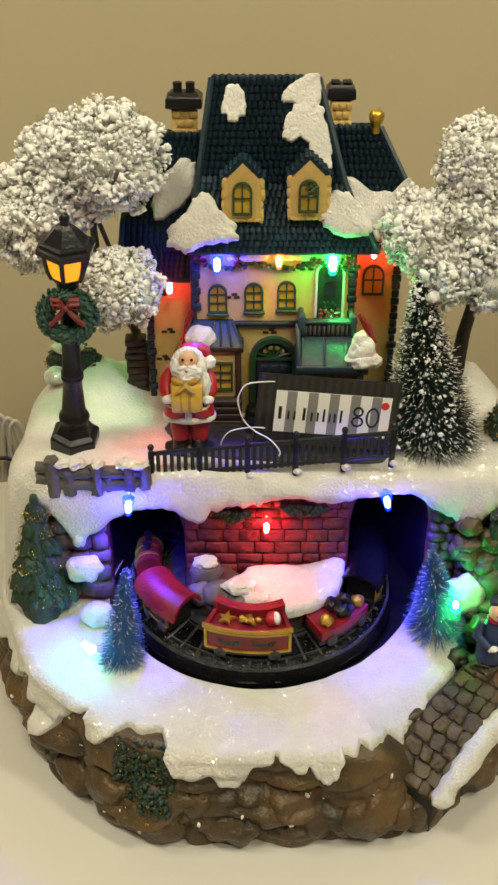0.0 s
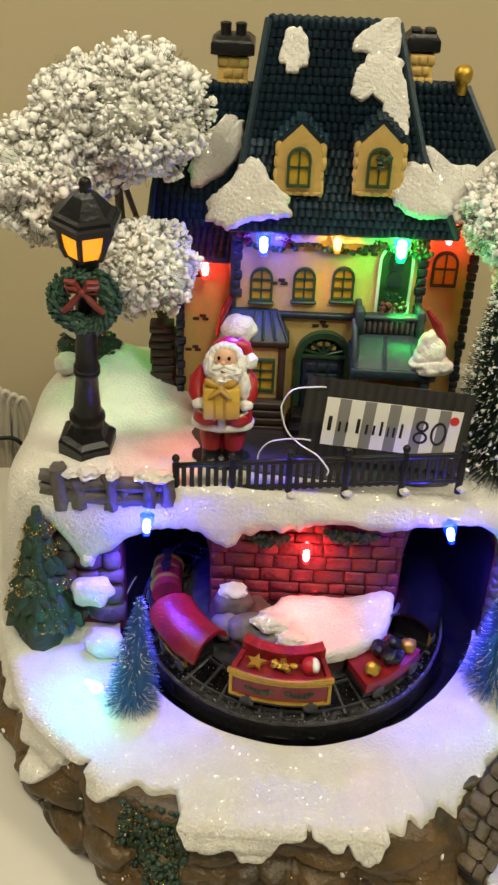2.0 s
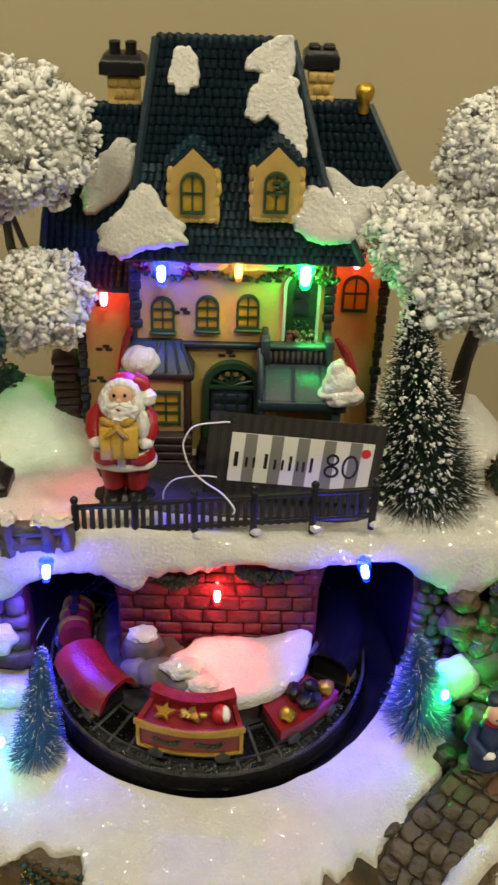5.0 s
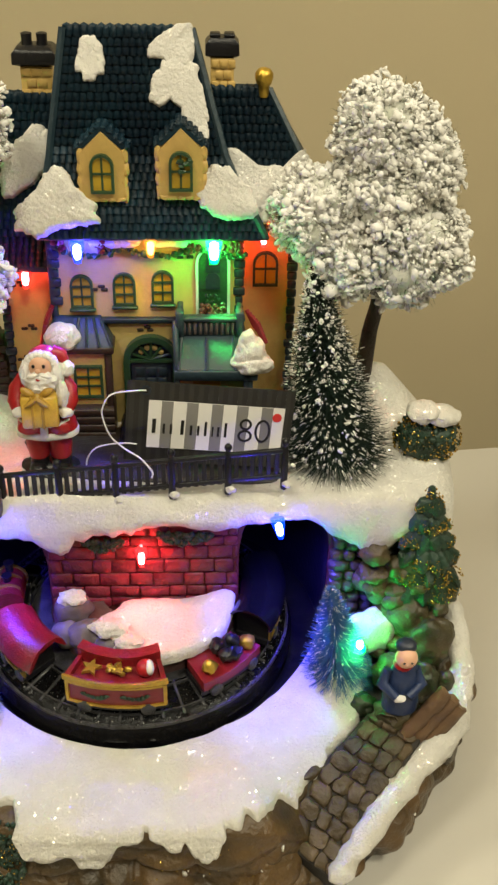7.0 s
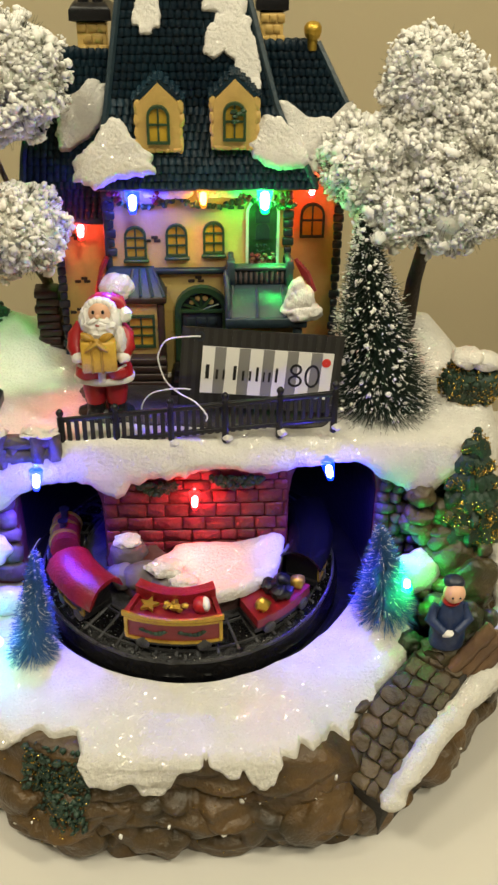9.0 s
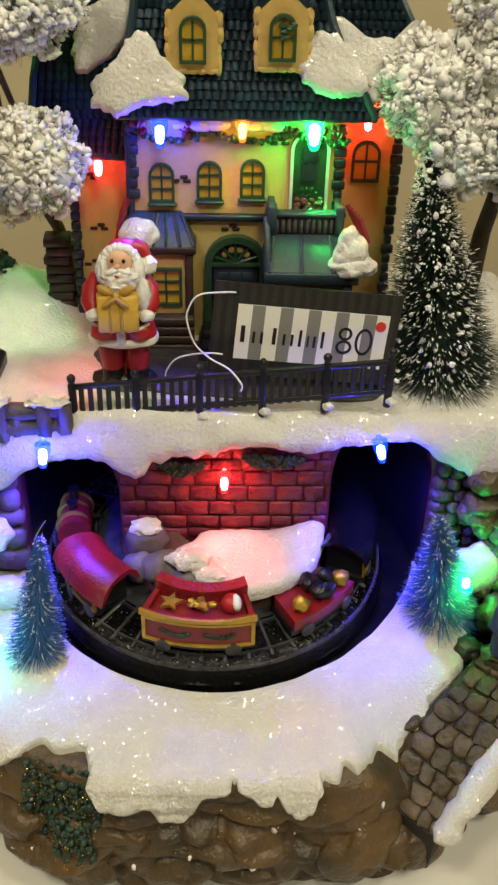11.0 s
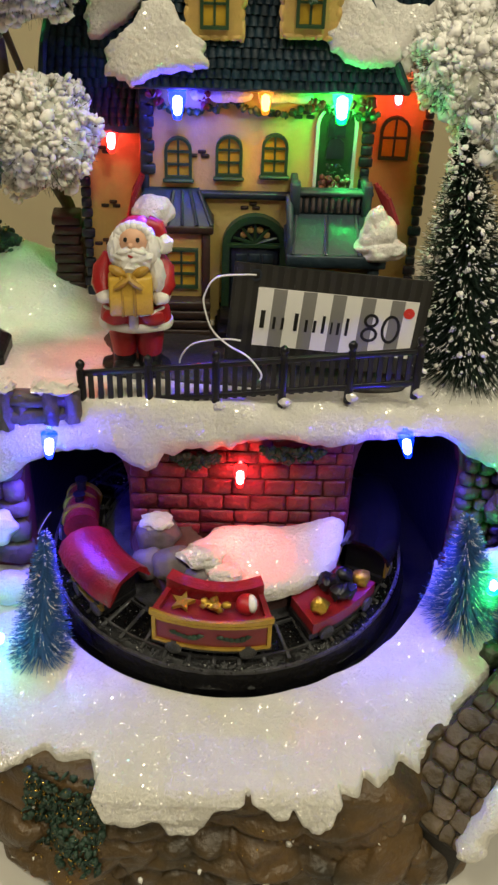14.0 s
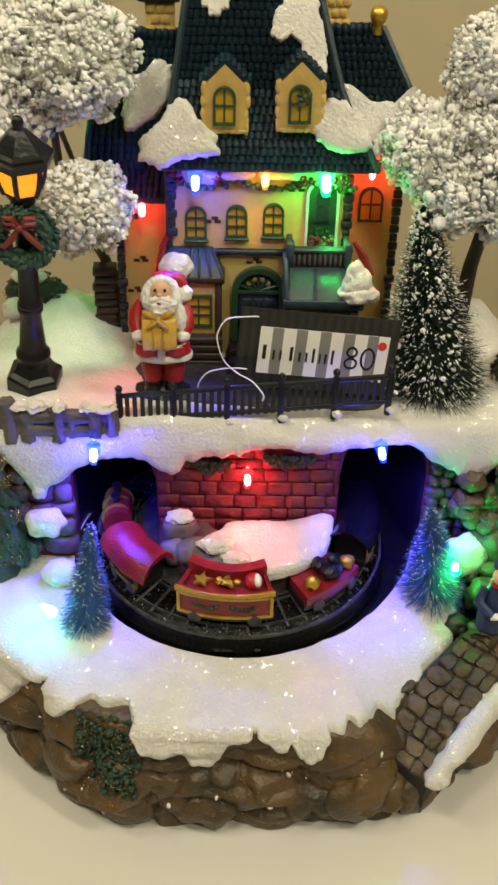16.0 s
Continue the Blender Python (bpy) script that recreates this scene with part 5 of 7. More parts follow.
def flocked_tree(foot, trunk, clusters, label, bark, seed, thick=0.0032, density=1.0):
    rng = np.random.default_rng(seed)
    t = thing("flocked_tree", foot, label, "tree", "snowy trees")
    bm = bmesh.new()
    tube(bm, trunk, list(np.linspace(thick, thick * 0.5, len(trunk))), 8)
    part("trunk", bm, bark, t)
    tip = Vector(trunk[-1])
    cen, siz, a, b = [], [], [], []
    for (c, r) in clusters:
        c = np.array(c)
        bm = bmesh.new()
        mid = Vector(c).lerp(tip, 0.5) + Vector((0.002, 0.003, -0.004))
        tube(bm, [tip, mid, Vector(c)], [0.0014, 0.0011, 0.0007], 6)
        part("limb", bm, bark, t)
        n = int(3900 * density * (r / 0.027) ** 2)
        d = rng.normal(size=(n, 3))
        d /= np.linalg.norm(d, axis=1)[:, None]
        wave = np.array([noise.noise(Vector(x) * 2.8 + Vector(c) * 90) for x in d])
        rad = r * (1 + 0.27 * wave) * (rng.uniform(0.42, 1.0, n) ** 0.30)
        cen.append(c + d * rad[:, None])
        siz.append(rng.choice([0.0005, 0.0008, 0.0012, 0.0018], n, p=[0.28, 0.36, 0.29, 0.07]))
        # added core that fills the crown; its colour stands for shade in the gaps
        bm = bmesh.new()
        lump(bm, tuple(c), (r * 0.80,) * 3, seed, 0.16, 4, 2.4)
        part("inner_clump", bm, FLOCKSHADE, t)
        m = n // 3
        e = rng.normal(size=(m, 3))
        e += rng.normal(size=(m, 3)) * 0.2
        e /= np.linalg.norm(e, axis=1)[:, None]
        q = rng.normal(size=(m, 3)) * 0.10
        a.append(c + (e + q) * r * 0.62)
        b.append(c + e * r * rng.uniform(0.88, 1.10, (m, 1)))
    blobs("crown", np.concatenate(cen), np.concatenate(siz), rng, FLOCK, t, "white flocked clumps")
    spikes("needles", np.concatenate(a), np.concatenate(b), 0.00013, NEEDLE, t, "dark green needles")
    return t


flocked_tree((-0.058, 0.531, 0.15), [(-0.058, 0.531, 0.148), (-0.064, 0.520, 0.185), (-0.073, 0.503, 0.215), (-0.078, 0.492, 0.245), (-0.078, 0.487, 0.27)],
             [((-0.0655, 0.480, 0.2935), 0.0262), ((-0.0890, 0.484, 0.2900), 0.0230), ((-0.1040, 0.478, 0.2660), 0.0262), ((-0.0640, 0.470, 0.2325), 0.0205)], "white flocked tree with round crowns behind the street lamp", GREYBARK, 71)
flocked_tree((0.1115, 0.486, 0.176), [(0.1115, 0.486, 0.174), (0.1130, 0.485, 0.20), (0.1165, 0.482, 0.225), (0.1175, 0.478, 0.262), (0.1135, 0.474, 0.300)],
             [((0.1110, 0.484, 0.2905), 0.0215), ((0.1225, 0.484, 0.2760), 0.0230), ((0.1240, 0.478, 0.2440), 0.0260), ((0.0845, 0.480, 0.2580), 0.0200), ((0.0990, 0.476, 0.2420), 0.0195), ((0.1100, 0.480, 0.2670), 0.0200)], "white flocked tree with a dark trunk on a snow mound", BARK, 72, 0.0042)


# ---- grit between the rails ----
blobs("ballast", GRIT[:2600], GRITSIZE[:2600] * 0.75, np.random.default_rng(12), BALLAST, railway, "black ballast grit")
blobs("worn_grit", GRIT[3750:], GRITSIZE[3750:] * 0.5, np.random.default_rng(13), WORN, railway, "pale worn grains in the ballast")

# ---- bottle-brush trees ----
def brush_tree(foot, top, r, n, label, material, tipped, seed, tip_size, droop=0.0, rise=0.14):
    rng = np.random.default_rng(seed)
    t = thing("brush_tree", foot, label, "tree", "brush trees")
    F, T = np.array(foot), np.array(top)
    bm = bmesh.new()
    tube(bm, [foot, top], [0.0009, 0.0005], 6)
    part("stem", bm, BARK, t)
    s = rng.uniform(0, 1, n) ** 1.25
    s = 0.06 + 0.94 * s
    rr = r * (1 - s) ** 0.85 + 0.0016
    ang = rng.uniform(0, math.tau, n)
    base = F + (T - F) * s[:, None]
    rr = rr * rng.uniform(0.75, 1.1, n)
    out = np.stack([np.cos(ang), np.sin(ang), np.full(n, rise) - droop * (1 - s) + rng.normal(size=n) * 0.16], 1)
    end = base + out * rr[:, None]
    spikes("bristles", base, end, 0.00016, material, t, "")
    pick = rng.uniform(0, 1, n) < tipped
    q = end[pick] - out[pick] * rng.uniform(0.0, 0.25, (int(pick.sum()), 1)) * rr[pick][:, None]
    frost = rng.uniform(0, 1, n) < (0.22 if tipped > 0.08 else 0.11)
    spikes("frost", base[frost] + (end - base)[frost] * (0.91 if tipped > 0.08 else 0.62), end[frost] + out[frost] * 0.0003, 0.00019 if tipped > 0.08 else 0.00013, FLOCK, t, "white frosted bristle ends")
    blobs("snow_tip", q, rng.choice(tip_size, len(q)), rng, FLOCK, t, "white frosted tips")
    return t


brush_tree((0.0970, 0.4560, 0.1480), (0.0840, 0.4660, 0.2400), 0.0268, 8200, "dark green bottle-brush fir with white snow tips", BRISTLE, 0.11, 5, [0.0003, 0.0004, 0.0005, 0.0009], 0.25)
brush_tree((-0.0650, 0.3810, 0.0635), (-0.0618, 0.4000, 0.1100), 0.0118, 2700, "small frosted bottle-brush tree lit blue and green", PALEBRISTLE, 0.016, 6, [0.0003, 0.00045], 0.3)
brush_tree((0.0985, 0.4020, 0.0660), (0.0905, 0.3960, 0.1245), 0.0165, 2900, "small frosted bottle-brush tree lit blue", PALEBRISTLE, 0.016, 7, [0.0003, 0.00045], 0.3)

# ---- iron fence ----
FL, FR = Vector((-0.0490, 0.4280, 0.1447)), Vector((0.0715, 0.4285, 0.1570))
fence = thing("iron_fence", (0.011, 0.428, 0.147), "low black picket fence along the snow edge", "fence")
bm = bmesh.new()
lathe(bm, [(0.0016, -0.004), (0.0016, 0.0172), (0.0010, 0.0180), (0.0017, 0.0194), (0.0017, 0.0206), (0.0006, 0.0218)], Matrix.Identity(4), 8)
post_mesh = mesh_of("post", bm, BLACK)
bm = bmesh.new()
box(bm, (0, 0, 0.0088), (0.0020, 0.0014, 0.0150), None, 0.0002)
picket_mesh = mesh_of("picket", bm, BLACK, False)
for k in range(6):
    piece("post", post_mesh, Matrix.Translation(FL.lerp(FR, k / 5)), fence)
for k in range(35):
    if k % 7:
        piece("picket", picket_mesh, Matrix.Translation(FL.lerp(FR, k / 35)), fence)
for h in (0.0030, 0.0160):
    bm = bmesh.new()
    box(bm, (FL + FR) / 2 + Vector((0, 0, h)), ((FR - FL).length, 0.0018, 0.0022), Matrix.Rotation(-math.atan2(FR.z - FL.z, FR.x - FL.x), 3, "Y"), 0.0003)
    part("rail", bm, BLACK, fence)
for k in range(1, 6):
    bm = bmesh.new()
    lump(bm, FL.lerp(FR, k / 5) + Vector((0.0012, -0.0018, -0.0008)), (0.0022, 0.0017, 0.0017), k, 0.25, 2)
    part("snow_foot", bm, SNOW, fence, "snow on the post foot" if k == 1 else "")

# ---- log fence ----
logs = thing("log_fence", (-0.078, 0.426, 0.143), "low grey log fence with snow on its posts", "fence")


def gnarl(bm):
    """Grooves and knots along a log."""
    bmesh.ops.subdivide_edges(bm, edges=bm.edges, cuts=2)
    for v in bm.verts:
        v.co += Vector((wob(v.co.x * 2, v.co.y * 2, v.co.z * 0.5, 260), wob(v.co.x * 2, v.co.y * 2, v.co.z * 0.5, 260, 4), wob(*v.co, 140, 7))) * 0.0012


for x, z0, z1, w in ((-0.0985, 0.139, 0.1600, 0.0044), (-0.0905, 0.140, 0.1545, 0.0040), (-0.0765, 0.140, 0.1560, 0.0042), (-0.0715, 0.142, 0.1540, 0.0030), (-0.0600, 0.142, 0.1562, 0.0036), (-0.0525, 0.144, 0.1555, 0.0036)):
    bm = bmesh.new()
    tube(bm, [(x, 0.4245, z0), (x + 0.0006, 0.4240, (z0 + z1) / 2), (x, 0.4245, z1)], [w * 0.95, w * 0.85, w * 0.9], 12)
    gnarl(bm)
    part("post", bm, GREYWOOD, logs)
for z in (0.1455, 0.1520):
    bm = bmesh.new()
    tube(bm, [(-0.1070, 0.4262, z + 0.002), (-0.09, 0.4250, z), (-0.07, 0.4250, z - 0.0006), (-0.0495, 0.4262, z)], [0.0028, 0.0040, 0.0038, 0.0030], 12)
    gnarl(bm)
    part("rail", bm, GREYWOOD, logs)
for x, s in ((-0.0945, 0.0050), (-0.0860, 0.0048), (-0.0755, 0.0032), (-0.0570, 0.0066), (-0.0630, 0.0036)):
    bm = bmesh.new()
    lump(bm, (x, 0.4248, 0.1572), (s, 0.0042, 0.0024), s * 1e4, 0.28, 3, 2.2)
    part("snow_cap", bm, SNOW, logs)

# ---- price tag on a string ----
tag = thing("price_tag", (0.040, 0.444, 0.155), "black striped price tag on a white string behind the fence", "price tag")
TGX = Vector((0.0713, 0.001, -0.0066)).normalized()
TGZ = Vector((-0.0905 * 0.10, 0.10, 0.995)).normalized()
TGY = TGZ.cross(TGX).normalized()
TGZ = TGX.cross(TGY)
TM = Matrix((TGX * 0.966, TGY, TGZ * 0.985)).transposed().to_4x4()
TM.translation = Vector((0.0019, 0.4425, 0.1596))
TW, TH = 0.0745, 0.0385


def flat(x0, x1, z0, z1, d0, d1):
    bm = bmesh.new()
    box(bm, ((x0 + x1) / 2, -(d0 + d1) / 2, (z0 + z1) / 2), (x1 - x0, d1 - d0, z1 - z0))
    bmesh.ops.transform(bm, matrix=TM, verts=bm.verts)
    return bm


card = part("card", flat(0, TW, 0, TH, 0.0, 0.0007), CARDBLACK, tag, "black card", smooth=False)
n = 17
for k in range(n):
    x = 0.0012 + k * (TW - 0.0010) / n
    part("stripe", flat(x, x + 0.0021, 0.0002, TH - 0.0002, 0.0007, 0.00076), CARDGREY, card, "dark grey stripe" if not k else "", smooth=False)
LX0, LX1, LZ0, LZ1 = 0.0098, 0.0705, 0.0070, 0.0300
label = part("label", flat(LX0, LX1, LZ0, LZ1, 0.0008, 0.0010), LABELWHITE, tag, "white paper label", smooth=False)
for k in range(5):
    w = (LX1 - LX0) / 11.6
    x = LX0 + w * 1.1 + k * w * 2.13
    part("stripe", flat(x, x + w * 0.98, LZ0 + 0.0001, LZ1 - 0.0001, 0.0010, 0.00106), LABELGREY, label, "grey stripe" if not k else "", smooth=False)
# plain bars in place of the maker's mark
x = LX0 + 0.0020
for w, h in ((0.0042, 0.0070), (0.0026, 0.0048), (0.0026, 0.0048), (0, 0), (0.0036, 0.0070), (0.0026, 0.0048), (0.0026, 0.0048), (0.0028, 0.0070), (0.0018, 0.0048), (0.0026, 0.0048), (0.0028, 0.0070)):
    if w:
        part("mark_bar", flat(x, x + w * 0.40, LZ0 + 0.0072, LZ0 + 0.0072 + h, 0.0011, 0.00118), INK, label, smooth=False)
    x += w + 0.0006 if w else 0.0016


def oval(cx, cz, rx, rz, t):
    bm = bmesh.new()
    P = [[TM @ Vector((cx + (rx - e) * math.cos(k * math.tau / 28), -d, cz + (rz - e) * math.sin(k * math.tau / 28))) for k in range(28)] for e, d in ((0, 0.00105), (0, 0.0012), (t, 0.0012), (t, 0.00105))]
    R = [[bm.verts.new(p) for p in r] for r in P]
    for i in range(4):
        for k in range(28):
            bm.faces.new((R[i][k], R[i][(k + 1) % 28], R[(i + 1) % 4][(k + 1) % 28], R[(i + 1) % 4][k]))
    return bm


cz = LZ0 + 0.0113
for cx, dz, rx, rz in ((LX0 + 0.0438, -0.0028, 0.0033, 0.0030), (LX0 + 0.0438, 0.0028, 0.0028, 0.0028), (LX0 + 0.0516, 0.0, 0.0036, 0.0057)):
    part("mark_ring", oval(cx, cz + dz, rx, rz, 0.0011), INK, label, "black ring of the mark", smooth=False)
part("mark_dot", oval(LX0 + 0.0575, LZ0 + 0.0183, 0.0021, 0.0021, 0.0020), DOTRED, label, "red dot", smooth=False)
part("eyelet", oval(0.0082, TH - 0.0040, 0.0023, 0.0023, 0.0009), NAVY, tag, "dark eyelet", smooth=False)
bm = bmesh.new()
E = TM @ Vector((0.0082, -0.0012, TH - 0.0040))
pts = spline([E, E + Vector((-0.0040, -0.0022, 0.0012)), (-0.0009, 0.4375, 0.1953), (-0.0049, 0.4370, 0.1895), (-0.0053, 0.4370, 0.1842), (-0.0025, 0.4365, 0.1752), (0.0032, 0.4350, 0.1698), (0.0104, 0.4285, 0.1690), (0.0152, 0.4258, 0.1640), (0.0149, 0.4255, 0.1612)], 50)
tube(bm, [Vector(p) for p in pts], [0.00036] * 50, 6)
pts = spline([(-0.0145, 0.4430, 0.1535), (-0.0140, 0.4430, 0.1590), (-0.0101, 0.4428, 0.1647), (-0.0035, 0.4422, 0.1672), (0.0036, 0.4415, 0.1682), (0.0080, 0.4410, 0.1680)], 30)
tube(bm, [Vector(p) for p in pts], [0.00036] * 30, 6)
part("string", bm, STRING, tag, "white looped string")

# ---- figurine with a gift ----
FG = Vector((-0.0302, 0.4460, 0.0))
bm = bmesh.new()


def at(x, y, z):
    return (FG.x + x, FG.y + y, z)


lump(bm, at(-0.0005, 0.0005, 0.1525), (0.0118, 0.0085, 0.0040), 2, 0.2, 3, mi=2)
for s in (-1, 1):
    tube(bm, [at(s * 0.0046, -0.0015, 0.1535), at(s * 0.0046, 0, 0.1610)], [0.0044, 0.0041], 12, 2)
    lump(bm, at(s * 0.0050, -0.0045, 0.1555), (0.0040, 0.0050, 0.0030), 20 + s, 0.06, 2, mi=2)
    tube(bm, [at(s * 0.0046, 0, 0.1600), at(s * 0.0048, 0, 0.1660), at(s * 0.0048, 0, 0.1745)], [0.0045, 0.0052, 0.0052], 12, 0)
flat_y = Matrix.Diagonal((1, 0.74, 1, 1))
ring = lambda z: Matrix.Translation((FG.x, FG.y, z)) @ flat_y
lathe(bm, [(0.0118, 0.0), (0.0134, 0.0006), (0.0136, 0.0022), (0.0128, 0.0034)], ring(0.1722), 32, 1)
lathe(bm, [(0.0130, 0.0), (0.0124, 0.0030), (0.0112, 0.0062), (0.0104, 0.0085)], ring(0.1748), 32, 0)
for v in [v for v in bm.verts if 0.1715 < v.co.z < 0.1760 and (v.co - FG).xy.length > 0.0095]:
    v.co.z += 0.0010 * math.cos(math.atan2(v.co.y - FG.y, v.co.x - FG.x) * 2 + math.pi)
box(bm, at(0, -0.0092, 0.1778), (0.0034, 0.0014, 0.0062), Matrix.Rotation(-0.25, 3, "X"), 0.0006, 1)
for s in (-1, 1):
    lump(bm, at(s * 0.0066, -0.0078, 0.1786), (0.0046, 0.0024, 0.0034), 15 + s, 0.05, 3, mi=0)
    tube(bm, [at(s * 0.0105, -0.0062, 0.1818), at(s * 0.0064, -0.0098, 0.1812), at(s * 0.0022, -0.0102, 0.1806)], [0.0006] * 3, 6, 1)
lathe(bm, [(0.0108, 0.0), (0.0113, 0.0006), (0.0113, 0.0022), (0.0107, 0.0028)], ring(0.1816), 32, 2)
box(bm, at(0.0004, -0.0086, 0.1830), (0.0036, 0.0010, 0.0032), None, 0.0004, 5)
lathe(bm, [(0.0106, 0.0), (0.0112, 0.0040), (0.0110, 0.0090), (0.0092, 0.0140), (0.0058, 0.0170), (0.003, 0.0178)], ring(0.1838), 32, 0)
for s in (-1, 1):
    tube(bm, [at(s * 0.0078, 0.0004, 0.1985), at(s * 0.0106, -0.0012, 0.1940), at(s * 0.0112, -0.0040, 0.1895), at(s * 0.0100, -0.0068, 0.1872)], [0.0030, 0.0038, 0.0037, 0.0029], 12, 0)
    lump(bm, at(s * 0.0097, -0.0080, 0.1866), (0.0031, 0.0028, 0.0026), 3 + s, 0.10, 3, mi=1)
    lump(bm, at(s * 0.0099, -0.0064, 0.1876), (0.0036, 0.0024, 0.0017), 33 + s, 0.10, 2, mi=1, m=Matrix.Rotation(s * 0.5, 3, "Y"))
# head, hood of white fur, beard
lump(bm, at(0.0006, -0.0036, 0.2066), (0.0056, 0.0054, 0.0058), 1, 0.02, 3, mi=4)
lump(bm, at(0.0012, 0.0004, 0.2084), (0.0064, 0.0056, 0.0047), 13, 0.05, 3, mi=0)
for k in range(15):
    u = radians(-28 + 236 * k / 14)
    lump(bm, at(0.0008 + 0.0060 * math.cos(u), -0.0052 + 0.0010 * math.sin(u), 0.2064 + 0.0055 * math.sin(u)), (0.0019, 0.0022, 0.0019), k, 0.14, 2, 2.6, mi=1)
lump(bm, at(0.0006, -0.0080, 0.2012), (0.0066, 0.0036, 0.0046), 6, 0.16, 4, 3.0, mi=1)
lump(bm, at(0.0004, -0.0092, 0.1986), (0.0048, 0.0030, 0.0036), 26, 0.16, 3, 3.0, mi=1)
for s, w, z, h in ((-1, 0.0024, 0.2030, 0.0062), (1, 0.0028, 0.2020, 0.0072)):
    lump(bm, at(0.0006 + s * 0.0064, -0.0048, z), (w, 0.0036, h), 7 + s, 0.16, 3, 3.0, mi=1)
lump(bm, at(0.0088, -0.0076, 0.1948), (0.0026, 0.0026, 0.0066), 16, 0.14, 3, 3.0, mi=1)
lump(bm, at(0.0106, -0.0020, 0.2042), (0.0034, 0.0032, 0.0036), 14, 0.16, 3, 2.8, mi=1)
tube(bm, [at(0.0050, 0.0010, 0.2098), at(0.0088, 0.0004, 0.2088), at(0.0104, -0.0010, 0.2068)], [0.0036, 0.0030, 0.0018], 10, 0)
lump(bm, at(0.0000, -0.0094, 0.2068), (0.0011, 0.0012, 0.0010), 9, 0.03, 2, mi=4)
for s in (-1, 1):
    lump(bm, at(0.0002 + s * 0.0024, -0.0098, 0.2050), (0.0029, 0.0013, 0.0010), 10, 0.10, 2, mi=1, m=Matrix.Rotation(s * 0.32, 3, "Y"))
    lump(bm, at(0.0003 + s * 0.0021, -0.0086, 0.2086), (0.0007, 0.0006, 0.0009), 1, 0.0, 2, mi=2)
lump(bm, at(0.0002, -0.0106, 0.2037), (0.0012, 0.0008, 0.0009), 10, 0.05, 2, mi=0)
# gift
G = Matrix.Rotation(0.12, 3, "Z") @ Matrix.Rotation(-0.12, 3, "X")
box(bm, at(-0.0004, -0.0112, 0.1898), (0.0150, 0.0080, 0.0140), G, 0.0008, 3)
for x in (-0.0034, 0.0008):
    box(bm, at(x, -0.0114, 0.1899), (0.0013, 0.0088, 0.0146), G, 0.0004, 5)
for s in (-1, 1):
    lump(bm, at(-0.0006 + s * 0.0038, -0.0122, 0.1985), (0.0036, 0.0018, 0.0017), 4, 0.12, 2, mi=5, m=Matrix.Rotation(-s * 0.55, 3, "Y"))
    tube(bm, [at(-0.0006, -0.0150, 0.1972), at(-0.0006 + s * 0.0028, -0.0160, 0.1955), at(-0.0006 + s * 0.0048, -0.0160, 0.1940)], [0.0010, 0.0012, 0.0008], 6, 5)
lump(bm, at(-0.0006, -0.0140, 0.1976), (0.0016, 0.0014, 0.0014), 5, 0.1, 2, mi=5)
single("figurine", bm, [RED, WHITE, BLACK, mat("gift_yellow", (0.62, 0.38, 0.05), 0.4, vary=0.2, scale=300, bump=0.4), SKIN, mat("gift_ribbon", (0.42, 0.24, 0.03), 0.4, vary=0.2, scale=300, bump=0.4)], "red and white bearded figurine holding a yellow gift", "figurine")

# ---- train on the track ----
def car_frame(deg):
    """Frame on the track: x along it, y towards the ring's middle."""
    a = radians(deg)
    p = Vector((TC.x + RT * math.cos(a), TC.y + RT * math.sin(a), ZT + 0.0013))
    t = Vector((-math.sin(a), math.cos(a), 0))
    n = Vector((-math.cos(a), -math.sin(a), 0))
    m = Matrix((t, n, Vector((0, 0, 1)))).transposed().to_4x4()
    m.translation = p
    return m


def bent(bm, deg):
    """Lays a body, built along x at the track's mean radius, round the bend."""
    for v in bm.verts:
        a = radians(deg) + v.co.x * 1.08 / RT
        r = RT - v.co.y * 1.16
        v.co = Vector((TC.x + r * math.cos(a), TC.y + r * math.sin(a), ZT + 0.0013 + v.co.z * 1.12))
    return bm


def wheels(parent, deg, xs, r=0.0026):
    for x in xs:
        for y in (-0.0072, 0.0072):
            bm = bmesh.new()
            lathe(bm, [(r, -0.0006), (r, 0.0006), (r * 0.75, 0.0008), (0.0006, 0.0010)], Matrix.Translation((x, y, r)) @ Matrix.Rotation(radians(90), 4, "X"), 14)
            part("wheel", bent(bm, deg), SCUFF, parent, "black wheel" if x == xs[0] else "")


def long_box(bm, x0, x1, y0, y1, z0, z1, mi=0, n=8, taper=0.0, bow=0.0):
    """A box that can be bent: cut along its length."""
    rings = []
    for k in range(n + 1):
        x = x0 + (x1 - x0) * k / n
        q = bow * (2 * k / n - 1) ** 2
        rings.append([bm.verts.new(p) for p in ((x, y0, z0), (x, y1, z0), (x, y1 - taper, z1 + q), (x, y0 + taper, z1 + q))])
    for a, b in zip(rings, rings[1:]):
        for k in range(4):
            bm.faces.new((a[k], a[(k + 1) % 4], b[(k + 1) % 4], b[k])).material_index = mi
    bm.faces.new(rings[0]).material_index = mi
    bm.faces.new(rings[-1][::-1]).material_index = mi


TRAINRED = mat("train_red_paint", (0.27, 0.010, 0.014), 0.3, vary=0.45, scale=350, bump=0.5, second=(0.12, 0.008, 0.010))
TRAIN = -95.0
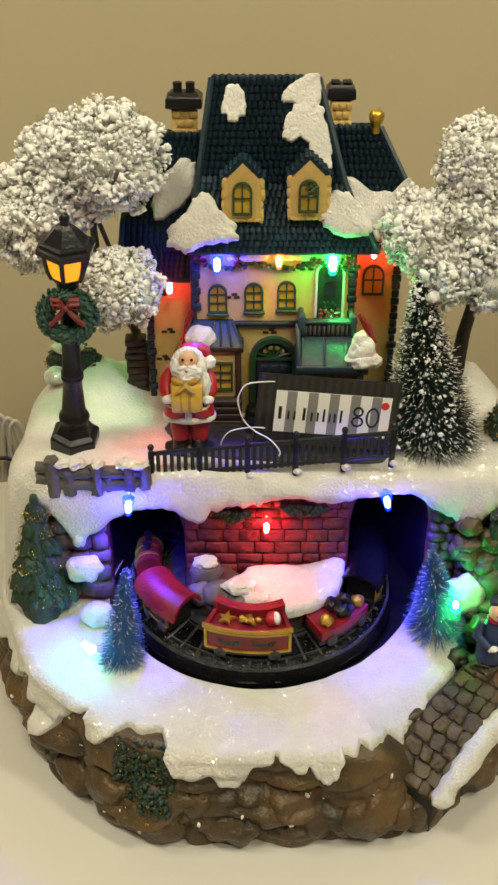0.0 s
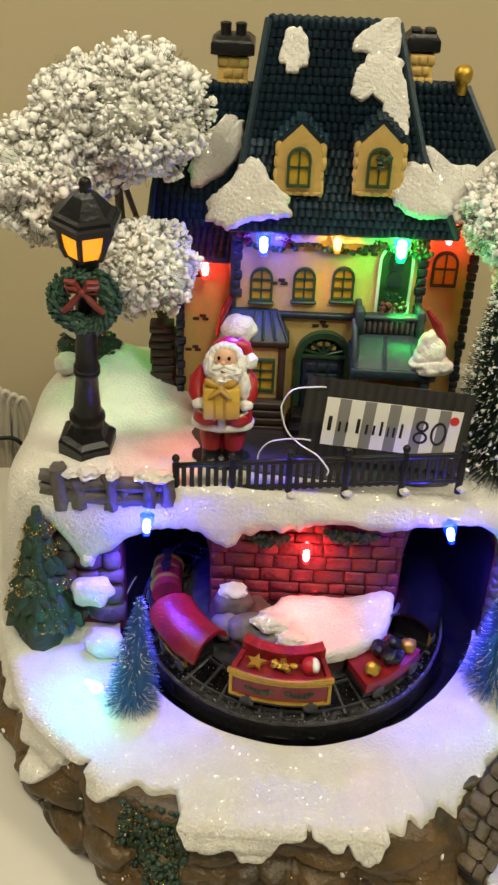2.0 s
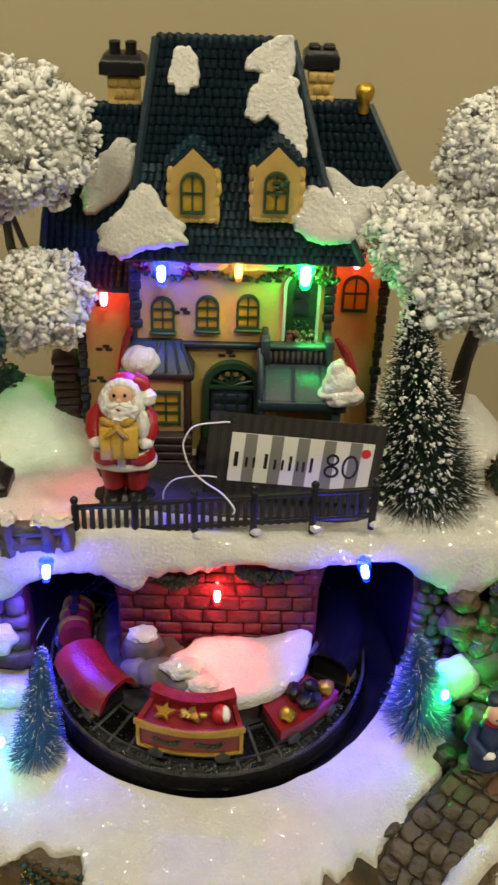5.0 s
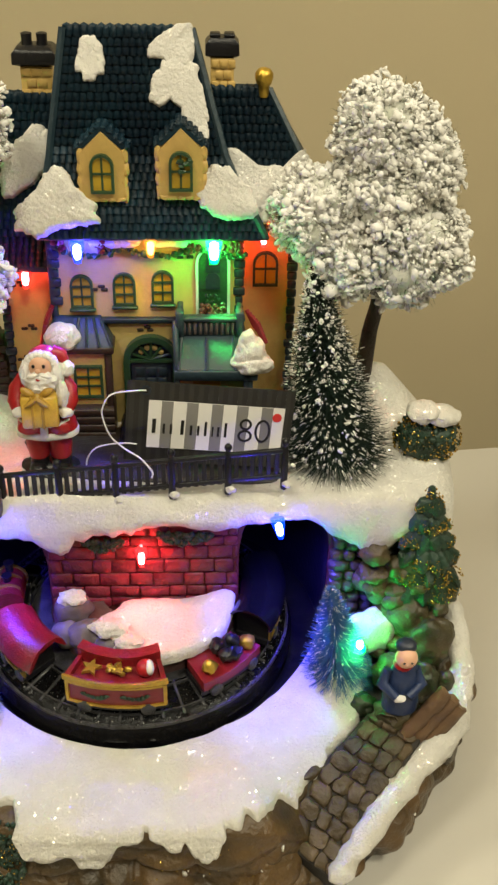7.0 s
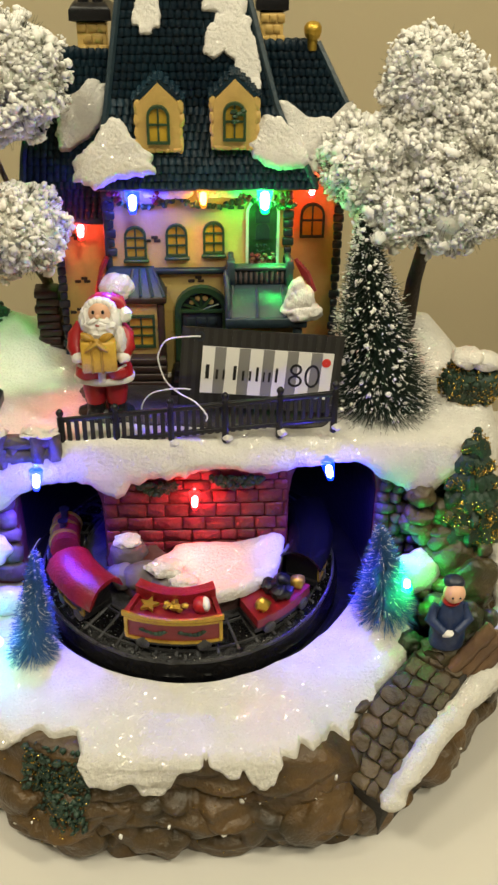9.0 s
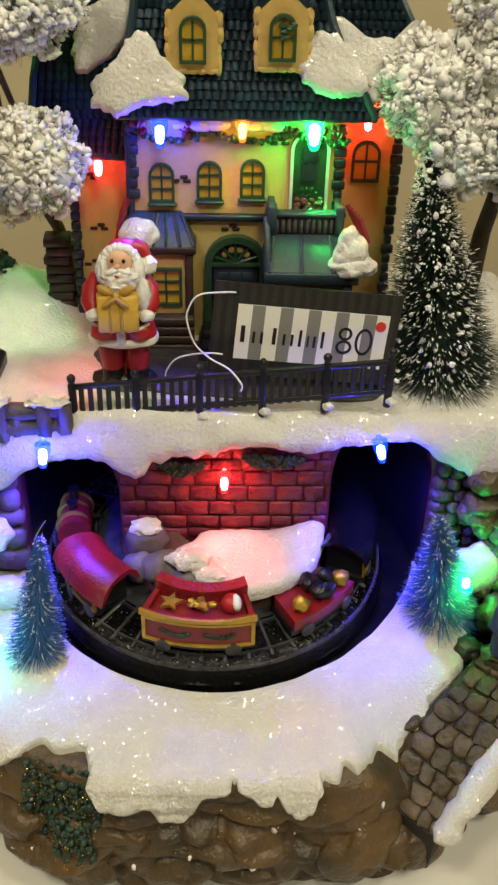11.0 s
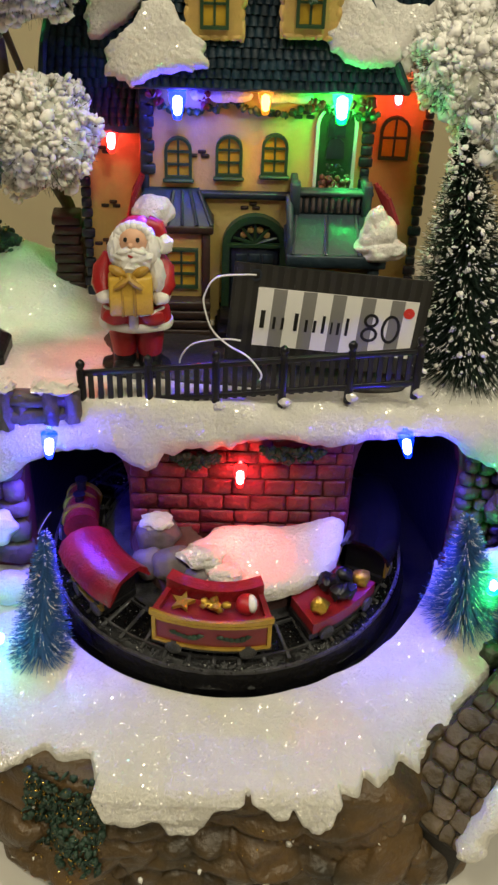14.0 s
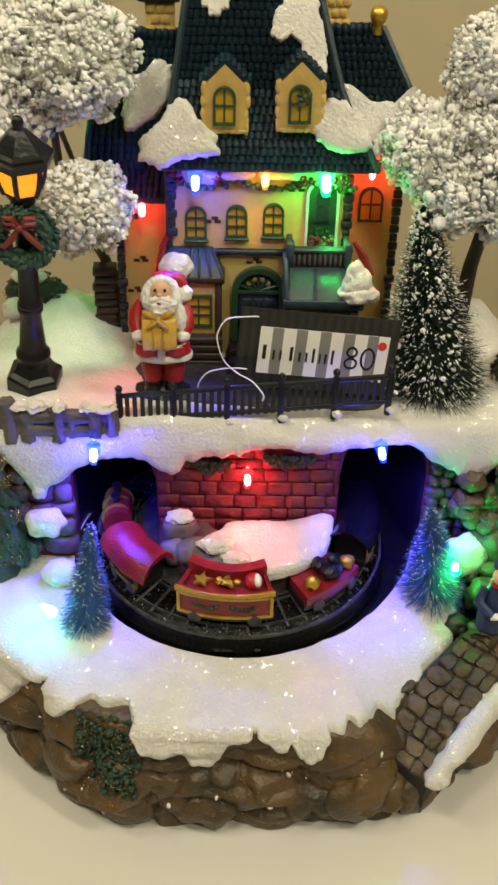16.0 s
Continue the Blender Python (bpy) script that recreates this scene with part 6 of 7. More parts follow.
# heading clockwise seen from above: the engine leads towards the left tunnel
ENG = TRAIN - 76
engine = thing("locomotive", car_frame(ENG).translation, "red toy steam engine with gold bands on the track", "train", "train")
bm = bmesh.new()
long_box(bm, -0.0155, 0.0150, -0.0070, 0.0070, 0.0020, 0.0055)
part("chassis", bent(bm, ENG), BLACK, engine, "black chassis")
bm = bmesh.new()
lathe(bm, [(0.0010, -0.0165), (0.0052, -0.0160), (0.0060, -0.0150), (0.0060, 0.0030)], Matrix.Translation((0.0, 0, 0.0115)) @ Matrix.Rotation(radians(90), 4, "Y"), 20)
part("boiler", bent(bm, ENG), TRAINRED, engine)
for x in (-0.0150, -0.0090, -0.0020):
    bm = bmesh.new()
    lathe(bm, [(0.0060, -0.0009), (0.0064, -0.0009), (0.0064, 0.0009), (0.0060, 0.0009)], Matrix.Translation((x, 0, 0.0115)) @ Matrix.Rotation(radians(90), 4, "Y"), 20)
    part("band", bent(bm, ENG), GOLD, engine, "gold boiler band")
for x, h in ((-0.0120, 0.0045), (-0.0055, 0.0028)):
    bm = bmesh.new()
    lathe(bm, [(0.0017, 0.0160), (0.0016, 0.0175 + h * 0.5), (0.0022, 0.0175 + h), (0.0008, 0.0178 + h)], Matrix.Translation((x, 0, 0)), 12)
    part("funnel", bent(bm, ENG), BLACK, engine)
bm = bmesh.new()
for k in range(7):
    box(bm, (-0.0178, -0.0045 + k * 0.0015, 0.0026), (0.0048, 0.0007, 0.0040), Matrix.Rotation(0.5, 3, "Y"))
part("cowcatcher", bent(bm, ENG), SCUFF, engine, "black cowcatcher")
wheels(engine, ENG, (-0.0115, -0.0050, 0.0090))


def coach(deg, half, wall, roofm, label, name, gold=True, top=0.0150):
    c = thing(name, car_frame(deg).translation, label, "train", "train")
    bm = bmesh.new()
    long_box(bm, -half, half, -0.0068, 0.0068, 0.0018, 0.0042)
    part("chassis", bent(bm, deg), BLACK, c)
    bm = bmesh.new()
    long_box(bm, -half * 0.93, half * 0.93, -0.0070, 0.0070, 0.0040, top)
    body = part("body", bent(bm, deg), wall, c)
    if gold:
        bm = bmesh.new()
        for z in (0.0044, 0.0142):
            long_box(bm, -half * 0.95, half * 0.95, -0.0077, -0.0069, z - 0.0005, z + 0.0006)
        for x in (-half * 0.93, half * 0.93):
            long_box(bm, x - 0.0006, x + 0.0006, -0.0077, -0.0069, 0.0044, 0.0145, 0, 1)
        part("gold_trim", bent(bm, deg), GOLD, c, "gold edging")
    wheels(c, deg, (-half * 0.6, half * 0.6))
    return c, body


CAB = TRAIN - 47
cab, body = coach(CAB, 0.0092, BLACK, RED, "red-roofed toy engine cab with a gold window", "engine_cab")
bm = bmesh.new()
rings = []
for k in range(9):
    x = -0.0146 + 0.0292 * k / 8
    rings.append([bm.verts.new((x, y, z)) for y, z in ((-0.0098, 0.0118), (-0.0082, 0.0162), (-0.0050, 0.0192), (-0.0012, 0.0202), (0.0012, 0.0202), (0.0050, 0.0192), (0.0082, 0.0162), (0.0098, 0.0118), (0.0090, 0.0118), (0.0040, 0.0178), (-0.0040, 0.0178), (-0.0090, 0.0118))])
for a, b in zip(rings, rings[1:]):
    for k in range(12):
        bm.faces.new((a[k], a[(k + 1) % 12], b[(k + 1) % 12], b[k]))
bm.faces.new(rings[0][::-1])
bm.faces.new(rings[-1])
part("roof", bent(bm, CAB), TRAINRED, cab, "curved red roof")
bm = bmesh.new()
lump(bm, (0, -0.0073, 0.0095), (0.0030, 0.0006, 0.0026), 2, 0.05, 2)
part("window", bent(bm, CAB), YELLOW, cab, "yellow cab window")

GIFT = TRAIN + 0
gift, body = coach(GIFT, 0.0185, DKRED, None, "red toy wagon with gold edging and loose decorations", "gift_wagon")
bm = bmesh.new()
long_box(bm, -0.0178, 0.0178, 0.0030, 0.0075, 0.0140, 0.0195, bow=0.0022)
long_box(bm, -0.0178, 0.0178, -0.0076, -0.0062, 0.0140, 0.0165, bow=0.0012)
long_box(bm, -0.0178, -0.0160, -0.0070, 0.0070, 0.0140, 0.0175)
long_box(bm, 0.0160, 0.0178, -0.0070, 0.0070, 0.0140, 0.0175)
part("rim", bent(bm, GIFT), TRAINRED, gift, "red raised rim")
bm = bmesh.new()
long_box(bm, -0.0182, 0.0182, -0.0084, -0.0074, 0.0158, 0.0172, bow=0.0010)
part("gold_rim", bent(bm, GIFT), GOLD, gift, "gold rim")
bm = bmesh.new()
for k in range(2):
    for j in range(6):
        lump(bm, (-0.0110 + k * 0.0140 + j * 0.0016, -0.0072, 0.0095 - 0.0012 * math.sin(j / 5 * math.pi)), (0.0013, 0.0008, 0.0010), j, 0.3, 1)
tagged(part("garland", bent(bm, GIFT), DKGREEN, gift, "dark garland on the wagon side"), kind="stuff")
bm = bmesh.new()
star = [((0.0042 if k % 2 == 0 else 0.0019) * math.sin(k * math.pi / 5), (0.0042 if k % 2 == 0 else 0.0019) * math.cos(k * math.pi / 5)) for k in range(10)]
prism(bm, [(x - 0.0100, y - 0.0010) for x, y in star], 0.0165, 0.0178, axis="z")
part("star", bent(bm, GIFT), GOLD, gift, "gold star")
bm = bmesh.new()
for k in range(12):
    random.seed(k + 40)
    lump(bm, (0.0010 + random.uniform(-1, 1) * 0.0044, -0.0005 + random.uniform(-1, 1) * 0.0026, 0.0172 + random.uniform(0, 1) * 0.0014), (0.0017, 0.0014, 0.0012), k, 0.3, 1)
tagged(part("bow", bent(bm, GIFT), GOLD, gift, "pale gold bow"), kind="stuff")
bm = bmesh.new()
lump(bm, (0.0112, -0.0005, 0.0176), (0.0038, 0.0036, 0.0034), 1, 0.02, 3)
ball = part("ball", bent(bm, GIFT), RED, gift, "red and white ball")
bm = bmesh.new()
lump(bm, (0.0126, -0.0014, 0.0186), (0.0018, 0.0032, 0.0030), 1, 0.02, 2)
part("stripe", bent(bm, GIFT), WHITE, ball)

FLAT = TRAIN + 47
flatcar, body = coach(FLAT, 0.0150, DKRED, None, "low red toy wagon with dark parcels and a gold bell", "flat_wagon", gold=False, top=0.0085)
for k in range(9):
    random.seed(k + 90)
    bm = bmesh.new()
    lump(bm, (0.0020 + random.uniform(-1, 1) * 0.0045, random.uniform(-1, 1) * 0.0045, 0.0105 + random.uniform(0, 1) * 0.0045), (0.0030, 0.0028, 0.0028), k, 0.25, 2)
    part("parcel", bent(bm, FLAT), BLACK, flatcar, "black lumpy parcel" if not k else "")
bm = bmesh.new()
lump(bm, (0.0105, -0.0030, 0.0112), (0.0032, 0.0030, 0.0030), 4, 0.15, 2)
lump(bm, (-0.0095, -0.0030, 0.0115), (0.0030, 0.0026, 0.0036), 5, 0.25, 2)
part("bell", bent(bm, FLAT), GOLD, flatcar, "gold bell and bow")
COACH = TRAIN + 87
tail, body = coach(COACH, 0.0185, BLACK, None, "black toy coach with small yellow windows", "passenger_coach", gold=True)
bm = bmesh.new()
rings = []
for k in range(9):
    x = -0.0205 + 0.0410 * k / 8
    rings.append([bm.verts.new((x, y, z)) for y, z in [(0.0092 * math.sin(u), 0.0125 + 0.0068 * math.cos(u)) for u in [radians(-88 + 176 * j / 10) for j in range(11)]] + [(0.0085 * math.sin(u), 0.0120 + 0.0062 * math.cos(u)) for u in [radians(88 - 176 * j / 10) for j in range(11)]]])
for a, b in zip(rings, rings[1:]):
    for k in range(22):
        bm.faces.new((a[k], a[(k + 1) % 22], b[(k + 1) % 22], b[k]))
bm.faces.new(rings[0][::-1])
bm.faces.new(rings[-1])
part("roof", bent(bm, COACH), LACQUER, tail, "glossy black roof")
for k in range(4):
    bm = bmesh.new()
    long_box(bm, -0.0140 + k * 0.0080, -0.0100 + k * 0.0080, -0.0076, -0.0069, 0.0080, 0.0115, 0, 2)
    part("window", bent(bm, COACH), YELLOW, tail, "yellow coach window" if not k else "")

# ---- rocks and stones about the hill ----
YARD = mat("dark_yard_stone", (0.045, 0.038, 0.034), 0.5, vary=0.45, scale=150, bump=0.7, bump_scale=350, second=(0.02, 0.017, 0.016))
def stone_bank(parent, x0, x1, z0, z1, y, material, seed, sx=0.0075, sz=0.0058, proud=0.0022, name="stone"):
    """Rows of uneven stones on the wall."""
    random.seed(seed)
    r = 0
    z = z0
    while z < z1 - sz * 0.4:
        h = sz * random.uniform(0.75, 1.25)
        x = x0 - random.uniform(0, sx * 0.5)
        while x < x1:
            w = sx * random.uniform(0.7, 1.35)
            a, b = max(x, x0), min(x + w, x1)
            if b - a > 0.0018:
                bm = bmesh.new()
                box(bm, ((a + b) / 2, y - proud * random.uniform(0.2, 0.5), z + h / 2), (b - a - 0.0004, proud * random.uniform(1.2, 1.9), (h - 0.0004) * random.uniform(0.9, 1.0)), Matrix.Rotation(random.uniform(-1, 1) * 0.06, 3, "Y"), 0.0007)
                part(name, bm, material, parent)
            x += w
        z += h
        r += 1


stone_bank(front_wall, -0.0335, 0.0522, 0.084, 0.143, YW, BRICK, 51, 0.0105, 0.0071, 0.0010, "brick")
COPING = mat("dark_red_rubble", (0.105, 0.022, 0.024), 0.42, vary=0.5, scale=190, bump=1.0, bump_scale=420, second=(0.045, 0.028, 0.026), island=0.3)


def rubble(parent, x0, x1, z0, z1, y, material, seed, sx, sz, deep=0.0042):
    """Rounded, uneven stones laid against the wall."""
    random.seed(seed)
    z = z0
    while z < z1:
        h = sz * random.uniform(0.8, 1.25)
        x = x0 - random.uniform(0, sx * 0.4)
        while x < x1:
            w = sx * random.uniform(0.7, 1.35)
            c = Vector((min(max(x + w / 2, x0 + w * 0.3), x1 - w * 0.3), y, z + h / 2 + random.uniform(-1, 1) * 0.0008))
            bm = bmesh.new()
            r = bmesh.ops.create_icosphere(bm, subdivisions=2, radius=1)
            for v in r["verts"]:
                e = (abs(v.co.x) ** 3.5 + abs(v.co.y) ** 3.5 + abs(v.co.z) ** 3.5) ** (-1 / 3.5)
                q = v.co * e
                k = 1 + 0.16 * noise.noise(q * 1.7 + Vector((seed + x * 900, z * 900, 0)))
                v.co = c + Vector((q.x * w * 0.51 * k, q.y * deep * k, q.z * h * 0.51 * k))
            part("stone", bm, material, parent)
            x += w
        z += h


rubble(front_wall, -0.0330, 0.0520, 0.1305, 0.142, YW + 0.0012, COPING, 54, 0.0095, 0.0062, 0.0040)
rubble(front_wall, -0.1030, -0.0765, 0.068, 0.120, YW + 0.0006, PURPLE, 52, 0.0105, 0.0095, 0.0050)
rubble(front_wall, 0.0955, 0.1240, 0.075, 0.130, YW + 0.0006, MOSSROCK, 53, 0.0072, 0.0064, 0.0050)
# garlands on the brick wall
for x0, x1, z in ((-0.0165, 0.0005, 0.1255), (0.0170, 0.0400, 0.1290)):
    random.seed(int(x0 * 1e4))
    bm = bmesh.new()
    for k in range(110):
        t = (k % 46) / 45
        lump(bm, (x0 + (x1 - x0) * t, 0.4265 + random.uniform(-1, 1) * 0.0008, z - 0.0025 * math.sin(t * math.pi) + random.uniform(-1, 1) * (0.0008 + 0.0026 * math.sin(t * math.pi))), [0.0013] * 3, k, 0.35, 1)
    g = thing("wall_garland", (x0, 0.428, z), "dark green garland hung on the brick wall", "garland", "wall garlands")
    tagged(part("leaves", bm, DKGREEN, g, "dark green leaf lumps"), kind="stuff")


def smooth_lump(name, parent, c, s, seed, material, label="", rough=0.14, sub=3, freq=1.6, m=None):
    bm = bmesh.new()
    lump(bm, c, s, seed, rough, sub, freq, 0, m)
    return part(name, bm, material, parent, label)


# boulders that bulge from the foot of the base
for k, (deg, s, sx, sz) in enumerate([(-63, 1.66, 0.019, 0.017), (-77, 1.75, 0.015, 0.012), (-88, 1.62, 0.017, 0.011), (-99, 1.80, 0.016, 0.011), (-108, 1.55, 0.012, 0.012), (-116, 1.80, 0.017, 0.012), (-128, 1.62, 0.016, 0.013), (-140, 1.80, 0.015, 0.012),
                                      (-152, 1.70, 0.014, 0.014), (-166, 1.7, 0.014, 0.014), (-36, 1.55, 0.014, 0.016), (-25, 1.7, 0.015, 0.015), (-14, 1.6, 0.014, 0.016), (-52, 1.62, 0.016, 0.013), (-43, 1.55, 0.014, 0.014)]):
    a = radians(deg)
    p = side_point(a, s)
    p -= Vector((math.cos(a), math.sin(a), 0)) * 0.0075
    smooth_lump("boulder", rock_base, (p.x, p.y, max(p.z, sz * 0.8)), (sx, 0.0105, sz), k + 3, ROCK, "brown painted boulder" if not k else "", 0.13, 4, 1.7, Matrix.Rotation(a + math.pi / 2, 3, "Z"))

# ---- stone path at the side ----
PL = spline([(0.112, 0.384, 0.0640), (0.099, 0.371, 0.0600), (0.086, 0.361, 0.0520), (0.0755, 0.3480, 0.0440), (0.0685, 0.3375, 0.0350)], 19)
PR = spline([(0.131, 0.367, 0.0630), (0.122, 0.357, 0.0560), (0.109, 0.345, 0.0440), (0.0985, 0.3335, 0.0340), (0.0895, 0.3245, 0.0270)], 19)
bm = bmesh.new()
rows = [[bm.verts.new(Vector(l).lerp(Vector(r), j / 4) - Vector((0, 0, 0.0012))) for j in range(5)] + [bm.verts.new((r[0], r[1] + 0.004, 0.0)), bm.verts.new((l[0], l[1] + 0.004, 0.0))] for l, r in zip(PL, PR)]
for a, b in zip(rows, rows[1:]):
    for k in range(7):
        bm.faces.new((a[k], a[(k + 1) % 7], b[(k + 1) % 7], b[k]))
bm.faces.new(rows[0][::-1])
bm.faces.new(rows[-1])
path = tagged(part("stone_path", bm, JOINT, None), "dark bed of the stone path down the hill", "path", kind="structure")
random.seed(61)
for i in range(9):
    t0, t1 = i / 9, (i + 1) / 9
    cuts = [0.06]
    while cuts[-1] < 0.94:
        cuts.append(min(0.96, cuts[-1] + random.uniform(0.20, 0.34)))
    for u0, u1 in zip(cuts, cuts[1:]):
        if u1 - u0 < 0.09:
            continue
        off = random.uniform(-0.02, 0.02)
        at = lambda t, u: Vector(PL[min(18, max(0, round((t + off) * 18)))]).lerp(Vector(PR[min(18, max(0, round((t + off) * 18)))]), u)
        q = [at(t0, u0), at(t0, u1), at(t1, u1), at(t1, u0)]
        c = sum(q, Vector()) / 4
        ex, ey = (q[1] - q[0] + q[2] - q[3]) / 2, (q[3] - q[0] + q[2] - q[1]) / 2
        n = ex.cross(ey).normalized()
        if n.z < 0:
            n = -n
        bm = bmesh.new()
        rings = []
        for f, hh in ((1.02, -0.0022), (1.0, -0.0001), (0.90, 0.0007), (0.62, 0.0009)):
            ring = []
            for k in range(14):
                th = k * math.tau / 14
                cu, su = math.cos(th), math.sin(th)
                e = (abs(cu) ** 5 + abs(su) ** 5) ** (-1 / 5)
                p = c + ex * 0.5 * f * e * cu + ey * 0.5 * f * e * su + n * hh
                ring.append(bm.verts.new(p + Vector((wob(*p, 260, i), wob(*p, 260, i + 4), wob(*p, 260, i + 8))) * 0.0014))
            rings.append(ring)
        for a, b in zip(rings, rings[1:]):
            for k in range(14):
                bm.faces.new((a[k], a[(k + 1) % 14], b[(k + 1) % 14], b[k]))
        bm.faces.new(rings[-1])
        part("stone", bm, STONE, path)
for k in range(3, 7):
    t = k / 6
    p = Vector(PL[round(t * 18)]) + Vector((-0.0015, 0.0010, -0.0018))
    smooth_lump("edge_rock", path, p, (0.0085, 0.0034, 0.0026), k + 30, ROCK, "", 0.12, 3, 1.6, Matrix.Rotation(0.85, 3, "Z"))

# snow ridge along the outer edge of the path
bm = bmesh.new()
line = spline([(0.1490, 0.4260, 0.1000), (0.1507, 0.4165, 0.0920), (0.1520, 0.4050, 0.0835), (0.1528, 0.3945, 0.0755), (0.1493, 0.3800, 0.0660), (0.1408, 0.3690, 0.0575), (0.1281, 0.3598, 0.0515), (0.1168, 0.3494, 0.0450), (0.1031, 0.3359, 0.0365), (0.0935, 0.3255, 0.0300), (0.0895, 0.3215, 0.0275)], 56)
rad = np.interp(np.linspace(0, 1, 56), [0, 0.15, 0.35, 0.5, 0.75, 0.93, 1], [0.0035, 0.0045, 0.0058, 0.0066, 0.0058, 0.0046, 0.0022])
tube(bm, [Vector(p) for p in line], list(rad), 14)
for v in bm.verts:
    v.co += Vector((wob(*v.co, 170), wob(*v.co, 170, 3), wob(*v.co, 170, 6))) * 0.0022
tagged(part("snow_ridge", bm, SNOW, None), "white glitter snow ridge beside the stone path", "snow", kind="structure")

# rocks behind the small figure
rocks = thing("rock_bank", (0.14, 0.41, 0.06), "green-brown rock bank below the side tree", "rock")
for k, (c, s) in enumerate([((0.139, 0.404, 0.082), (0.011, 0.009, 0.016)), ((0.1440, 0.408, 0.080), (0.0085, 0.008, 0.014)), ((0.130, 0.414, 0.092), (0.010, 0.009, 0.013)), ((0.139, 0.424, 0.098), (0.012, 0.010, 0.018)), ((0.147, 0.430, 0.088), (0.008, 0.010, 0.018)),
                            ((0.122, 0.398, 0.070), (0.009, 0.008, 0.010)), ((0.146, 0.390, 0.066), (0.007, 0.007, 0.011)), ((0.124, 0.424, 0.105), (0.010, 0.009, 0.012)), ((0.134, 0.392, 0.070), (0.009, 0.007, 0.011)), ((0.108, 0.386, 0.063), (0.006, 0.005, 0.006))]):
    smooth_lump("rock", rocks, c, s, k + 50, MOSSROCK, "", 0.14, 4, 1.8)
random.seed(57)
for k in range(34):
    u, v = random.uniform(0, 1), random.uniform(0, 1)
    c = (0.108 + 0.036 * u, 0.4215 - 0.022 * u * (1 - v) - 0.004 * random.random(), 0.072 + 0.060 * v - 0.012 * u)
    smooth_lump("rock", rocks, c, (random.uniform(0.004, 0.0065), 0.0050, random.uniform(0.0032, 0.0052)), k + 150, MOSSROCK, "", 0.12, 3, 1.8, Matrix.Rotation(random.uniform(-0.5, 0.5), 3, "Y"))
smooth_lump("rock", rocks, (0.1225, 0.3800, 0.0655), (0.0100, 0.0080, 0.0068), 190, MOSSROCK, "", 0.25, 3, 2.4)
plank = thing("wood_plank", (0.138, 0.376, 0.06), "worn brown wooden plank leaning beside the path", "plank")
for k in range(3):
    bm = bmesh.new()
    d = Vector((0.0230, 0.0060, 0.0300)).normalized()
    p0 = Vector((0.1245 + k * 0.0034, 0.3700 - k * 0.0008, 0.0620 - k * 0.0036))
    tube(bm, [p0, p0 + d * 0.009, p0 + d * 0.019, p0 + d * 0.027], [0.0030, 0.0036, 0.0037, 0.0030], 10)
    gnarl(bm)
    part("board", bm, WOOD, plank)

# ---- small seated figure ----
bm = bmesh.new()
K = Vector((0.1205, 0.3745, 0.0))
lathe(bm, [(0.0085, 0.0), (0.0088, 0.006), (0.0080, 0.014), (0.0072, 0.022), (0.0052, 0.029), (0.003, 0.031)], Matrix.Translation((K.x + 0.001, K.y, 0.0665)) @ Matrix.Diagonal((1, 0.8, 1, 1)), 18, 0)
for s in (-1, 1):
    tube(bm, [(K.x + s * 0.0062, K.y, 0.0930), (K.x + s * 0.0092, K.y - 0.003, 0.0860), (K.x + s * 0.0030, K.y - 0.0085, 0.0815)], [0.0026, 0.0030, 0.0022], 10, 0)
lump(bm, (K.x - 0.0015, K.y - 0.0092, 0.0815), (0.0030, 0.0018, 0.0020), 2, 0.2, 2, mi=4)
lathe(bm, [(0.0038, -0.0018), (0.0048, 0.0), (0.0036, 0.0018)], Matrix.Translation((K.x, K.y - 0.001, 0.0975)), 14, 1)
lump(bm, (K.x + 0.0005, K.y - 0.003, 0.1038), (0.0052, 0.0050, 0.0056), 3, 0.03, 3, mi=2)
lump(bm, (K.x + 0.0005, K.y + 0.0004, 0.1082), (0.0050, 0.0046, 0.0036), 4, 0.06, 3, mi=3)
for s in (-1, 1):
    lump(bm, (K.x + 0.0005 + s * 0.0018, K.y - 0.0078, 0.1046), (0.0006, 0.0004, 0.0007), 1, 0.0, 1, mi=3)
bmesh.ops.scale(bm, vec=(0.92, 0.90, 0.86), space=Matrix.Translation(-Vector((K.x, K.y, 0.068))), verts=bm.verts)
bmesh.ops.translate(bm, vec=(0.0005, 0.0035, 0.0045), verts=bm.verts)
single("small_figurine", bm, [BLUE, RED, SKIN, NAVY, WHITE], "small figurine in a dark blue coat and red scarf", "figurine")


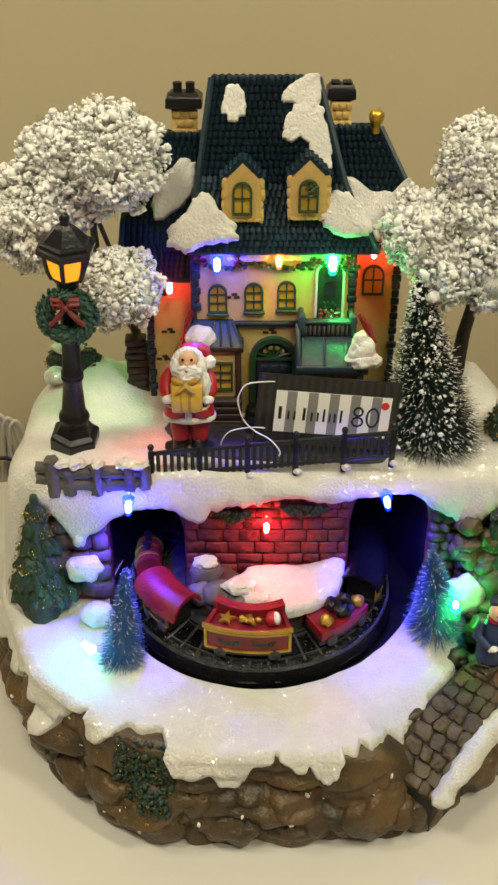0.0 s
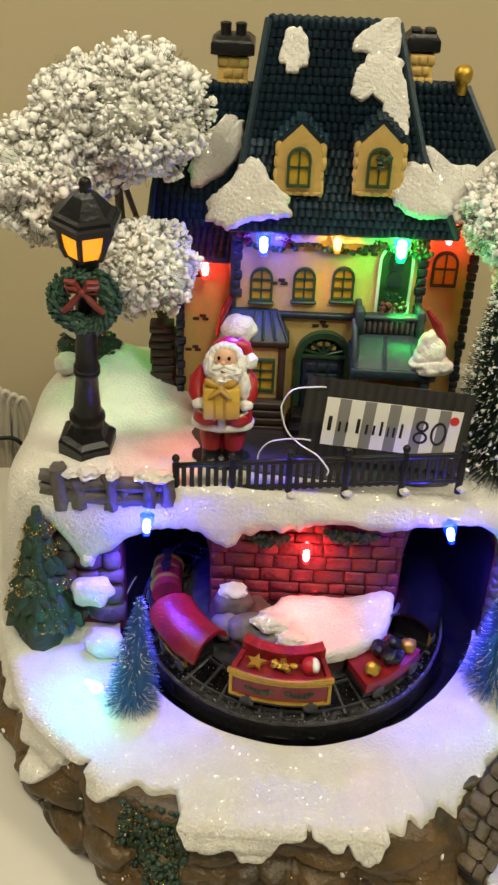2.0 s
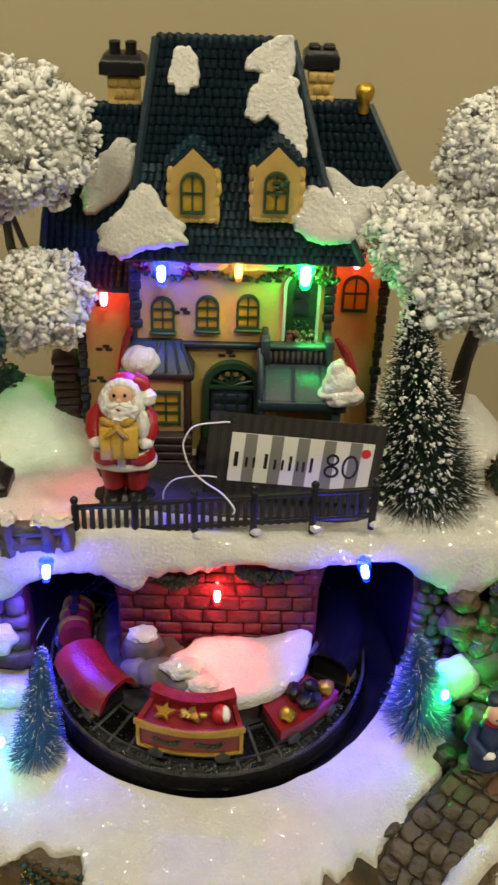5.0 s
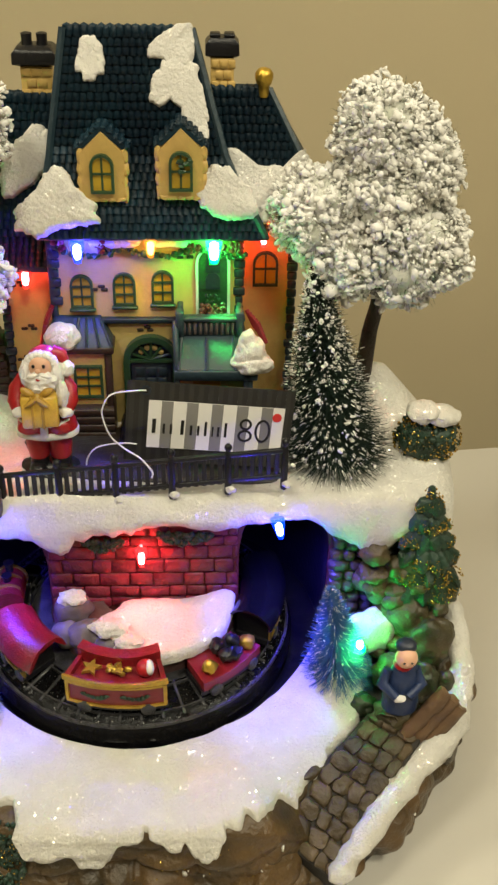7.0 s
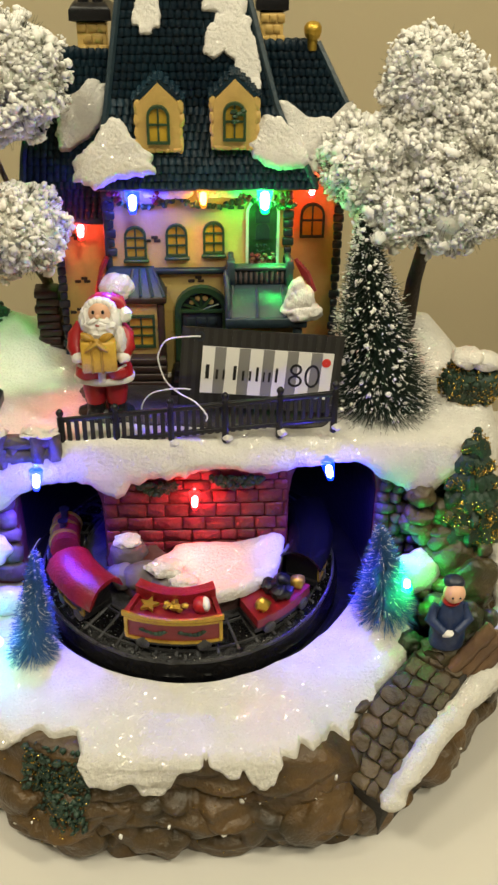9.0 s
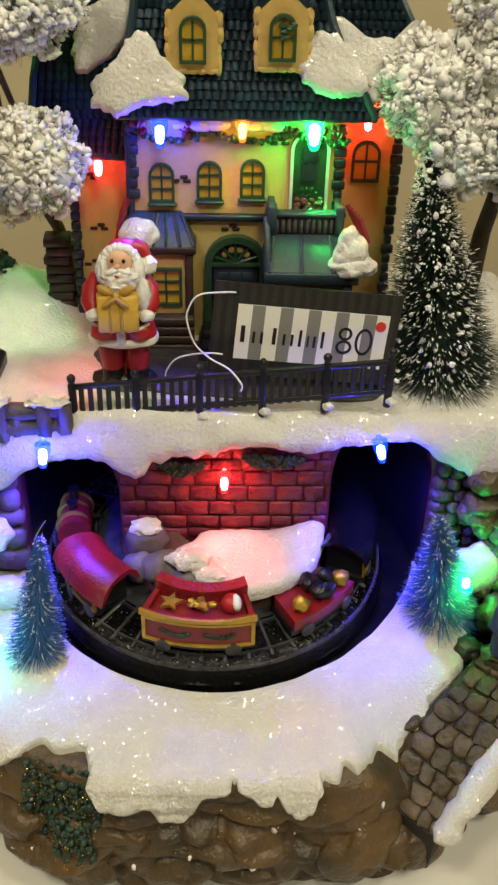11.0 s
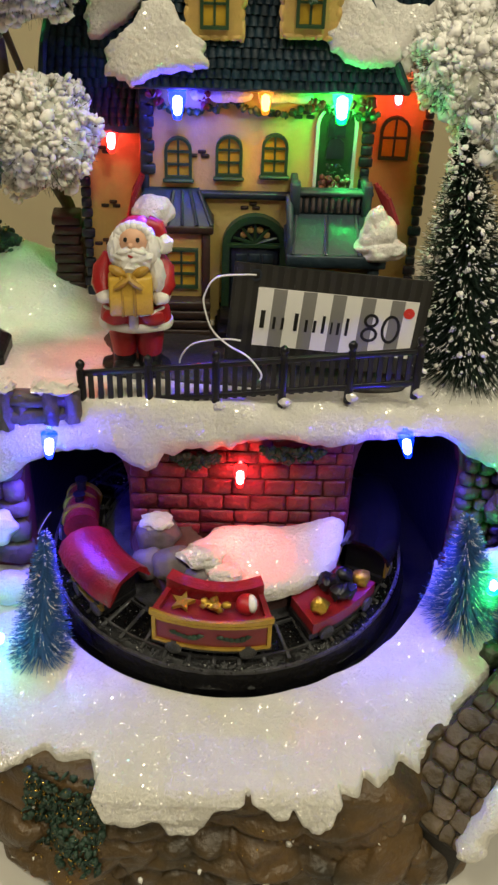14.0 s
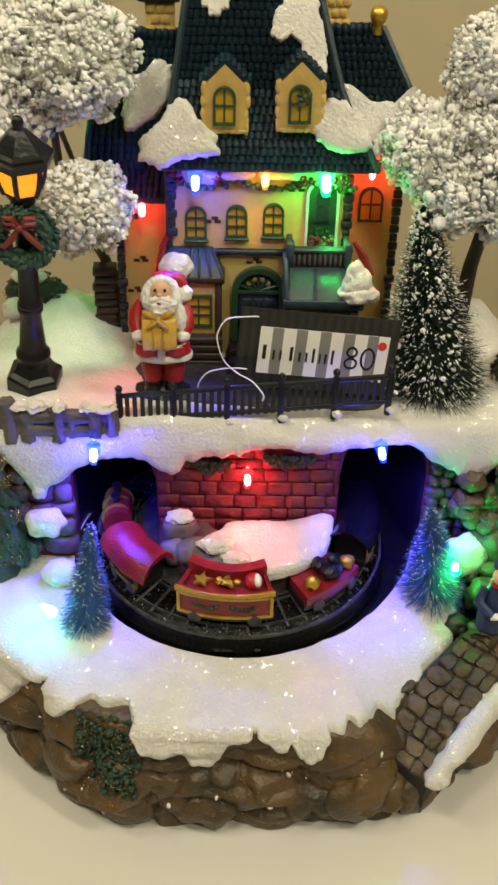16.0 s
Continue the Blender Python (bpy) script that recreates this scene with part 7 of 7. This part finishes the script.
# ---- cast fir trees in relief, with gold glitter ----
def relief_fir(foot, top, half, label, seed, gild, tiers=6):
    """A fir cast in half relief: drooping rounded branches in tiers, gilt at their tips."""
    rng = np.random.default_rng(seed)
    random.seed(seed)
    F, T = Vector(foot), Vector(top)
    t = thing("cast_fir", foot, label, "tree", "cast firs")
    bm = bmesh.new()
    tube(bm, [F - Vector((0, 0, 0.006)), F.lerp(T, 0.25), F.lerp(T, 0.6), T], [half * 0.62, half * 0.60, half * 0.34, 0.0016], 14)
    for v in bm.verts:
        v.co += Vector((wob(v.co.x, v.co.y, v.co.z * 0.4, 240), wob(v.co.x, v.co.y, v.co.z * 0.4, 240, 5), 0)) * 0.0022
    part("trunk", bm, DKGREEN, t, "fluted dark green body")
    tips = []
    for i in range(tiers):
        u = i / tiers
        r = half * (1 - u) ** 0.72 + 0.0012
        c = F.lerp(T, 0.20 + 0.80 * u)
        n = max(4, round(7 * (1 - u) + 3))
        k0 = 0.55 + 0.36 * (1 - u)
        for k in range(n):
            a = math.pi * (1.0 + (k + 0.5 + random.uniform(-0.22, 0.22)) / n)
            d = Vector((math.cos(a), math.sin(a) * 0.62, 0))
            L = r * random.uniform(0.86, 1.08)
            tip = c + d * L + Vector((0, 0, -0.40 * L - 0.0026))
            bm = bmesh.new()
            tube(bm, [c + d * L * 0.10 + Vector((0, 0, 0.0030)), c + d * L * 0.50 + Vector((0, 0, 0.0006)), c + d * L * 0.85 + Vector((0, 0, -0.22 * L - 0.0012)), tip], [0.0030 * k0, 0.0042 * k0, 0.0040 * k0, 0.0016 * k0], 8)
            for v in bm.verts:
                v.co += Vector((wob(*v.co, 230, seed), wob(*v.co, 230, seed + 4), wob(*v.co, 230, seed + 8))) * 0.0027
            part("branch", bm, DKGREEN, t)
            tips.append((c + d * L * 0.88 + Vector((0, 0, -0.25 * L)), 0.0046 * k0))
    tips += [(T.lerp(F, 0.05), 0.0030), (T.lerp(F, 0.12) + Vector((0.002, -0.001, 0)), 0.0040)]
    pick = rng.integers(0, len(tips), gild)
    keep = np.append(rng.permutation(len(tips) - 2)[: max(4, int(len(tips) * 0.55))], [len(tips) - 2, len(tips) - 1])
    pick = keep[pick % len(keep)]
    d = rng.normal(size=(gild, 3))
    d /= np.linalg.norm(d, axis=1)[:, None]
    P = np.array([tips[k][0] for k in pick]) + d * np.array([tips[k][1] for k in pick])[:, None] * np.array((1.0, 1.0, 0.9))
    blobs("glitter", P, rng.uniform(0.00018, 0.00042, gild), rng, GLITTER, t, "gold glitter grains")
    return t


relief_fir((-0.1120, 0.4215, 0.0680), (-0.1080, 0.4205, 0.1410), 0.0162, "dark green cast fir with gold glitter against the hill", 81, 1300)
relief_fir((0.1370, 0.4200, 0.0960), (0.1345, 0.4200, 0.1590), 0.0158, "green cast fir with gold glitter above the rocks", 82, 1800)


def bush(foot, s, label, seed, n, gild, cap):
    rng = np.random.default_rng(seed)
    b = thing("bush", foot, label, "bush", "snowy bushes")
    c = np.array(foot) + np.array((0, 0, s[2] * 0.8))
    d = rng.normal(size=(n, 3))
    d /= np.linalg.norm(d, axis=1)[:, None]
    bm = bmesh.new()
    lump(bm, tuple(c), (s[0] * 0.95, s[1] * 0.95, s[2] * 0.97), seed, 0.16, 3)
    part("core", bm, DKGREEN, b)
    blobs("leaves", c + d * np.array(s) * rng.uniform(0.7, 1.05, (n, 1)), rng.uniform(0.0006, 0.0014, n), rng, DKGREEN, b, "dark green leaf lumps")
    e = rng.normal(size=(gild, 3))
    e /= np.linalg.norm(e, axis=1)[:, None]
    blobs("glitter", c + e * np.array(s) * 1.08, rng.uniform(0.0002, 0.0006, gild), rng, GLITTER, b, "gold glitter grains")
    for k, (p, q) in enumerate(cap):
        smooth_lump("snow_cap", b, p, q, seed + k, SNOW, "white snow cap")
    return b


bush((0.1390, 0.4570, 0.1500), (0.0145, 0.0095, 0.0125), "green-brown bush with gold glitter and a snow cap", 91, 420, 620, [((0.1355, 0.4560, 0.1745), (0.0078, 0.0080, 0.0040)), ((0.1440, 0.4560, 0.1725), (0.0082, 0.0078, 0.0040))])
bush((-0.0985, 0.5120, 0.1600), (0.0155, 0.0090, 0.0110), "dark green bush with snow behind the street lamp", 92, 380, 90, [((-0.1010, 0.5100, 0.1790), (0.0090, 0.0060, 0.0040)), ((-0.1080, 0.5040, 0.1640), (0.0065, 0.0050, 0.0060))])
# ivy on the front rock
ivy = thing("ivy", side_point(radians(-118), 1.3), "dark green ivy with gold specks on the front rock", "ivy")
rng = np.random.default_rng(93)
P = np.array([side_point(radians(rng.uniform(-125, -111)), rng.uniform(0.98, 1.55), 0.0018) for _ in range(420)])
blobs("leaves", P, rng.uniform(0.0006, 0.0015, 420), rng, DKGREEN, ivy, "dark green leaf lumps")
P = np.array([side_point(radians(rng.uniform(-125, -111)), rng.uniform(1.00, 1.6), 0.0030) for _ in range(170)])
blobs("glitter", P, rng.uniform(0.0002, 0.00045, 170), rng, GLITTER, ivy, "gold glitter grains")
# snow clumps against the wall
clumps = thing("snow_clump", (-0.086, 0.42, 0.085), "white snow clumps on the stones beside the tunnel", "snow", "snow clumps")
smooth_lump("clump", clumps, (-0.0865, 0.4195, 0.0945), (0.0092, 0.0060, 0.0082), 1, SNOW)
smooth_lump("clump", clumps, (-0.0885, 0.4240, 0.1115), (0.0036, 0.0040, 0.0060), 2, SNOW)
smooth_lump("clump", clumps, (-0.0800, 0.4110, 0.0700), (0.0090, 0.0060, 0.0075), 3, SNOW)
clumps = thing("snow_clump", (0.112, 0.413, 0.08), "white snow clump beside a small tree", "snow", "snow clumps")
smooth_lump("clump", clumps, (0.1135, 0.4125, 0.0820), (0.0105, 0.0065, 0.0130), 4, SNOW)

# ---- cables behind the table ----
cable = thing("cable_bundle", (-0.205, 0.72, -0.72), "white cable loops and a black cord behind the table", "cable")
for k in range(4):
    bm = bmesh.new()
    x = -0.216 + k * 0.0055
    pts = spline([(x, 0.722, -0.72), (x - 0.002, 0.720, -0.20), (x, 0.716, -0.03), (x + 0.006, 0.716, 0.016 - k * 0.003), (x + 0.013, 0.718, -0.01), (x + 0.013, 0.720, -0.10), (x + 0.008, 0.722, -0.70)], 50)
    tube(bm, [Vector(p) for p in pts], [0.0019] * 50, 8)
    part("loop", bm, CABLEWHITE, cable, "white cable" if not k else "")
bm = bmesh.new()
pts = spline([(-0.30, 0.712, -0.70), (-0.27, 0.712, -0.10), (-0.235, 0.711, -0.03), (-0.212, 0.709, -0.024), (-0.192, 0.710, -0.032), (-0.175, 0.712, -0.10), (-0.17, 0.714, -0.70)], 50)
tube(bm, [Vector(p) for p in pts], [0.0017] * 50, 8)
part("cord", bm, BLACK, cable, "black cord")

# ---- dark paved yard before the house ----
bm = bmesh.new()
puff(bm, [(x, y, plateau(x, y) + 0.0002) for x, y in spline([(-0.043, 0.445), (-0.030, 0.4400), (-0.005, 0.4385), (0.03, 0.4375), (0.066, 0.4370), (0.070, 0.448), (0.066, 0.468), (0.058, 0.480), (0.0, 0.482), (-0.034, 0.480), (-0.045, 0.470), (-0.041, 0.455)], 80, True)], (0, 0, 1), 0.0013, 3, 0.03)
tagged(part("pavement", bm, YARD, None), "dark grey-brown paved yard before the house", "pavement", kind="structure")

# ---- white specks and glitter that fell on the rock ----
rng = np.random.default_rng(97)
P = np.array([side_point(radians(rng.uniform(-172, -30)), rng.uniform(1.1, 1.9), 0.0003) for _ in range(34)])
tagged(blobs("snow_speck", P, rng.choice([0.0004, 0.0006, 0.0010], 34), rng, FLOCK, None, ""), "white snow specks on the brown rock", "snow specks", kind="stuff")
P = np.array([side_point(radians(rng.uniform(-172, -30)), rng.uniform(1.05, 1.95), 0.0003) for _ in range(260)])
tagged(blobs("glitter_speck", P, rng.uniform(0.00015, 0.0004, 260), rng, GLITTER, None, ""), "fine gold glitter on the brown rock", "glitter", kind="stuff")
